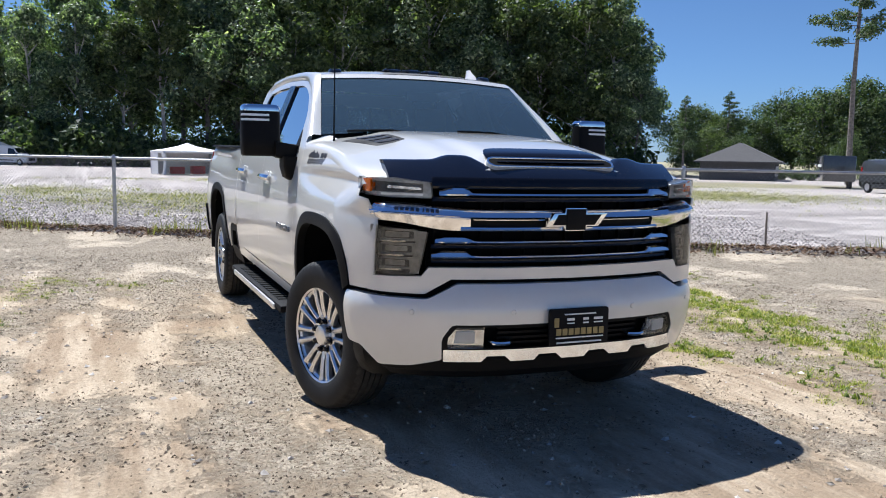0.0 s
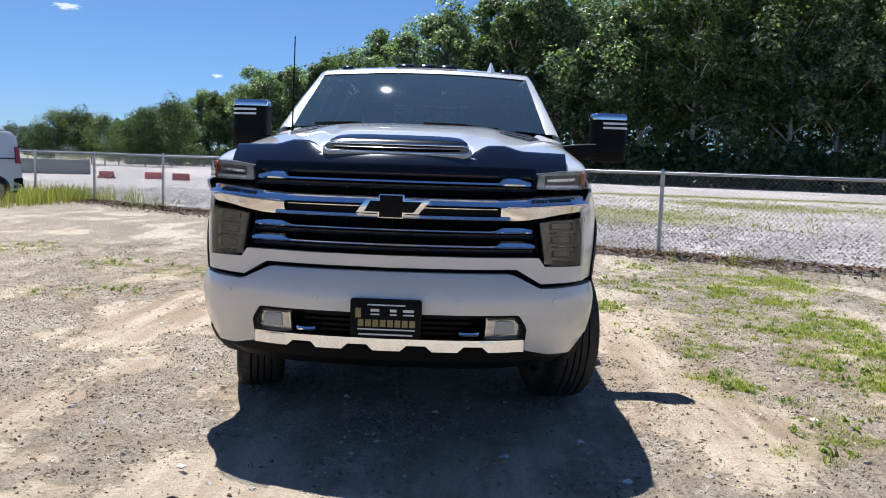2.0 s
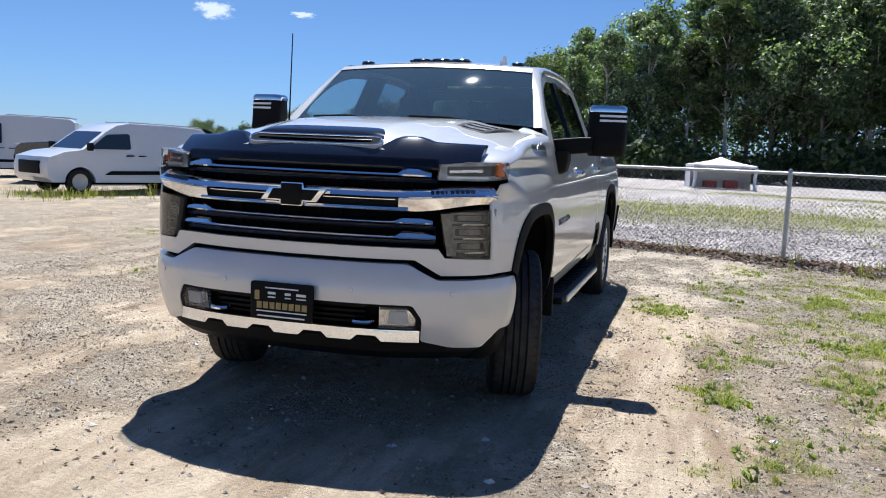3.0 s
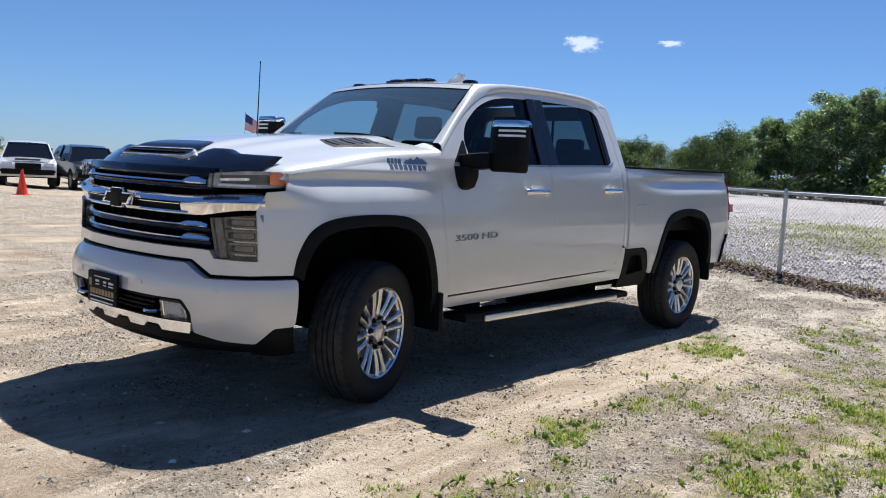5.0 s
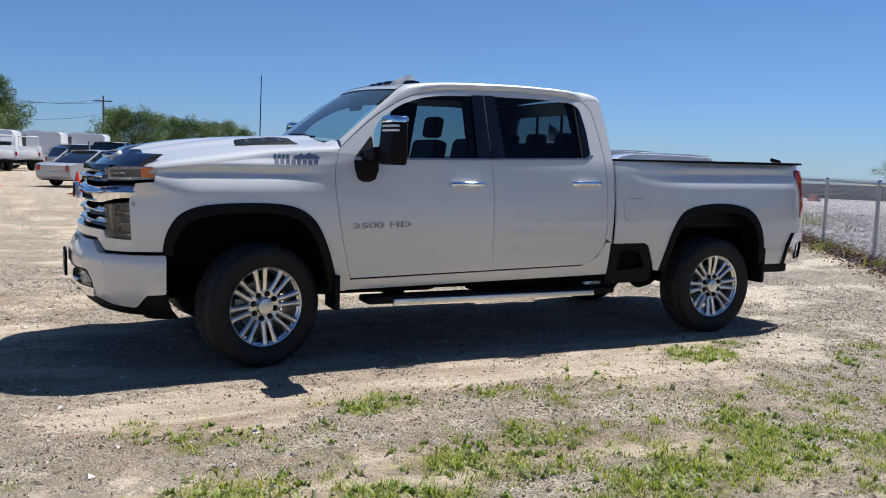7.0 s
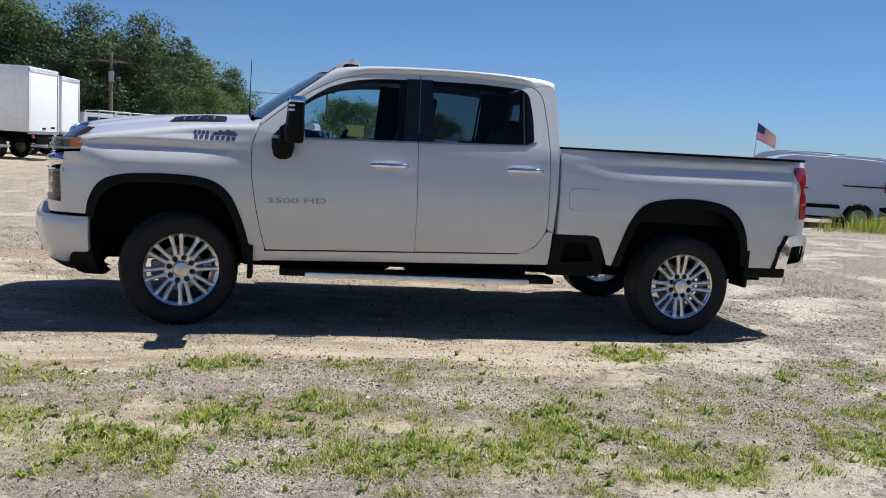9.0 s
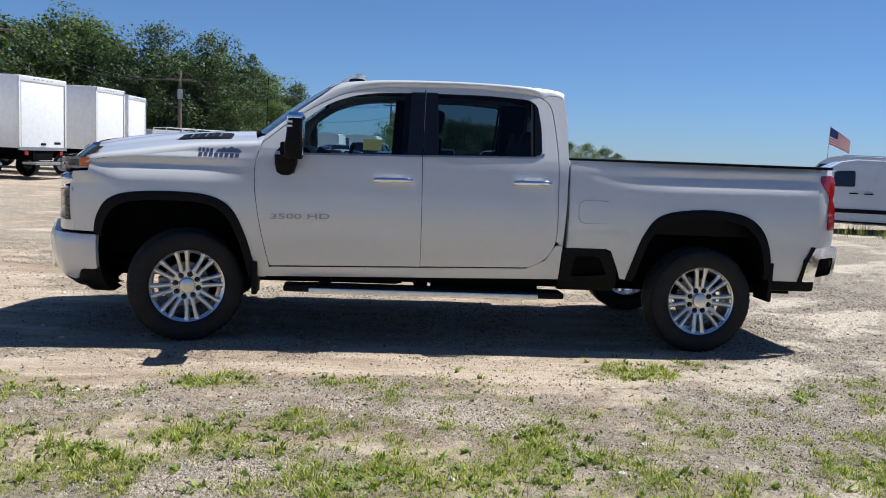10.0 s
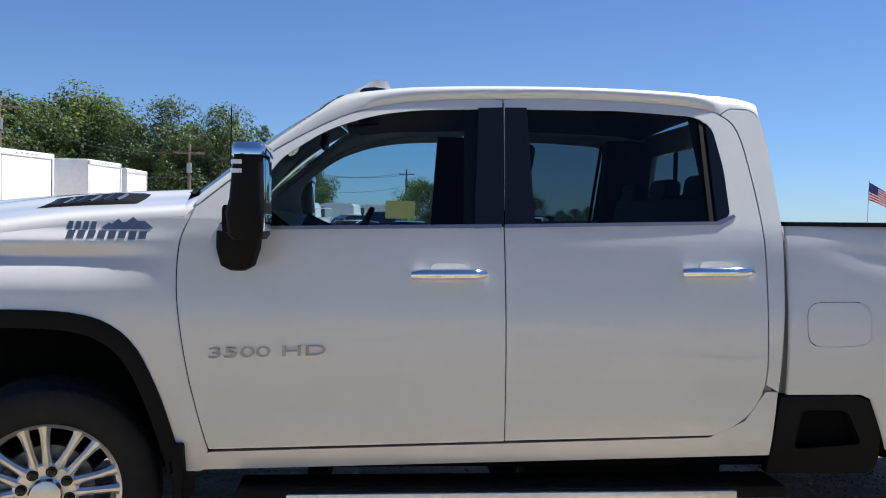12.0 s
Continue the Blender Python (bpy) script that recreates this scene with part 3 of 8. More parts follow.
def stones(name, label, rng, spots, material, squash=0.65, tiny=False):
    """Many small angular stones, joined; tiny ones have three faces."""
    v, f = [], []
    for x, y, r in spots:
        z = gz(x, y)
        n = len(v)
        a = rng.uniform(0, 6.28)
        if tiny:
            for k in range(3):
                q = r * rng.uniform(0.7, 1.2)
                v.append((x + q * math.cos(a + k * 2.09), y + q * math.sin(a + k * 2.09), z - r * 0.1))
            v.append((x + rng.uniform(-0.4, 0.4) * r, y + rng.uniform(-0.4, 0.4) * r, z + r * squash * rng.uniform(0.7, 1.4)))
            f += [(n, n + 1, n + 3), (n + 1, n + 2, n + 3), (n + 2, n, n + 3)]
            continue
        for k in range(4):
            s = r * rng.uniform(0.6, 1.15)
            v.append((x + s * math.cos(a + k * 1.57), y + s * math.sin(a + k * 1.57), z + r * 0.1))
        v.append((x + rng.uniform(-0.4, 0.4) * r, y + rng.uniform(-0.4, 0.4) * r, z + r * squash * rng.uniform(0.7, 1.2)))
        v.append((x + rng.uniform(-0.5, 0.5) * r, y + rng.uniform(-0.5, 0.5) * r, z + r * squash * rng.uniform(0.4, 0.9)))
        f += [(n, n + 1, n + 4), (n + 1, n + 2, n + 4), (n + 2, n + 5, n + 4), (n + 2, n + 3, n + 5), (n + 3, n, n + 5), (n, n + 4, n + 5)]
    return tagged(from_arrays(name, v, f, material), label, "stones", kind="stuff")


rng = random.Random(9)
sp, big_stones = [], []
for _ in range(210000):
    x, y = rng.uniform(-5, 7.5), rng.uniform(-5.2, 5.0)
    c = crumble(x, y) + 0.35 * noise.noise(Vector((x * 6, y * 6, 3.0)))
    if rng.random() < (0.60 if c > 0.05 else 0.035 if c < -0.25 else 0.14) and len(sp) < 70000:
        sp.append((x, y, 0.0035 + 0.0105 * rng.random() ** 2.2))
    elif rng.random() < 0.012:
        big_stones.append((x, y, 0.009 + 0.020 * rng.random() ** 2))
M_CRUMB = island_material("dirt_crumbs", [(0, (0.095, 0.070, 0.046)), (0.35, (0.22, 0.167, 0.113)), (0.75, (0.37, 0.29, 0.20)), (1, (0.62, 0.51, 0.38))], 0.95)
stones("dirt_crumbs", "small brown and tan crumbs of broken dirt", rng, sp, M_CRUMB, 0.7, True)
stones("pebbles", "small grey and tan pebbles scattered over dirt", rng, big_stones, island_material("pebble_stone", [(0, (0.17, 0.15, 0.13)), (0.4, (0.36, 0.32, 0.275)), (0.75, (0.52, 0.47, 0.41)), (1, (0.72, 0.67, 0.60))], 0.9))
sp = []
for _ in range(25000):
    i = rng.randrange(len(FENCE) - 1)
    t, o = rng.random(), 9.0 * rng.random() ** 1.5 - 0.35
    ax, ay = FENCE[i]
    bx, by = FENCE[i + 1]
    l = math.hypot(bx - ax, by - ay)
    x, y = ax + (bx - ax) * t + (by - ay) / l * o, ay + (by - ay) * t - (bx - ax) / l * o
    sp.append((x, y, rng.uniform(0.012, 0.042)))
stones("crushed_stone", "pale crushed stone spread behind the fence", rng, sp, island_material("pale_stone", [(0, (0.15, 0.128, 0.112)), (0.4, (0.33, 0.290, 0.262)), (1, (0.63, 0.57, 0.525))], 0.9), 0.8)


def leaf_litter():
    r = random.Random(2)
    v, f = [], []
    for _ in range(17000):
        i = r.randrange(len(FENCE) - 1)
        t, o = r.random(), r.gauss(-0.10, 0.26)
        ax, ay = FENCE[i]
        bx, by = FENCE[i + 1]
        l = math.hypot(bx - ax, by - ay)
        x, y = ax + (bx - ax) * t + (by - ay) / l * o, ay + (by - ay) * t - (bx - ax) / l * o
        z = gz(x, y) + r.uniform(0.002, 0.05)
        s, a, q = r.uniform(0.015, 0.04), r.uniform(0, 6.28), r.uniform(-0.7, 0.7)
        c, d = s * math.cos(a), s * math.sin(a)
        n = len(v)
        v += [(x - c, y - d, z - q * s), (x + d * 0.6, y - c * 0.6, z), (x + c, y + d, z + q * s), (x - d * 0.6, y + c * 0.6, z + 0.4 * s)]
        f.append((n, n + 1, n + 2, n + 3))
    tagged(from_arrays("leaf_litter", v, f, island_material("dead_leaves", [(0, (0.07, 0.04, 0.02)), (0.5, (0.17, 0.10, 0.055)), (1, (0.30, 0.21, 0.13))], 0.85)), "brown dead leaves heaped along the fence", "leaves", kind="stuff")


leaf_litter()


def ground_bits():
    """Twigs, clods and leaf scraps lying about the lot."""
    r = random.Random(12)
    v, f = [], []
    for _ in range(5000):
        x, y = r.uniform(-5, 9), r.uniform(-6.2, 6)
        if noise.noise(Vector((x * 1.3, y * 1.3, 40))) < -0.05 and r.random() < 0.75:
            continue
        z = gz(x, y) + 0.003
        l, w, a = r.uniform(0.008, 0.030), r.uniform(0.004, 0.012), r.uniform(0, 6.28)
        c, d = math.cos(a), math.sin(a)
        n = len(v)
        h = r.uniform(0.002, 0.012)
        v += [(x - c * l, y - d * l, z), (x + d * w, y - c * w, z + h * 0.3), (x + c * l, y + d * l, z + h * 0.5), (x - d * w, y + c * w, z), (x, y, z + h)]
        f += [(n, n + 1, n + 4), (n + 1, n + 2, n + 4), (n + 2, n + 3, n + 4), (n + 3, n, n + 4)]
    tagged(from_arrays("ground_litter", v, f, island_material("litter", [(0, (0.08, 0.06, 0.04)), (0.6, (0.20, 0.145, 0.10)), (1, (0.40, 0.33, 0.24))], 0.9)), "brown twigs, clods and leaf scraps on dirt", "litter", kind="stuff")


ground_bits()

# ---- the pickup truck: nose to -x, front axle at x = 0, wheelbase 4.04 m ----
truck = thing("pickup_truck", "pearl white four-door heavy-duty pickup truck with chrome grille, parked on dirt", "pickup truck")

base_w = curve([(0.30, 0.93), (0.48, 0.965), (0.60, 1.000), (0.75, 1.020), (0.95, 1.030), (1.10, 1.024), (1.25, 1.004), (1.40, 0.977), (1.47, 0.957)])


def half_width(x, z):
    """Half the body's width at a place on its side."""
    w = base_w(z) if z < 1.47 else 0.957 - (z - 1.47) * 0.42
    fl = (1 - sstep(0.05, 0.62, x)) + sstep(2.95, 4.0, x) * (1 - sstep(4.75, 5.12, x))
    if z < 1.6:
        zb = 1.313 + 0.014 * x if x < 1.8 else 1.392 + 0.02 * (x - 4.0)
        up = min(1, max(0, (z - zb + 0.13) / 0.13))
        w += fl * (0.012 - 0.050 * up * up * (1.35 - 0.35 * up) + 0.018 * sstep(zb - 0.002, zb + 0.060, z) - 0.022 * sstep(zb + 0.056, zb + 0.115, z))
    if x < -0.45:
        w -= 0.46 * (-0.45 - x) ** 1.5 * (1 - 0.86 * sstep(1.14, 1.30, z))
    if x > 4.95:
        w -= 1.1 * (x - 4.95) ** 1.6
    return w


def side(s, proud=0.0):
    return lambda u, v, d: (u, s * (half_width(u, v) + proud - d), v)


def side_normal(p):
    """The body side's own normal at a point on it."""
    e = 0.004
    s = 1 if p.y > 0 else -1
    wx = (half_width(p.x + e, p.z) - half_width(p.x - e, p.z)) / (2 * e)
    wz = (half_width(p.x, p.z + e) - half_width(p.x, p.z - e)) / (2 * e)
    return Vector((-wx, s, -wz)).normalized()


def along(line):
    """Place on a plan line by its length from the middle of the truck; both sides."""
    pts = spline(line, 8)
    acc = [0.0]
    for p, q in zip(pts, pts[1:]):
        acc.append(acc[-1] + math.dist(p, q))

    def at(s):
        k, a = (1 if s >= 0 else -1), min(abs(s), acc[-1] - 1e-6)
        i = max(j for j in range(len(acc) - 1) if acc[j] <= a)
        f = (a - acc[i]) / (acc[i + 1] - acc[i])
        y, x = (pts[i][c] * (1 - f) + pts[i + 1][c] * f for c in (0, 1))
        ty, tx = pts[i + 1][0] - pts[i][0], pts[i + 1][1] - pts[i][1]
        n = math.hypot(tx, ty)
        return x, k * y, ty / n, -k * tx / n  # inward normal
    def length(y):
        for i in range(len(pts) - 1):
            if pts[i][0] <= abs(y) <= pts[i + 1][0]:
                return acc[i] + (abs(y) - pts[i][0]) / (pts[i + 1][0] - pts[i][0]) * (acc[i + 1] - acc[i])
        return acc[-1]
    return at, length, acc[-1]


nose_at, nose_len, NOSE = along([(0, -1.095), (0.35, -1.065), (0.60, -1.00), (0.765, -0.945), (0.885, -0.872), (0.938, -0.80), (0.957, -0.72), (0.964, -0.64)])
bump_at, bump_len, BUMP = along([(0, -1.165), (0.34, -1.145), (0.58, -1.09), (0.79, -0.985), (0.90, -0.89), (0.975, -0.78), (1.010, -0.70), (1.022, -0.622)])


def nose(off=0.0, lean=0.0):
    def f(u, v, d):
        x, y, nx, ny = nose_at(u)
        k = off + d + lean * (v - 0.9)
        return (x + nx * k, y + ny * k, v)
    return f


def bumper_face(off=0.0):
    def f(u, v, d):
        x, y, nx, ny = bump_at(u)
        k = off + d + (0.055 * ((v - 0.70) / 0.14) ** 2 if v > 0.70 else 0.035 * ((0.70 - v) / 0.20) ** 2)
        return (x + nx * k, y + ny * k, v)
    return f


ARCH_F = spline([(-0.645, 0.80), (-0.622, 0.92), (-0.545, 1.042), (-0.39, 1.103), (-0.08, 1.122), (0.19, 1.102), (0.345, 1.012), (0.44, 0.84), (0.505, 0.64), (0.535, 0.50)], 4)
ARCH_R = spline([(3.40, 0.57), (3.448, 0.75), (3.525, 0.955), (3.665, 1.098), (3.99, 1.150), (4.305, 1.122), (4.47, 1.025), (4.56, 0.85), (4.60, 0.62)], 4)
CUT_F = spline([(0.628, 0.585), (0.562, 0.847), (0.517, 1.10), (0.504, 1.27), (0.514, 1.397), (0.56, 1.515)], 4)
CUT_TOP = spline([(0.56, 1.515), (0.707, 1.642), (0.874, 1.766), (1.094, 1.890), (1.277, 1.950), (1.465, 1.978), (1.765, 1.995)], 4)
CUT_TOPR = spline([(1.775, 1.995), (2.043, 2.005), (2.362, 2.000), (2.60, 1.985), (2.71, 1.955), (2.775, 1.880), (2.805, 1.673), (2.818, 1.44), (2.820, 1.125), (2.815, 0.85), (2.74, 0.715), (2.62, 0.645)], 4)

zc_of = curve([(0, 1.325), (0.03, 1.385), (0.10, 1.432), (0.25, 1.482), (0.5, 1.542), (0.7, 1.575), (1.0, 1.602)])
zt_of = curve([(0, 1.30), (0.06, 1.335), (0.3, 1.375), (0.6, 1.425), (1.0, 1.478)])


def hood_point(s, c):
    """s runs from lip to cowl, c from -1 to 1 across."""
    a = abs(c)
    zc, zt = zc_of(s), zt_of(s)
    y = 0.962 * a
    xf, xr = -0.965 + 0.265 * a ** 2.4, 0.43 + 0.10 * a * a
    x = xf + (xr - xf) * s
    prof = curve([(0, 1.0), (0.33, 0.985), (0.48, 0.93), (0.62, 0.70), (0.78, 0.52), (0.90, 0.36), (0.96, 0.20), (1.0, 0.0)])
    z = zt + (zc - zt) * prof(a)
    z += 0.020 * (1 - sstep(0.30, 0.42, y)) * sstep(0.02, 0.10, s) * (1 - sstep(0.25, 0.75, s))
    z -= 0.024 * (1 - sstep(0.32, 0.365, y)) * sstep(0.015, 0.045, s) * (1 - sstep(0.09, 0.125, s))
    if a > 0.86:
        y = 0.962 * 0.86 + (half_width(x, zt) - 0.962 * 0.86) * math.sin((a - 0.86) / 0.14 * math.pi / 2)
    return (x, math.copysign(y, c) if c else 0, z)


part("hood", loft([[hood_point(i / 72, -1 + j / 32) for j in range(65)] for i in range(73)]), M_PAINT, truck, sharp=60)


def ring_strip(inner, outer, mapf):
    """A band between two lines on a surface, with turned edges."""
    rows = []
    for (a, b), (c, d) in zip(inner, outer):
        m = ((a + c) / 2, (b + d) / 2)
        rows.append([mapf(a, b, 0.05), mapf(a, b, 0.004), mapf(*m, 0.0), mapf(c, d, 0.004), mapf(c, d, 0.03)])
    return loft(rows)


def shrink(line, cx, cz, k):
    return [(cx + (x - cx) * k, cz + (z - cz) * k) for x, z in line]


seam = 0.0028
for s in (-1, 1):
    sd = "driver" if s < 0 else "passenger"
    # front fender
    top = [(x, zt_of((x + 0.70) / 1.2)) for x in (0.50, 0.3, 0.1, -0.1, -0.3, -0.5, -0.65)]
    fender = ARCH_F + [(0.60, 0.50)] + [(x - seam, z) for x, z in CUT_F[:-1]] + [(0.52, 1.476)] + top[1:] + [(-0.675, 1.335), (-0.69, 1.245), (-0.80, 1.235), (-0.835, 1.12), (-0.825, 0.88), (-0.80, 0.80)]
    part("fender", sheet(fender, side(s), 0.035, 0.012), M_PAINT, truck, normal=side_normal)
    part("wheel_arch_flare", ring_strip(shrink(ARCH_F, -0.06, 0.45, 0.90), ARCH_F, side(s, 0.012)), M_BLACK, truck)
    # doors
    fd = [(0.632, 0.592)] + [(x + seam, z) for x, z in CUT_F[1:]] + [(x + seam, z - seam) for x, z in CUT_TOP[1:-1]] + [(1.7705, 1.988), (1.7515, 1.46), (1.7655, 0.620)]
    wf = rounded([(0.835, 1.445), (0.80, 1.60), (0.87, 1.715), (1.05, 1.840), (1.232, 1.905), (1.417, 1.935), (1.756, 1.950), (1.742, 1.468)], [0.02, 0.08, 0.05, 0.08, 0.1, 0.1, 0, 0])
    wf = wf[:-2] + [(1.735, 1.950), (1.722, 1.466)]
    door = part("front_door", sheet(fd, side(s), 0.06, 0.025, holes=[wf]), M_PAINT, truck, normal=side_normal)
    part("window_glass", sheet(wf, side(s, -0.014), 0.12, 0.06, lip=False), M_GLASSF, door)
    if s > 0:
        part("window_sticker", sheet([(1.325, 1.488), (1.325, 1.597), (1.505, 1.597), (1.505, 1.488)], side(s, -0.022), 0.1, 0.1, 0.001), M_PAPER, door, "tan paper price sheet on the window")
    cov = [(1.635, 1.452), (1.668, 1.952), (1.7703, 1.957), (1.7525, 1.462)]
    part("pillar_cover", sheet(cov, side(s, 0.003), 0.05, 0.06, 0.02), M_GLOSS, door)
    rd = [(1.770, 0.622), (1.757, 1.46), (1.778, 1.990)] + [(x - seam, z - seam) for x, z in CUT_TOPR[1:]]
    wr = rounded([(1.80, 1.470), (1.81, 1.952), (2.28, 1.960), (2.60, 1.945), (2.665, 1.90), (2.690, 1.72), (2.688, 1.525), (2.645, 1.498)], [0, 0, 0.05, 0.06, 0.05, 0.05, 0.02, 0.02])
    rdoor = part("rear_door", sheet(rd, side(s), 0.06, 0.03, holes=[wr]), M_PAINT, truck, normal=side_normal)
    part("window_glass", sheet(wr, side(s, -0.014), 0.12, 0.06, lip=False), M_GLASSR, rdoor)
    part("pillar_cover", sheet([(1.757, 1.468), (1.779, 1.957), (1.872, 1.960), (1.878, 1.474)], side(s, 0.003), 0.05, 0.06, 0.02), M_GLOSS, rdoor)
    part("quarter_divider", sheet([(2.598, 1.49), (2.612, 1.955), (2.628, 1.955), (2.616, 1.49)], side(s, -0.004), 0.05, 0.1, 0.015), M_BLACK, rdoor)
    part("quarter_cover", sheet([(2.630, 1.50), (2.640, 1.93), (2.668, 1.90), (2.690, 1.72), (2.688, 1.53)], side(s, -0.002), 0.05, 0.1, 0.015), M_GLOSS, rdoor)
    # chrome belt mouldings, door handles
    part("belt_moulding", sheet([(0.84, 1.432), (0.84, 1.446), (1.744, 1.471), (1.744, 1.457)], side(s, 0.006), 0.15, 0.02), M_BADGE, door)
    part("belt_moulding", sheet([(1.757, 1.457), (1.757, 1.471), (2.63, 1.500), (2.70, 1.530), (2.710, 1.521), (2.64, 1.487)], side(s, 0.006), 0.15, 0.02), M_BADGE, rdoor)
    for dr, x0, z0 in ((door, 1.40, 1.272), (rdoor, 2.475, 1.296)):
        hy = half_width(x0 + 0.1, z0)
        cup = prism(rounded([(x0 + 0.07, z0 - 0.045), (x0 + 0.20, z0 - 0.045), (x0 + 0.21, z0 + 0.045), (x0 + 0.06, z0 + 0.045)], 0.035), -0.004, 0.004, "y")
        part("handle_cup", moved(cup, Matrix.Translation((0, s * (hy + 0.001), 0))), M_PAINT, dr)
        line = spline([(x0, s * (hy + 0.012), z0 - 0.004), (x0 + 0.04, s * (hy + 0.034), z0), (x0 + 0.14, s * (hy + 0.040), z0 + 0.002), (x0 + 0.23, s * (hy + 0.034), z0 + 0.004), (x0 + 0.272, s * (hy + 0.010), z0 + 0.004)], 4)
        part("door_handle", tube(line, 0.021, 12), M_CHROME, dr, "chrome door handle")
    # rocker, pillar behind the doors, bed side
    part("rocker_panel", sheet([(0.57, 0.505), (0.60, 0.572), (0.645, 0.580), (2.60, 0.632), (2.74, 0.70), (2.82, 0.82), (2.87, 0.82), (2.86, 0.555)], side(s, -0.002), 0.12, 0.03, 0.03), M_PAINT, truck)
    cr = [(x + seam, z + 0.001) for x, z in CUT_TOPR if x > 2.7 and z > 0.82]
    part("cab_corner", sheet(cr + [(2.872, 0.82), (2.888, 1.126), (2.898, 1.487), (2.898, 1.740), (2.888, 1.890), (2.880, 1.945), (2.868, 1.968), (2.84, 1.983), (2.755, 1.985)], side(s), 0.05, 0.05, 0.02), M_PAINT, truck)
    fuel = rounded([(2.99, 1.005), (2.985, 1.18), (3.25, 1.185), (3.255, 1.01)], 0.06)
    bed = [(2.910, 0.81), (2.915, 1.487), (4.2, 1.500), (5.02, 1.508), (5.115, 1.50), (5.135, 1.0), (5.12, 0.885), (4.93, 0.870), (4.86, 0.78), (4.85, 0.60), (4.62, 0.60)] + ARCH_R[::-1] + [(3.36, 0.575), (3.335, 0.64), (3.27, 0.79), (3.22, 0.812)]
    fuelgap = shrink(fuel, 3.12, 1.095, 1.028)
    part("bed_side", sheet(bed, side(s), 0.05, 0.014, 0.02, holes=[fuelgap] if s < 0 else ()), M_PAINT, truck, normal=side_normal)
    if s < 0:
        part("fuel_door", sheet(fuel, side(s, -0.001), 0.06, 0.06, 0.01), M_PAINT, truck)
    part("wheel_arch_flare", ring_strip(shrink(ARCH_R, 4.02, 0.45, 0.90), ARCH_R, side(s, 0.012)), M_BLACK, truck)
    part("bed_rail_cap", loft([[(x, s * 0.955, 1.490 + (x - 2.9) * 0.0095), (x, s * 0.952, 1.503 + (x - 2.9) * 0.012), (x, s * 0.87, 1.505 + (x - 2.9) * 0.012), (x, s * 0.868, 1.44)] for x in (2.915, 3.4, 4.0, 4.6, 5.08)]), M_BLACK, truck)
    part("side_cladding", sheet(rounded([(2.86, 0.47), (2.885, 0.80), (3.20, 0.806), (3.262, 0.785), (3.325, 0.64), (3.335, 0.50), (3.30, 0.47)], 0.02), side(s, -0.006), 0.08, 0.05, 0.04,
                              holes=[rounded([(2.96, 0.58), (2.98, 0.745), (3.17, 0.745), (3.25, 0.60)], 0.03)]), M_BLACK, truck)
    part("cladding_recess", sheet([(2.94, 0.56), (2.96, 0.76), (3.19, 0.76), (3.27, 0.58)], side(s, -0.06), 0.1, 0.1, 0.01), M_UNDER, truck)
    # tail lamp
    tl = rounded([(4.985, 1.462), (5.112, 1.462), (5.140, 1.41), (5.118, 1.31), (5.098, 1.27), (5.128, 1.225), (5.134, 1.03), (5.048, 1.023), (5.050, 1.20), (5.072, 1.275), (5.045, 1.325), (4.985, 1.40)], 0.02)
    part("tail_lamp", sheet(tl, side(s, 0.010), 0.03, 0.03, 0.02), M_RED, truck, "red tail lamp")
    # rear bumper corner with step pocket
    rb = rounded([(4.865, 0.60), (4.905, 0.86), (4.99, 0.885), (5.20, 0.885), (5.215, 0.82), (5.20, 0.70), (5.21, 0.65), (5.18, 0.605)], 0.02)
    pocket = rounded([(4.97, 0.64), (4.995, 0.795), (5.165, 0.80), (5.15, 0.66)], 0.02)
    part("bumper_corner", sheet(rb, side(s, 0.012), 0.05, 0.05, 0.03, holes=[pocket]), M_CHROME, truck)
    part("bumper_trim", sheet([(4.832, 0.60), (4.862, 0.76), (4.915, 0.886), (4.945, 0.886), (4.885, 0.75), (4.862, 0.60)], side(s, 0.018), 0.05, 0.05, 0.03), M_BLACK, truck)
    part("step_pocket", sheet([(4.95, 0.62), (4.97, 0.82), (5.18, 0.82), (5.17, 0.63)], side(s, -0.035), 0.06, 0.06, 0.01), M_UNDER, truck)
    # roof rail between door line and windscreen or roof edge
    outer = CUT_TOP + [p for p in CUT_TOPR[1:20] if p[0] < 2.70] + [(2.712, 1.957), (2.730, 1.970), (2.755, 1.984), (2.800, 1.985), (2.840, 1.982), (2.866, 1.968), (2.878, 1.945)]
    rows = []
    for i, (x, z) in enumerate(outer):
        f = i / (len(outer) - 1)
        if x < 1.12:
            k = (x - 0.56) / 0.56
            ix, iy, iz = 0.575 + k * 0.52, 0.838 - k * 0.128, 1.562 + k * 0.425
        else:
            ix = x - 0.02 + 0.030 * sstep(2.5, 2.8, x)
            iy, iz = 0.70, None
        rows.append((x, z, ix, iy, iz))
    ze = curve([(1.0, 1.975), (1.1, 1.992), (1.2, 2.010), (1.4, 2.030), (1.8, 2.046), (2.3, 2.052), (2.65, 2.044), (2.82, 2.030), (2.905, 2.005)])
    skin = []
    for x, z, ix, iy, iz in rows:
        iz = ze(ix) if iz is None else iz
        oy = half_width(x, z)
        a, b = Vector((x, s * (oy - 0.03), z - 0.012)), Vector((x, s * oy, z + 0.003))
        c = Vector((ix, s * iy, iz))
        m1, m2 = b.lerp(c, 0.3), b.lerp(c, 0.65)
        bulge = Vector((0, s * 0.016, 0.020)) * (1 - 0.72 * sstep(2.60, 2.76, x))
        skin.append([a, b, m1 + bulge * 0.9, m2 + bulge, c + Vector((0, 0, 0.002))])
    part("roof_rail", loft(skin), M_PAINT, truck, sharp=70)
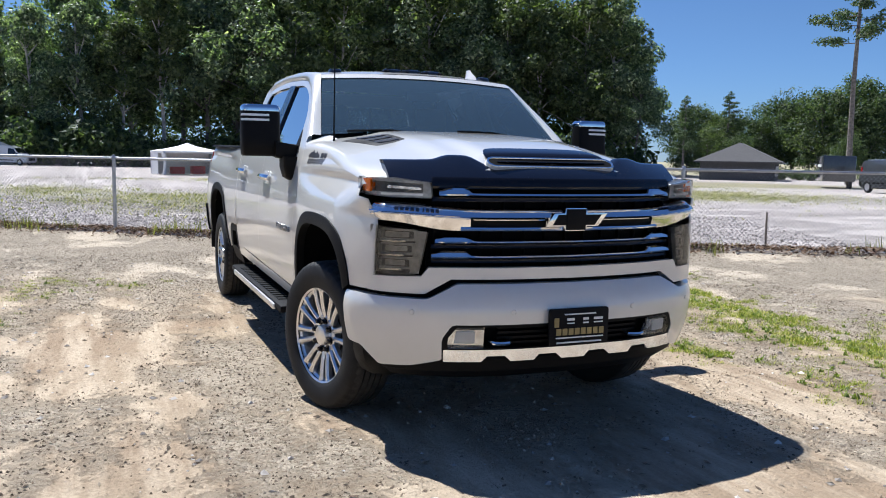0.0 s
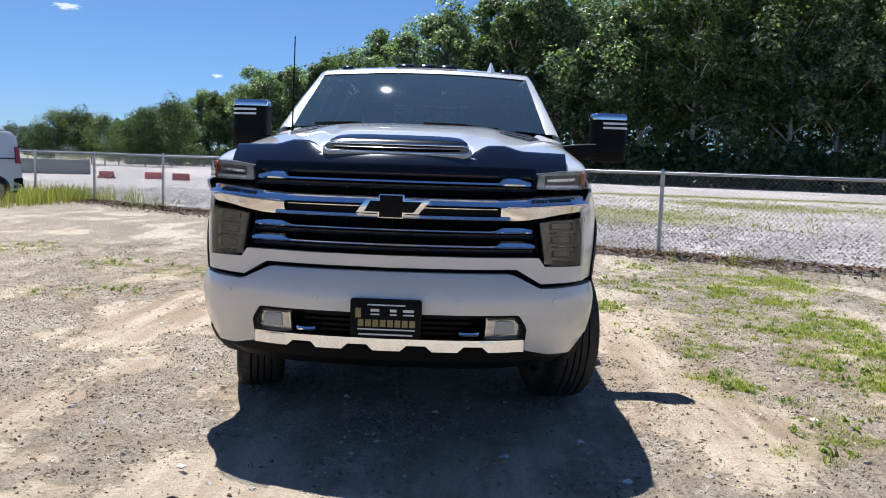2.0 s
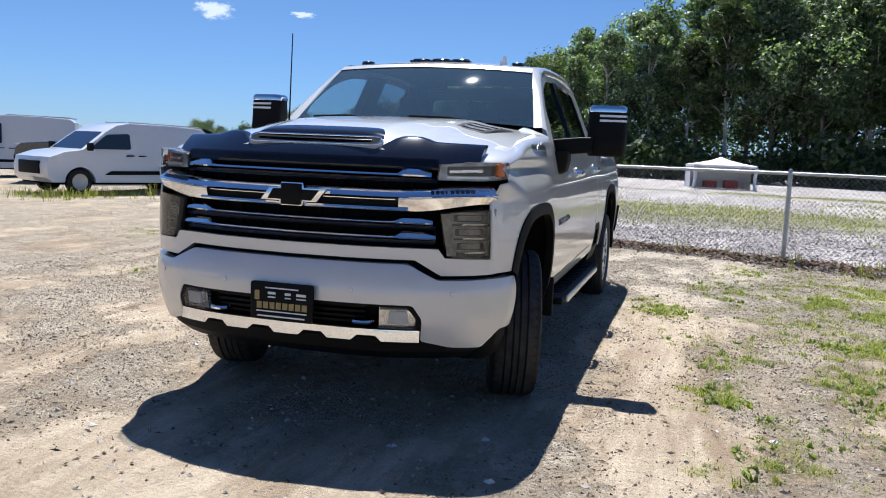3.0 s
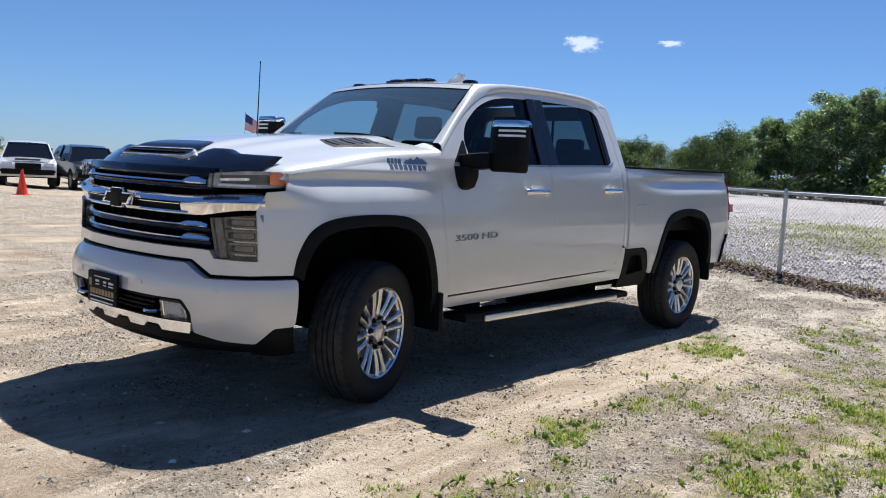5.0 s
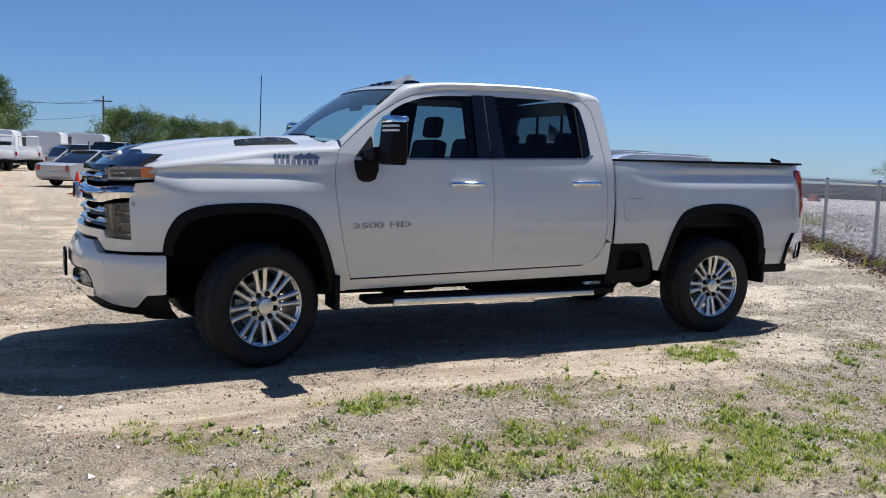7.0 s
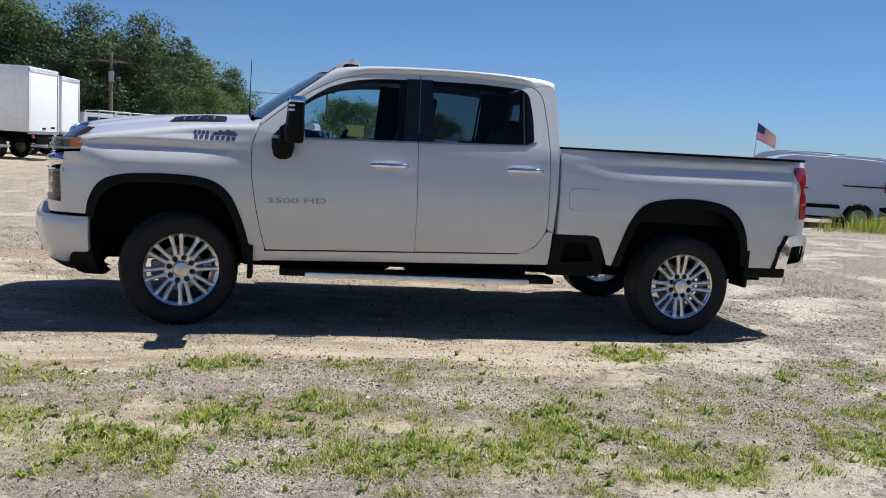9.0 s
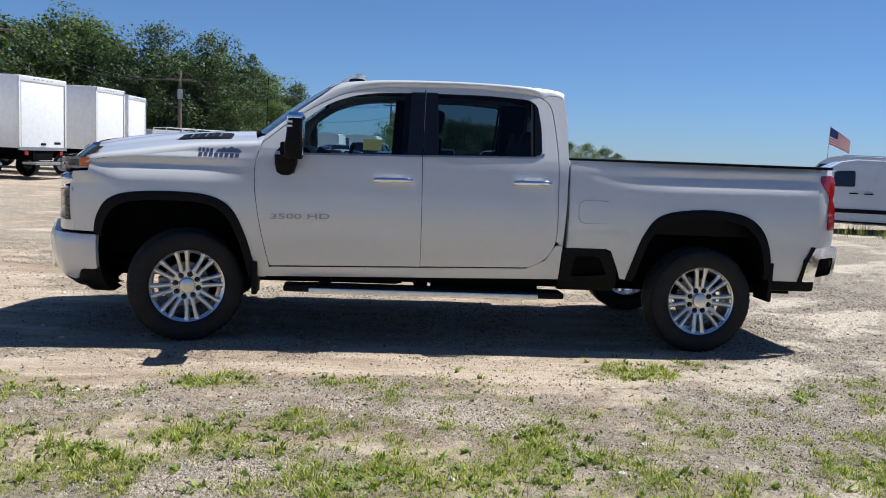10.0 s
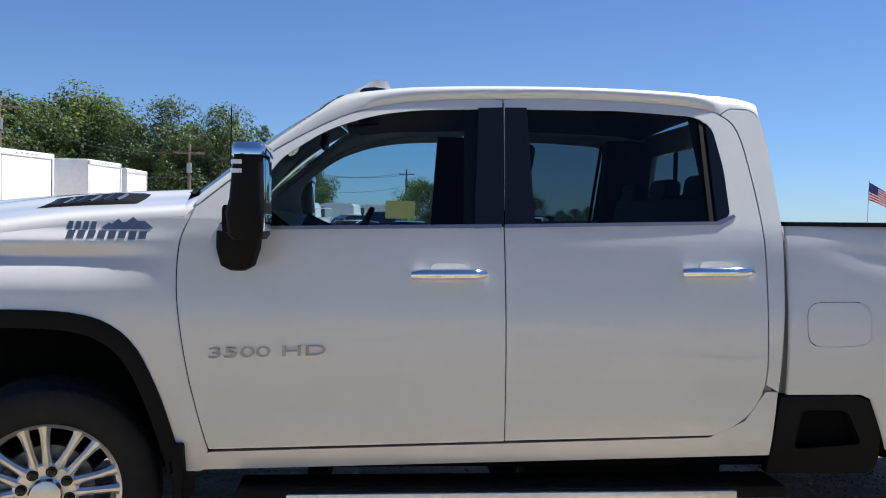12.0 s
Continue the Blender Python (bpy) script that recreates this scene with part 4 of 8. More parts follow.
    hood_edge = [Vector(hood_point(1.0, s * (0.78 + 0.22 * i / 8))) for i in range(9)]
    foot, heel = Vector((0.590, s * 0.800, 1.566)), Vector((0.562, s * (half_width(0.56, 1.515) - 0.001), 1.512))
    pillar_edge = [foot.lerp(heel, i / 8) for i in range(9)]
    part("cowl_corner", loft([[p + Vector((-0.006, 0, -0.004)) for p in hood_edge], [a_.lerp(b_, 0.5) + Vector((0, 0, 0.006)) for a_, b_ in zip(hood_edge, pillar_edge)], pillar_edge, [p + Vector((0.012, -s * 0.006, -0.05)) for p in pillar_edge]]), M_PAINT, truck, sharp=60)
    rim = [hood_edge[8], hood_edge[8].lerp(pillar_edge[8], 0.5) + Vector((0, 0, 0.006)), pillar_edge[8]]
    part("cowl_skirt", loft([rim, [p + Vector((0, -s * 0.010, -0.07)) for p in rim]]), M_PAINT, truck)

part("roof", loft([[(lambda xx, yy: (xx, yy, ze(xx) + 0.036 * (1 - (yy / 0.70) ** 2)))((1.095 - 0.075 * (1 - (y / 0.70) ** 2)) * (1 - i / 24) + 2.888 * i / 24, y)
                    for y in [-0.70 + 1.40 * j / 20 for j in range(21)]] for i in range(25)]), M_PAINT, truck)
ws = []
for i in range(13):
    f = i / 12
    row = []
    for j in range(21):
        c = -1 + j / 10
        bx, by, bz = 0.43 + 0.15 * c * c, 0.835 * c, 1.594 - 0.026 * c * c
        tx, ty, tz = 1.095 - 0.075 * (1 - c * c), 0.705 * c, ze(1.0 + 0.09 * c * c) + 0.036 * (1 - c * c) - 0.006
        row.append((bx + (tx - bx) * f, by + (ty - by) * f, bz + (tz - bz) * f + 0.022 * math.sin(math.pi * f)))
    ws.append(row)
part("windshield", loft(ws), M_WS, truck, "dark-tinted windshield")
part("windshield_header", loft([[(p[0] - 0.003, p[1] * 1.004, p[2] + 0.005) for p in ws[k]] for k in (11, 12)]), M_PAINT, truck)
part("cowl", loft([[(0.40 + 0.15 * c * c + dx, 0.66 * c, 1.572 - 0.022 * c * c + dz) for c in [-1 + k / 10 for k in range(21)]] for dx, dz in ((-0.05, -0.02), (0.0, 0.004), (0.06, -0.004), (0.12, -0.06))]), M_BLACK, truck)
for y in (-0.62, 0.10):
    line = [(0.44 + 0.2 * (y + d) ** 2, y + d, 1.596 - 0.030 * (y + d) ** 2 + 0.012 * (d > 0.2)) for d in (0.10, 0.20, 0.32, 0.45, 0.58)]
    wiper = part("wiper", tube(line, 0.008, 6), M_BLACK, truck)
    part("wiper_arm", tube([(0.46, y + 0.08, 1.572), (0.46 + 0.2 * (y + 0.3) ** 2, y + 0.3, 1.604)], 0.009, 6), M_BLACK, wiper)
for k in (-1, 1):
    def vent_at(f, g, up):
        """f along the vent, g across it, both 0 to 1."""
        x = -0.16 + 0.46 * f
        y = k * (0.50 + 0.02 * f + (0.20 + 0.06 * f) * g)
        p = hood_point((x + 0.70) / 1.16, y / 0.962)
        return (x, y, p[2] + up)
    vent = part("hood_vent", loft([[vent_at(f, g, 0.015 * min(1, 8 * f, 8 * (1 - f)) * (1 if 0 < g < 1 else 0)) for g in (0, 0.08, 0.3, 0.6, 0.92, 1)] for f in (0, 0.06, 0.15, 0.4, 0.7, 0.94, 1)]), M_BLACK, truck, "black louvred hood vent with bright fins")
    for q in range(6):
        f0 = 0.16 + q * 0.12
        part("fin", loft([[vent_at(f0 + df, g, up) for g in (0.20, 0.5, 0.80)] for df, up in ((0.0, 0.012), (0.015, 0.0185), (0.03, 0.0185), (0.045, 0.012))]), M_BADGE if q % 2 else M_GLOSS, vent)

# back of the cab
def cab_back(u, v, d):
    return (2.875 + 0.03 * (v - 0.6) / 1.4 - 0.026 * sstep(1.88, 2.0, v) - d, u, v)


hole = rounded([(-0.62, 1.52), (0.62, 1.52), (0.56, 1.88), (-0.56, 1.88)], 0.05)
back = rounded([(-0.95, 0.55), (0.95, 0.55), (0.945, 1.47), (0.735, 1.975), (0.69, 2.00), (-0.69, 2.00), (-0.735, 1.975), (-0.945, 1.47)], 0.02)
cb = part("cab_back", sheet(back, cab_back, 0.2, 0.2, 0.03, holes=[hole]), M_PAINT, truck)
part("rear_window", sheet(hole, lambda u, v, d: cab_back(u, v, 0.012), 0.2, 0.2, lip=False), M_GLASSR, cb)
for y in (-0.21, 0.195):
    part("window_divider", block((2.872, y, 1.52), (2.892, y + 0.015, 1.88)), M_BLACK, cb)

# bed: floor, inner walls, tailgate, rear bumper
part("bed_floor", block((2.93, -0.86, 0.93), (5.12, 0.86, 0.96), 0.005), M_BLACK, truck)
part("bed_front", block((2.915, -0.95, 0.80), (2.945, 0.95, 1.487), 0.006), M_PAINT, truck)
for s in (-1, 1):
    part("bed_inner_wall", block((2.93, min(s * 0.865, s * 0.885), 0.93), (5.1, max(s * 0.865, s * 0.885), 1.495), 0.004), M_BLACK, truck)
part("tailgate", joined(block((5.13, -0.82, 0.93), (5.185, 0.82, 1.505), 0.02), block((5.12, -0.80, 1.495), (5.21, 0.80, 1.517), 0.01)), M_PAINT, truck)
part("rear_bumper", joined(block((5.08, -0.86, 0.62), (5.24, 0.86, 0.885), 0.03)), M_CHROME, truck)
part("rear_valance", block((4.62, -0.90, 0.50), (5.05, 0.90, 0.64), 0.03), M_BLACK, truck)

# ---- front end ----
fas_t = [(u, z) for u, z in ((-nose_len(0.735), 0.876), (-nose_len(0.705), 0.918), (nose_len(0.705), 0.918), (nose_len(0.735), 0.876), (NOSE - 0.16, 0.872), (NOSE - 0.155, 0.80))]
cz = 0.798
fascia = fas_t + [(nose_len(0.72), cz - 0.006), (nose_len(0.60), 0.862), (-nose_len(0.60), 0.862), (-nose_len(0.72), cz - 0.006), (-(NOSE - 0.155), 0.80), (-(NOSE - 0.16), 0.872)]
part("grille_surround", sheet(fascia, nose(-0.006, 0.0), 0.05, 0.03, 0.04), M_PAINT, truck)
bo = [(-BUMP + 0.002, 0.522), (-BUMP + 0.002, 0.778), (-bump_len(0.73), 0.772), (-bump_len(0.60), 0.842), (bump_len(0.60), 0.842), (bump_len(0.73), 0.772), (BUMP - 0.002, 0.778), (BUMP - 0.002, 0.522)]
bo += [(bump_len(0.992), 0.518), (bump_len(0.945), 0.428), (bump_len(0.80), 0.442), (bump_len(0.69), 0.470), (bump_len(0.665), 0.478), (bump_len(0.665), 0.585), (bump_len(0.62), 0.655), (-bump_len(0.62), 0.655), (-bump_len(0.665), 0.585), (-bump_len(0.665), 0.478), (-bump_len(0.69), 0.470), (-bump_len(0.80), 0.442), (-bump_len(0.945), 0.428), (-bump_len(0.992), 0.518)]
part("front_bumper", sheet(rounded(bo, 0.018, 3), bumper_face(), 0.05, 0.025, 0.05), M_PAINT, truck)
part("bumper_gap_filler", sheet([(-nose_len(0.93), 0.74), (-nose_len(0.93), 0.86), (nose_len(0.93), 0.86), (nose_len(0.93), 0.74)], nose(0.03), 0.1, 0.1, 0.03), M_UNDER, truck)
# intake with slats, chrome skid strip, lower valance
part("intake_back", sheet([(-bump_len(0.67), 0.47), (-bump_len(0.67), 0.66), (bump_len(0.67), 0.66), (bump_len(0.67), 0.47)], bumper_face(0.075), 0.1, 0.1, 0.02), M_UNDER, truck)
for k in range(4):
    z = 0.552 + k * 0.026
    part("intake_slat", sheet([(-bump_len(0.40), z), (-bump_len(0.40), z + 0.012), (bump_len(0.40), z + 0.012), (bump_len(0.40), z)], bumper_face(0.035), 0.1, 0.02, 0.03), M_BLACK, truck)
frame_in = rounded([(-bump_len(0.655), 0.535), (-bump_len(0.655), 0.588), (-bump_len(0.612), 0.645), (bump_len(0.612), 0.645), (bump_len(0.655), 0.588), (bump_len(0.655), 0.535)], 0.012)
part("intake_frame", sheet(rounded([(-bump_len(0.668), 0.525), (-bump_len(0.668), 0.588), (-bump_len(0.622), 0.657), (bump_len(0.622), 0.657), (bump_len(0.668), 0.588), (bump_len(0.668), 0.525)], 0.012), bumper_face(0.004), 0.06, 0.05, 0.06, holes=[shrink(frame_in, 0, 0.59, 0.975)]), M_BLACK, truck)
def skid_face(u, v, d):
    x, y, nx, ny = bump_at(u)
    k = d + 0.022 + 0.10 * (v - 0.474)
    return (x + nx * k, y + ny * k, v)


skid = [(-bump_len(0.658), 0.474), (-bump_len(0.658), 0.530), (bump_len(0.658), 0.530), (bump_len(0.658), 0.474)]
for c in (0.41, 0.14, -0.14, -0.41):
    u = math.copysign(bump_len(c), c)
    skid += [(u + 0.075, 0.474), (u + 0.045, 0.500), (u - 0.045, 0.500), (u - 0.075, 0.474)]
part("skid_strip", sheet(skid, skid_face, 0.05, 0.02, 0.03), M_CHROME, truck, "chrome skid strip under the bumper")
val = loft([[(bump_at(u)[0] + bump_at(u)[2] * k, bump_at(u)[1] + bump_at(u)[3] * k, z) for u in [BUMP * 0.86 * (-1 + i / 16) for i in range(33)]] for k, z in ((0.11, 0.53), (0.085, 0.47), (0.10, 0.41), (0.16, 0.365), (0.5, 0.36))])
part("lower_valance", val, M_BLACK, truck)
for s in (-1, 1):
    dam = loft([[(x + d, s * (y - d), z) for x, y in ((-0.80, 0.88), (-0.745, 0.955), (-0.64, 0.975), (-0.600, 0.96), (-0.600, 0.74), (-0.78, 0.72))] for z, d in ((0.54, 0.0), (0.48, 0.0), (0.42, 0.020), (0.365, 0.055), (0.345, 0.075))], True, True)
    part("air_dam", dam, M_BLACK, truck)
    # fog lamp with chrome housing, tow hook, parking sensors
    def on(y, z, off):
        u = math.copysign(bump_len(y), y)
        return Vector(bumper_face(off)(u, z, 0)), bump_at(u)
    fl = [(s * bump_len(0.47), 0.538), (s * bump_len(0.47), 0.640), (s * bump_len(0.605), 0.640), (s * bump_len(0.648), 0.588), (s * bump_len(0.648), 0.538)]
    fog = part("fog_lamp", sheet(fl, bumper_face(0.022), 0.03, 0.03, 0.02), M_FOG, truck, "square chrome fog lamp")
    part("lens", sheet(shrink(fl, s * bump_len(0.57), 0.59, 0.96), bumper_face(0.004), 0.05, 0.05, 0.01), M_LENS, fog)
    part("reflector", sheet(rounded([(s * bump_len(0.515), 0.562), (s * bump_len(0.515), 0.622), (s * bump_len(0.600), 0.622), (s * bump_len(0.612), 0.562)], 0.008), bumper_face(0.014), 0.03, 0.03, 0.015), M_WHITELENS, fog)
    part("lamp_brow", sheet([(s * bump_len(0.475), 0.630), (s * bump_len(0.475), 0.640), (s * bump_len(0.602), 0.640), (s * bump_len(0.610), 0.630)], bumper_face(0.010), 0.04, 0.03, 0.015), M_LAMPDARK, fog)
    p, q = on(s * 0.385, 0.570, 0.02)
    hook = spline([tuple(p + Vector((0.04, -0.05 * s, 0.0))), tuple(p + Vector((-0.015, -0.04 * s, -0.004))), tuple(p + Vector((-0.025, 0, -0.006))), tuple(p + Vector((-0.012, 0.04 * s, -0.004))), tuple(p + Vector((0.05, 0.05 * s, 0)))], 4)
    part("tow_hook", tube(hook, 0.012, 8), M_CHROME, truck, "chrome tow hook")
    for y, z in ((0.335, 0.715), (0.79, 0.712)):
        p, q = on(s * y, z, -0.001)
        m = Matrix.Translation(p) @ Vector((-q[2], -q[3], 0)).to_track_quat('X', 'Z').to_matrix().to_4x4()
        part("parking_sensor", moved(lathe([(0.0, 0.003), (0.011, 0.003), (0.013, 0.0)], 14, "x"), m), M_PAINT, truck)

# front plate: dark dealer plate in a black frame, its print as bars
plate = part("plate_frame", moved(prism(rounded([(-0.165, -0.088), (-0.165, 0.088), (0.165, 0.088), (0.165, -0.088)], 0.015), -0.008, 0.010, "x", 0.003), Matrix.Translation((-1.185, 0, 0.638))), M_BLACK, truck, "black dealer plate with gold print")
def pl(a, b, m, name="print_bar"):
    part(name, block((-1.1965, a[0], 0.638 + a[1]), (-1.1925, b[0], 0.638 + b[1]), 0), m, plate)
for k in range(8):
    y = 0.128 - k * 0.034
    pl((y - 0.026, -0.040), (y, -0.008), M_GOLD)
pl((-0.135, -0.056), (0.130, -0.050), M_PRINT)
pl((-0.125, -0.080), (0.125, -0.073), M_PRINT)
pl((-0.09, 0.058), (0.085, 0.064), M_PRINT)
for a, b in ((0.03, 0.07), (-0.02, -0.05), (-0.08, -0.13)):
    pl((min(a, b), 0.03), (max(a, b), 0.042), M_PRINT)
    pl((min(a, b), 0.014), (max(a, b), 0.02), M_PRINT)
pl((0.115, 0.0), (0.14, 0.045), M_GOLD)

# grille
GR = rounded([(-nose_len(0.715), 0.915), (-nose_len(0.70), 1.10), (-nose_len(0.69), 1.335), (nose_len(0.69), 1.335), (nose_len(0.70), 1.10), (nose_len(0.715), 0.915)], 0.01)
grille = part("grille", sheet(GR, nose(0.085), 0.08, 0.06, 0.02), M_UNDER, truck, "black grille with chrome bars")
for k in range(13):
    y = -0.66 + k * 0.11
    x, yy, nx, ny = nose_at(math.copysign(nose_len(y), y) if abs(y) > 1e-6 else 0)
    part("grille_rib", block((x + 0.06, y - 0.004, 0.915), (x + 0.095, y + 0.004, 1.255)), M_UNDER, grille)
def bar(y0, y1, z0, z1, out=0.0, deep=0.03, n=28):
    """A horizontal grille bar with a chamfered nose; z0, z1 are functions of y."""
    rows = []
    for i in range(n + 1):
        y = y0 + (y1 - y0) * i / n
        u = math.copysign(nose_len(y), y) if abs(y) > 1e-6 else 0.0
        x, yy, nx, ny = nose_at(u)
        a, b = z0(y), z1(y)
        h = b - a
        rows.append([(x + nx * k, yy + ny * k, z) for k, z in ((deep, a), (out + 0.006, a), (out, a + 0.22 * h), (out + 0.006, b - 0.25 * h), (out + 0.018, b), (deep, b))])
    return loft(rows, True, True)


for zc_, y1 in ((1.266, 0.66), (1.040, 0.675), (0.968, 0.69)):
    thick = lambda y, k=0: 0.007 + 0.021 * sstep(0.50, 0.53, abs(y)) * (1 - 0.55 * sstep(y1 - 0.05, y1, abs(y)))
    part("grille_bar", bar(-y1, y1, lambda y: zc_ - 0.007, lambda y: zc_ + thick(y), 0.012, 0.05, 60), M_CHROME, grille)
    part("grille_slat", bar(-0.69, 0.69, lambda y: zc_ - 0.035, lambda y: zc_ - 0.009, 0.03, 0.07, 24), M_GLOSS, grille)
part("upper_plate", bar(-0.69, 0.69, lambda y: 1.292, lambda y: 1.345, 0.035, 0.08, 24), M_GLOSS, grille)
# the broad chrome band: a ledge that faces up, a lower face that leans under, dark insets between
lo = lambda y: 1.094 + 0.045 * sstep(0.58, 0.93, abs(y))
hi = lambda y: 1.201 + 0.023 * sstep(0.45, 0.92, abs(y))
mid = lambda y: 1.157 + 0.022 * sstep(0.48, 0.92, abs(y))


def band(y0, y1, section, n=60):
    """A bar along the nose; section(y) gives (depth, height) pairs round its profile."""
    rows = []
    for i in range(n + 1):
        y = y0 + (y1 - y0) * i / n
        x, yy, nx, ny = nose_at(math.copysign(nose_len(y), y) if abs(y) > 1e-6 else 0.0)
        rows.append([(x + nx * k, yy + ny * k, z) for k, z in section(y)])
    return loft(rows, True, True)


part("chrome_band", band(-0.938, 0.938, lambda y: ((0.09, mid(y) - 0.004), (-0.006, mid(y) - 0.004), (-0.014, mid(y) + 0.002), (-0.010, mid(y) + 0.009), (0.020, hi(y) - 0.008), (0.036, hi(y)), (0.09, hi(y)))), M_CHROME, grille)
part("chrome_band", band(-0.56, 0.56, lambda y: ((0.07, lo(y)), (0.004, lo(y)), (-0.003, lo(y) + 0.008), (0.000, lo(y) + 0.016), (0.07, lo(y) + 0.018))), M_CHROME, grille)
for s in (-1, 1):
    part("chrome_band", band(s * 0.515, s * 0.938, lambda y: ((0.07, lo(y)), (0.010, lo(y)), (0.002, lo(y) + 0.004 + (mid(y) - lo(y)) * 0.3), (-0.006, mid(y) - 0.010), (0.0, mid(y) - 0.004), (0.07, mid(y) - 0.004)), 24), M_CHROME, grille)
    part("band_inset", band(s * 0.06, s * 0.52, lambda y: ((0.06, lo(y) + 0.012), (0.030, lo(y) + 0.014), (0.022, mid(y) - 0.012), (0.03, mid(y) - 0.002), (0.06, mid(y) - 0.002)), 16), M_BLACK, grille)
    part("inset_line", band(s * 0.12, s * 0.50, lambda y: ((0.03, mid(y) - 0.013), (0.006, mid(y) - 0.013), (0.004, mid(y) - 0.009), (0.03, mid(y) - 0.009)), 12), M_CHROME, grille)
    for k in range(9):
        y = s * (0.66 + 0.022 * k)
        part("band_letter", band(y, y + s * (0.016 if k != 3 else 0.008), lambda y: ((0.02, mid(y) + 0.017), (-0.009, mid(y) + 0.015), (0.003, mid(y) + 0.029), (0.03, mid(y) + 0.029)), 1), M_DARKCHROME, grille)
# centre emblem: a black cross with slanted chrome ends
em = [(0.162, -0.034), (0.062, -0.034), (0.054, -0.056), (-0.060, -0.056), (-0.068, -0.034), (-0.132, -0.034), (-0.187, 0.031), (-0.070, 0.031), (-0.064, 0.056), (0.052, 0.056), (0.058, 0.031), (0.114, 0.031)]
part("emblem", moved(prism(em, -0.014, 0.02, "x", 0.004), Matrix.Translation((-1.105, 0, 1.150))), M_CHROME, grille, "chrome-edged emblem with a black face")
part("emblem_face", moved(prism([(0.050, -0.051), (-0.056, -0.051), (-0.058, 0.051), (0.048, 0.051)], -0.006, 0.0, "x", 0.001), Matrix.Translation((-1.1205, 0, 1.150))), M_BLACK, grille)
part("emblem_face", moved(prism([(0.122, -0.027), (-0.108, -0.027), (-0.148, 0.024), (0.092, 0.024)], -0.006, 0.0, "x", 0.001), Matrix.Translation((-1.1185, 0, 1.150))), M_BLACK, grille)

# head lamps
for s in (-1, 1):
    u0, u1 = nose_len(0.685), NOSE - 0.03
    up = rounded([(s * u0, 1.245), (s * (u0 + 0.01), 1.318), (s * (u0 + 0.20), 1.338), (s * (u1 - 0.02), 1.342), (s * u1, 1.325), (s * (u1 - 0.01), 1.262), (s * (u0 + 0.2), 1.247)], 0.01)
    lamp = part("headlamp", sheet(up, nose(0.045), 0.04, 0.03, 0.03), M_LAMPDARK, truck, "slim upper headlamp with amber marker")
    part("lens", sheet(up, nose(-0.004), 0.04, 0.03, 0.05), M_LENS, lamp)
    part("light_bar", sheet([(s * (u0 + 0.06), 1.282), (s * (u0 + 0.06), 1.294), (s * (u0 + 0.23), 1.304), (s * (u0 + 0.23), 1.290)], nose(0.020), 0.05, 0.05, 0.02), M_FOG, lamp)
    part("lamp_frame", sheet(shrink(up, s * (u0 + u1) / 2, 1.293, 0.97), nose(0.030), 0.04, 0.03, 0.02, holes=[rounded([(s * (u0 + 0.05), 1.268), (s * (u0 + 0.05), 1.312), (s * (u1 - 0.10), 1.324), (s * (u1 - 0.10), 1.272)], 0.01)]), M_LAMPGREY, lamp)
    part("lamp_trim", sheet([(s * (u0 + 0.05), 1.256), (s * (u0 + 0.05), 1.264), (s * (u0 + 0.27), 1.268), (s * (u0 + 0.27), 1.258)], nose(0.020), 0.05, 0.05, 0.02), M_ALLOY, lamp)
    part("amber_marker", sheet(rounded([(s * (u1 - 0.100), 1.270), (s * (u1 - 0.100), 1.332), (s * (u1 - 0.012), 1.332), (s * (u1 - 0.012), 1.270)], 0.012), nose(0.018), 0.03, 0.03, 0.03), M_AMBER, lamp)
    low = rounded([(s * nose_len(0.745), 0.878), (s * nose_len(0.705), 1.088), (s * (NOSE - 0.165), 1.118), (s * (NOSE - 0.17), 0.878)], [0.05, 0.01, 0.01, 0.03])
    l2 = part("lower_headlamp", sheet(low, nose(0.07), 0.04, 0.04, 0.02), M_LAMPDARK, truck, "tall lower headlamp with three chambers")
    part("lens", sheet(low, nose(-0.004), 0.04, 0.04, 0.075), M_SMOKELENS, l2)
    for k in range(3):
        z = 0.902 + k * 0.068
        ua, ub = nose_len(0.775 - 0.010 * k), NOSE - 0.185
        part("chamber", sheet(rounded([(s * ua, z), (s * ua, z + 0.056), (s * ub, z + 0.058), (s * ub, z)], 0.01), nose(0.045), 0.03, 0.03, 0.02,
                              holes=[rounded([(s * (ua + 0.02), z + 0.01), (s * (ua + 0.02), z + 0.046), (s * (ub - 0.015), z + 0.048), (s * (ub - 0.015), z + 0.01)], 0.008)]), M_LAMPGREY, l2)
        part("chamber_rim", sheet(rounded([(s * (ub - 0.012), z + 0.004), (s * (ub - 0.012), z + 0.052), (s * (ub - 0.004), z + 0.052), (s * (ub - 0.004), z - 0.004), (s * (ua + 0.06), z - 0.004), (s * (ua + 0.06), z + 0.004)], 0.003), nose(0.028), 0.03, 0.03, 0.015), M_FOG, l2)
        part("projector", sheet(rounded([(s * (ua + 0.045), z + 0.016), (s * (ua + 0.045), z + 0.040), (s * (ub - 0.028), z + 0.042), (s * (ub - 0.028), z + 0.016)], 0.008), nose(0.056), 0.03, 0.03, 0.010), M_LAMPGREY, l2)
    part("inner_trim", sheet([(s * nose_len(0.748), 0.885), (s * nose_len(0.712), 1.085), (s * nose_len(0.755), 1.085), (s * nose_len(0.790), 0.885)], nose(0.024), 0.04, 0.04, 0.02), M_LAMPGREY, l2)

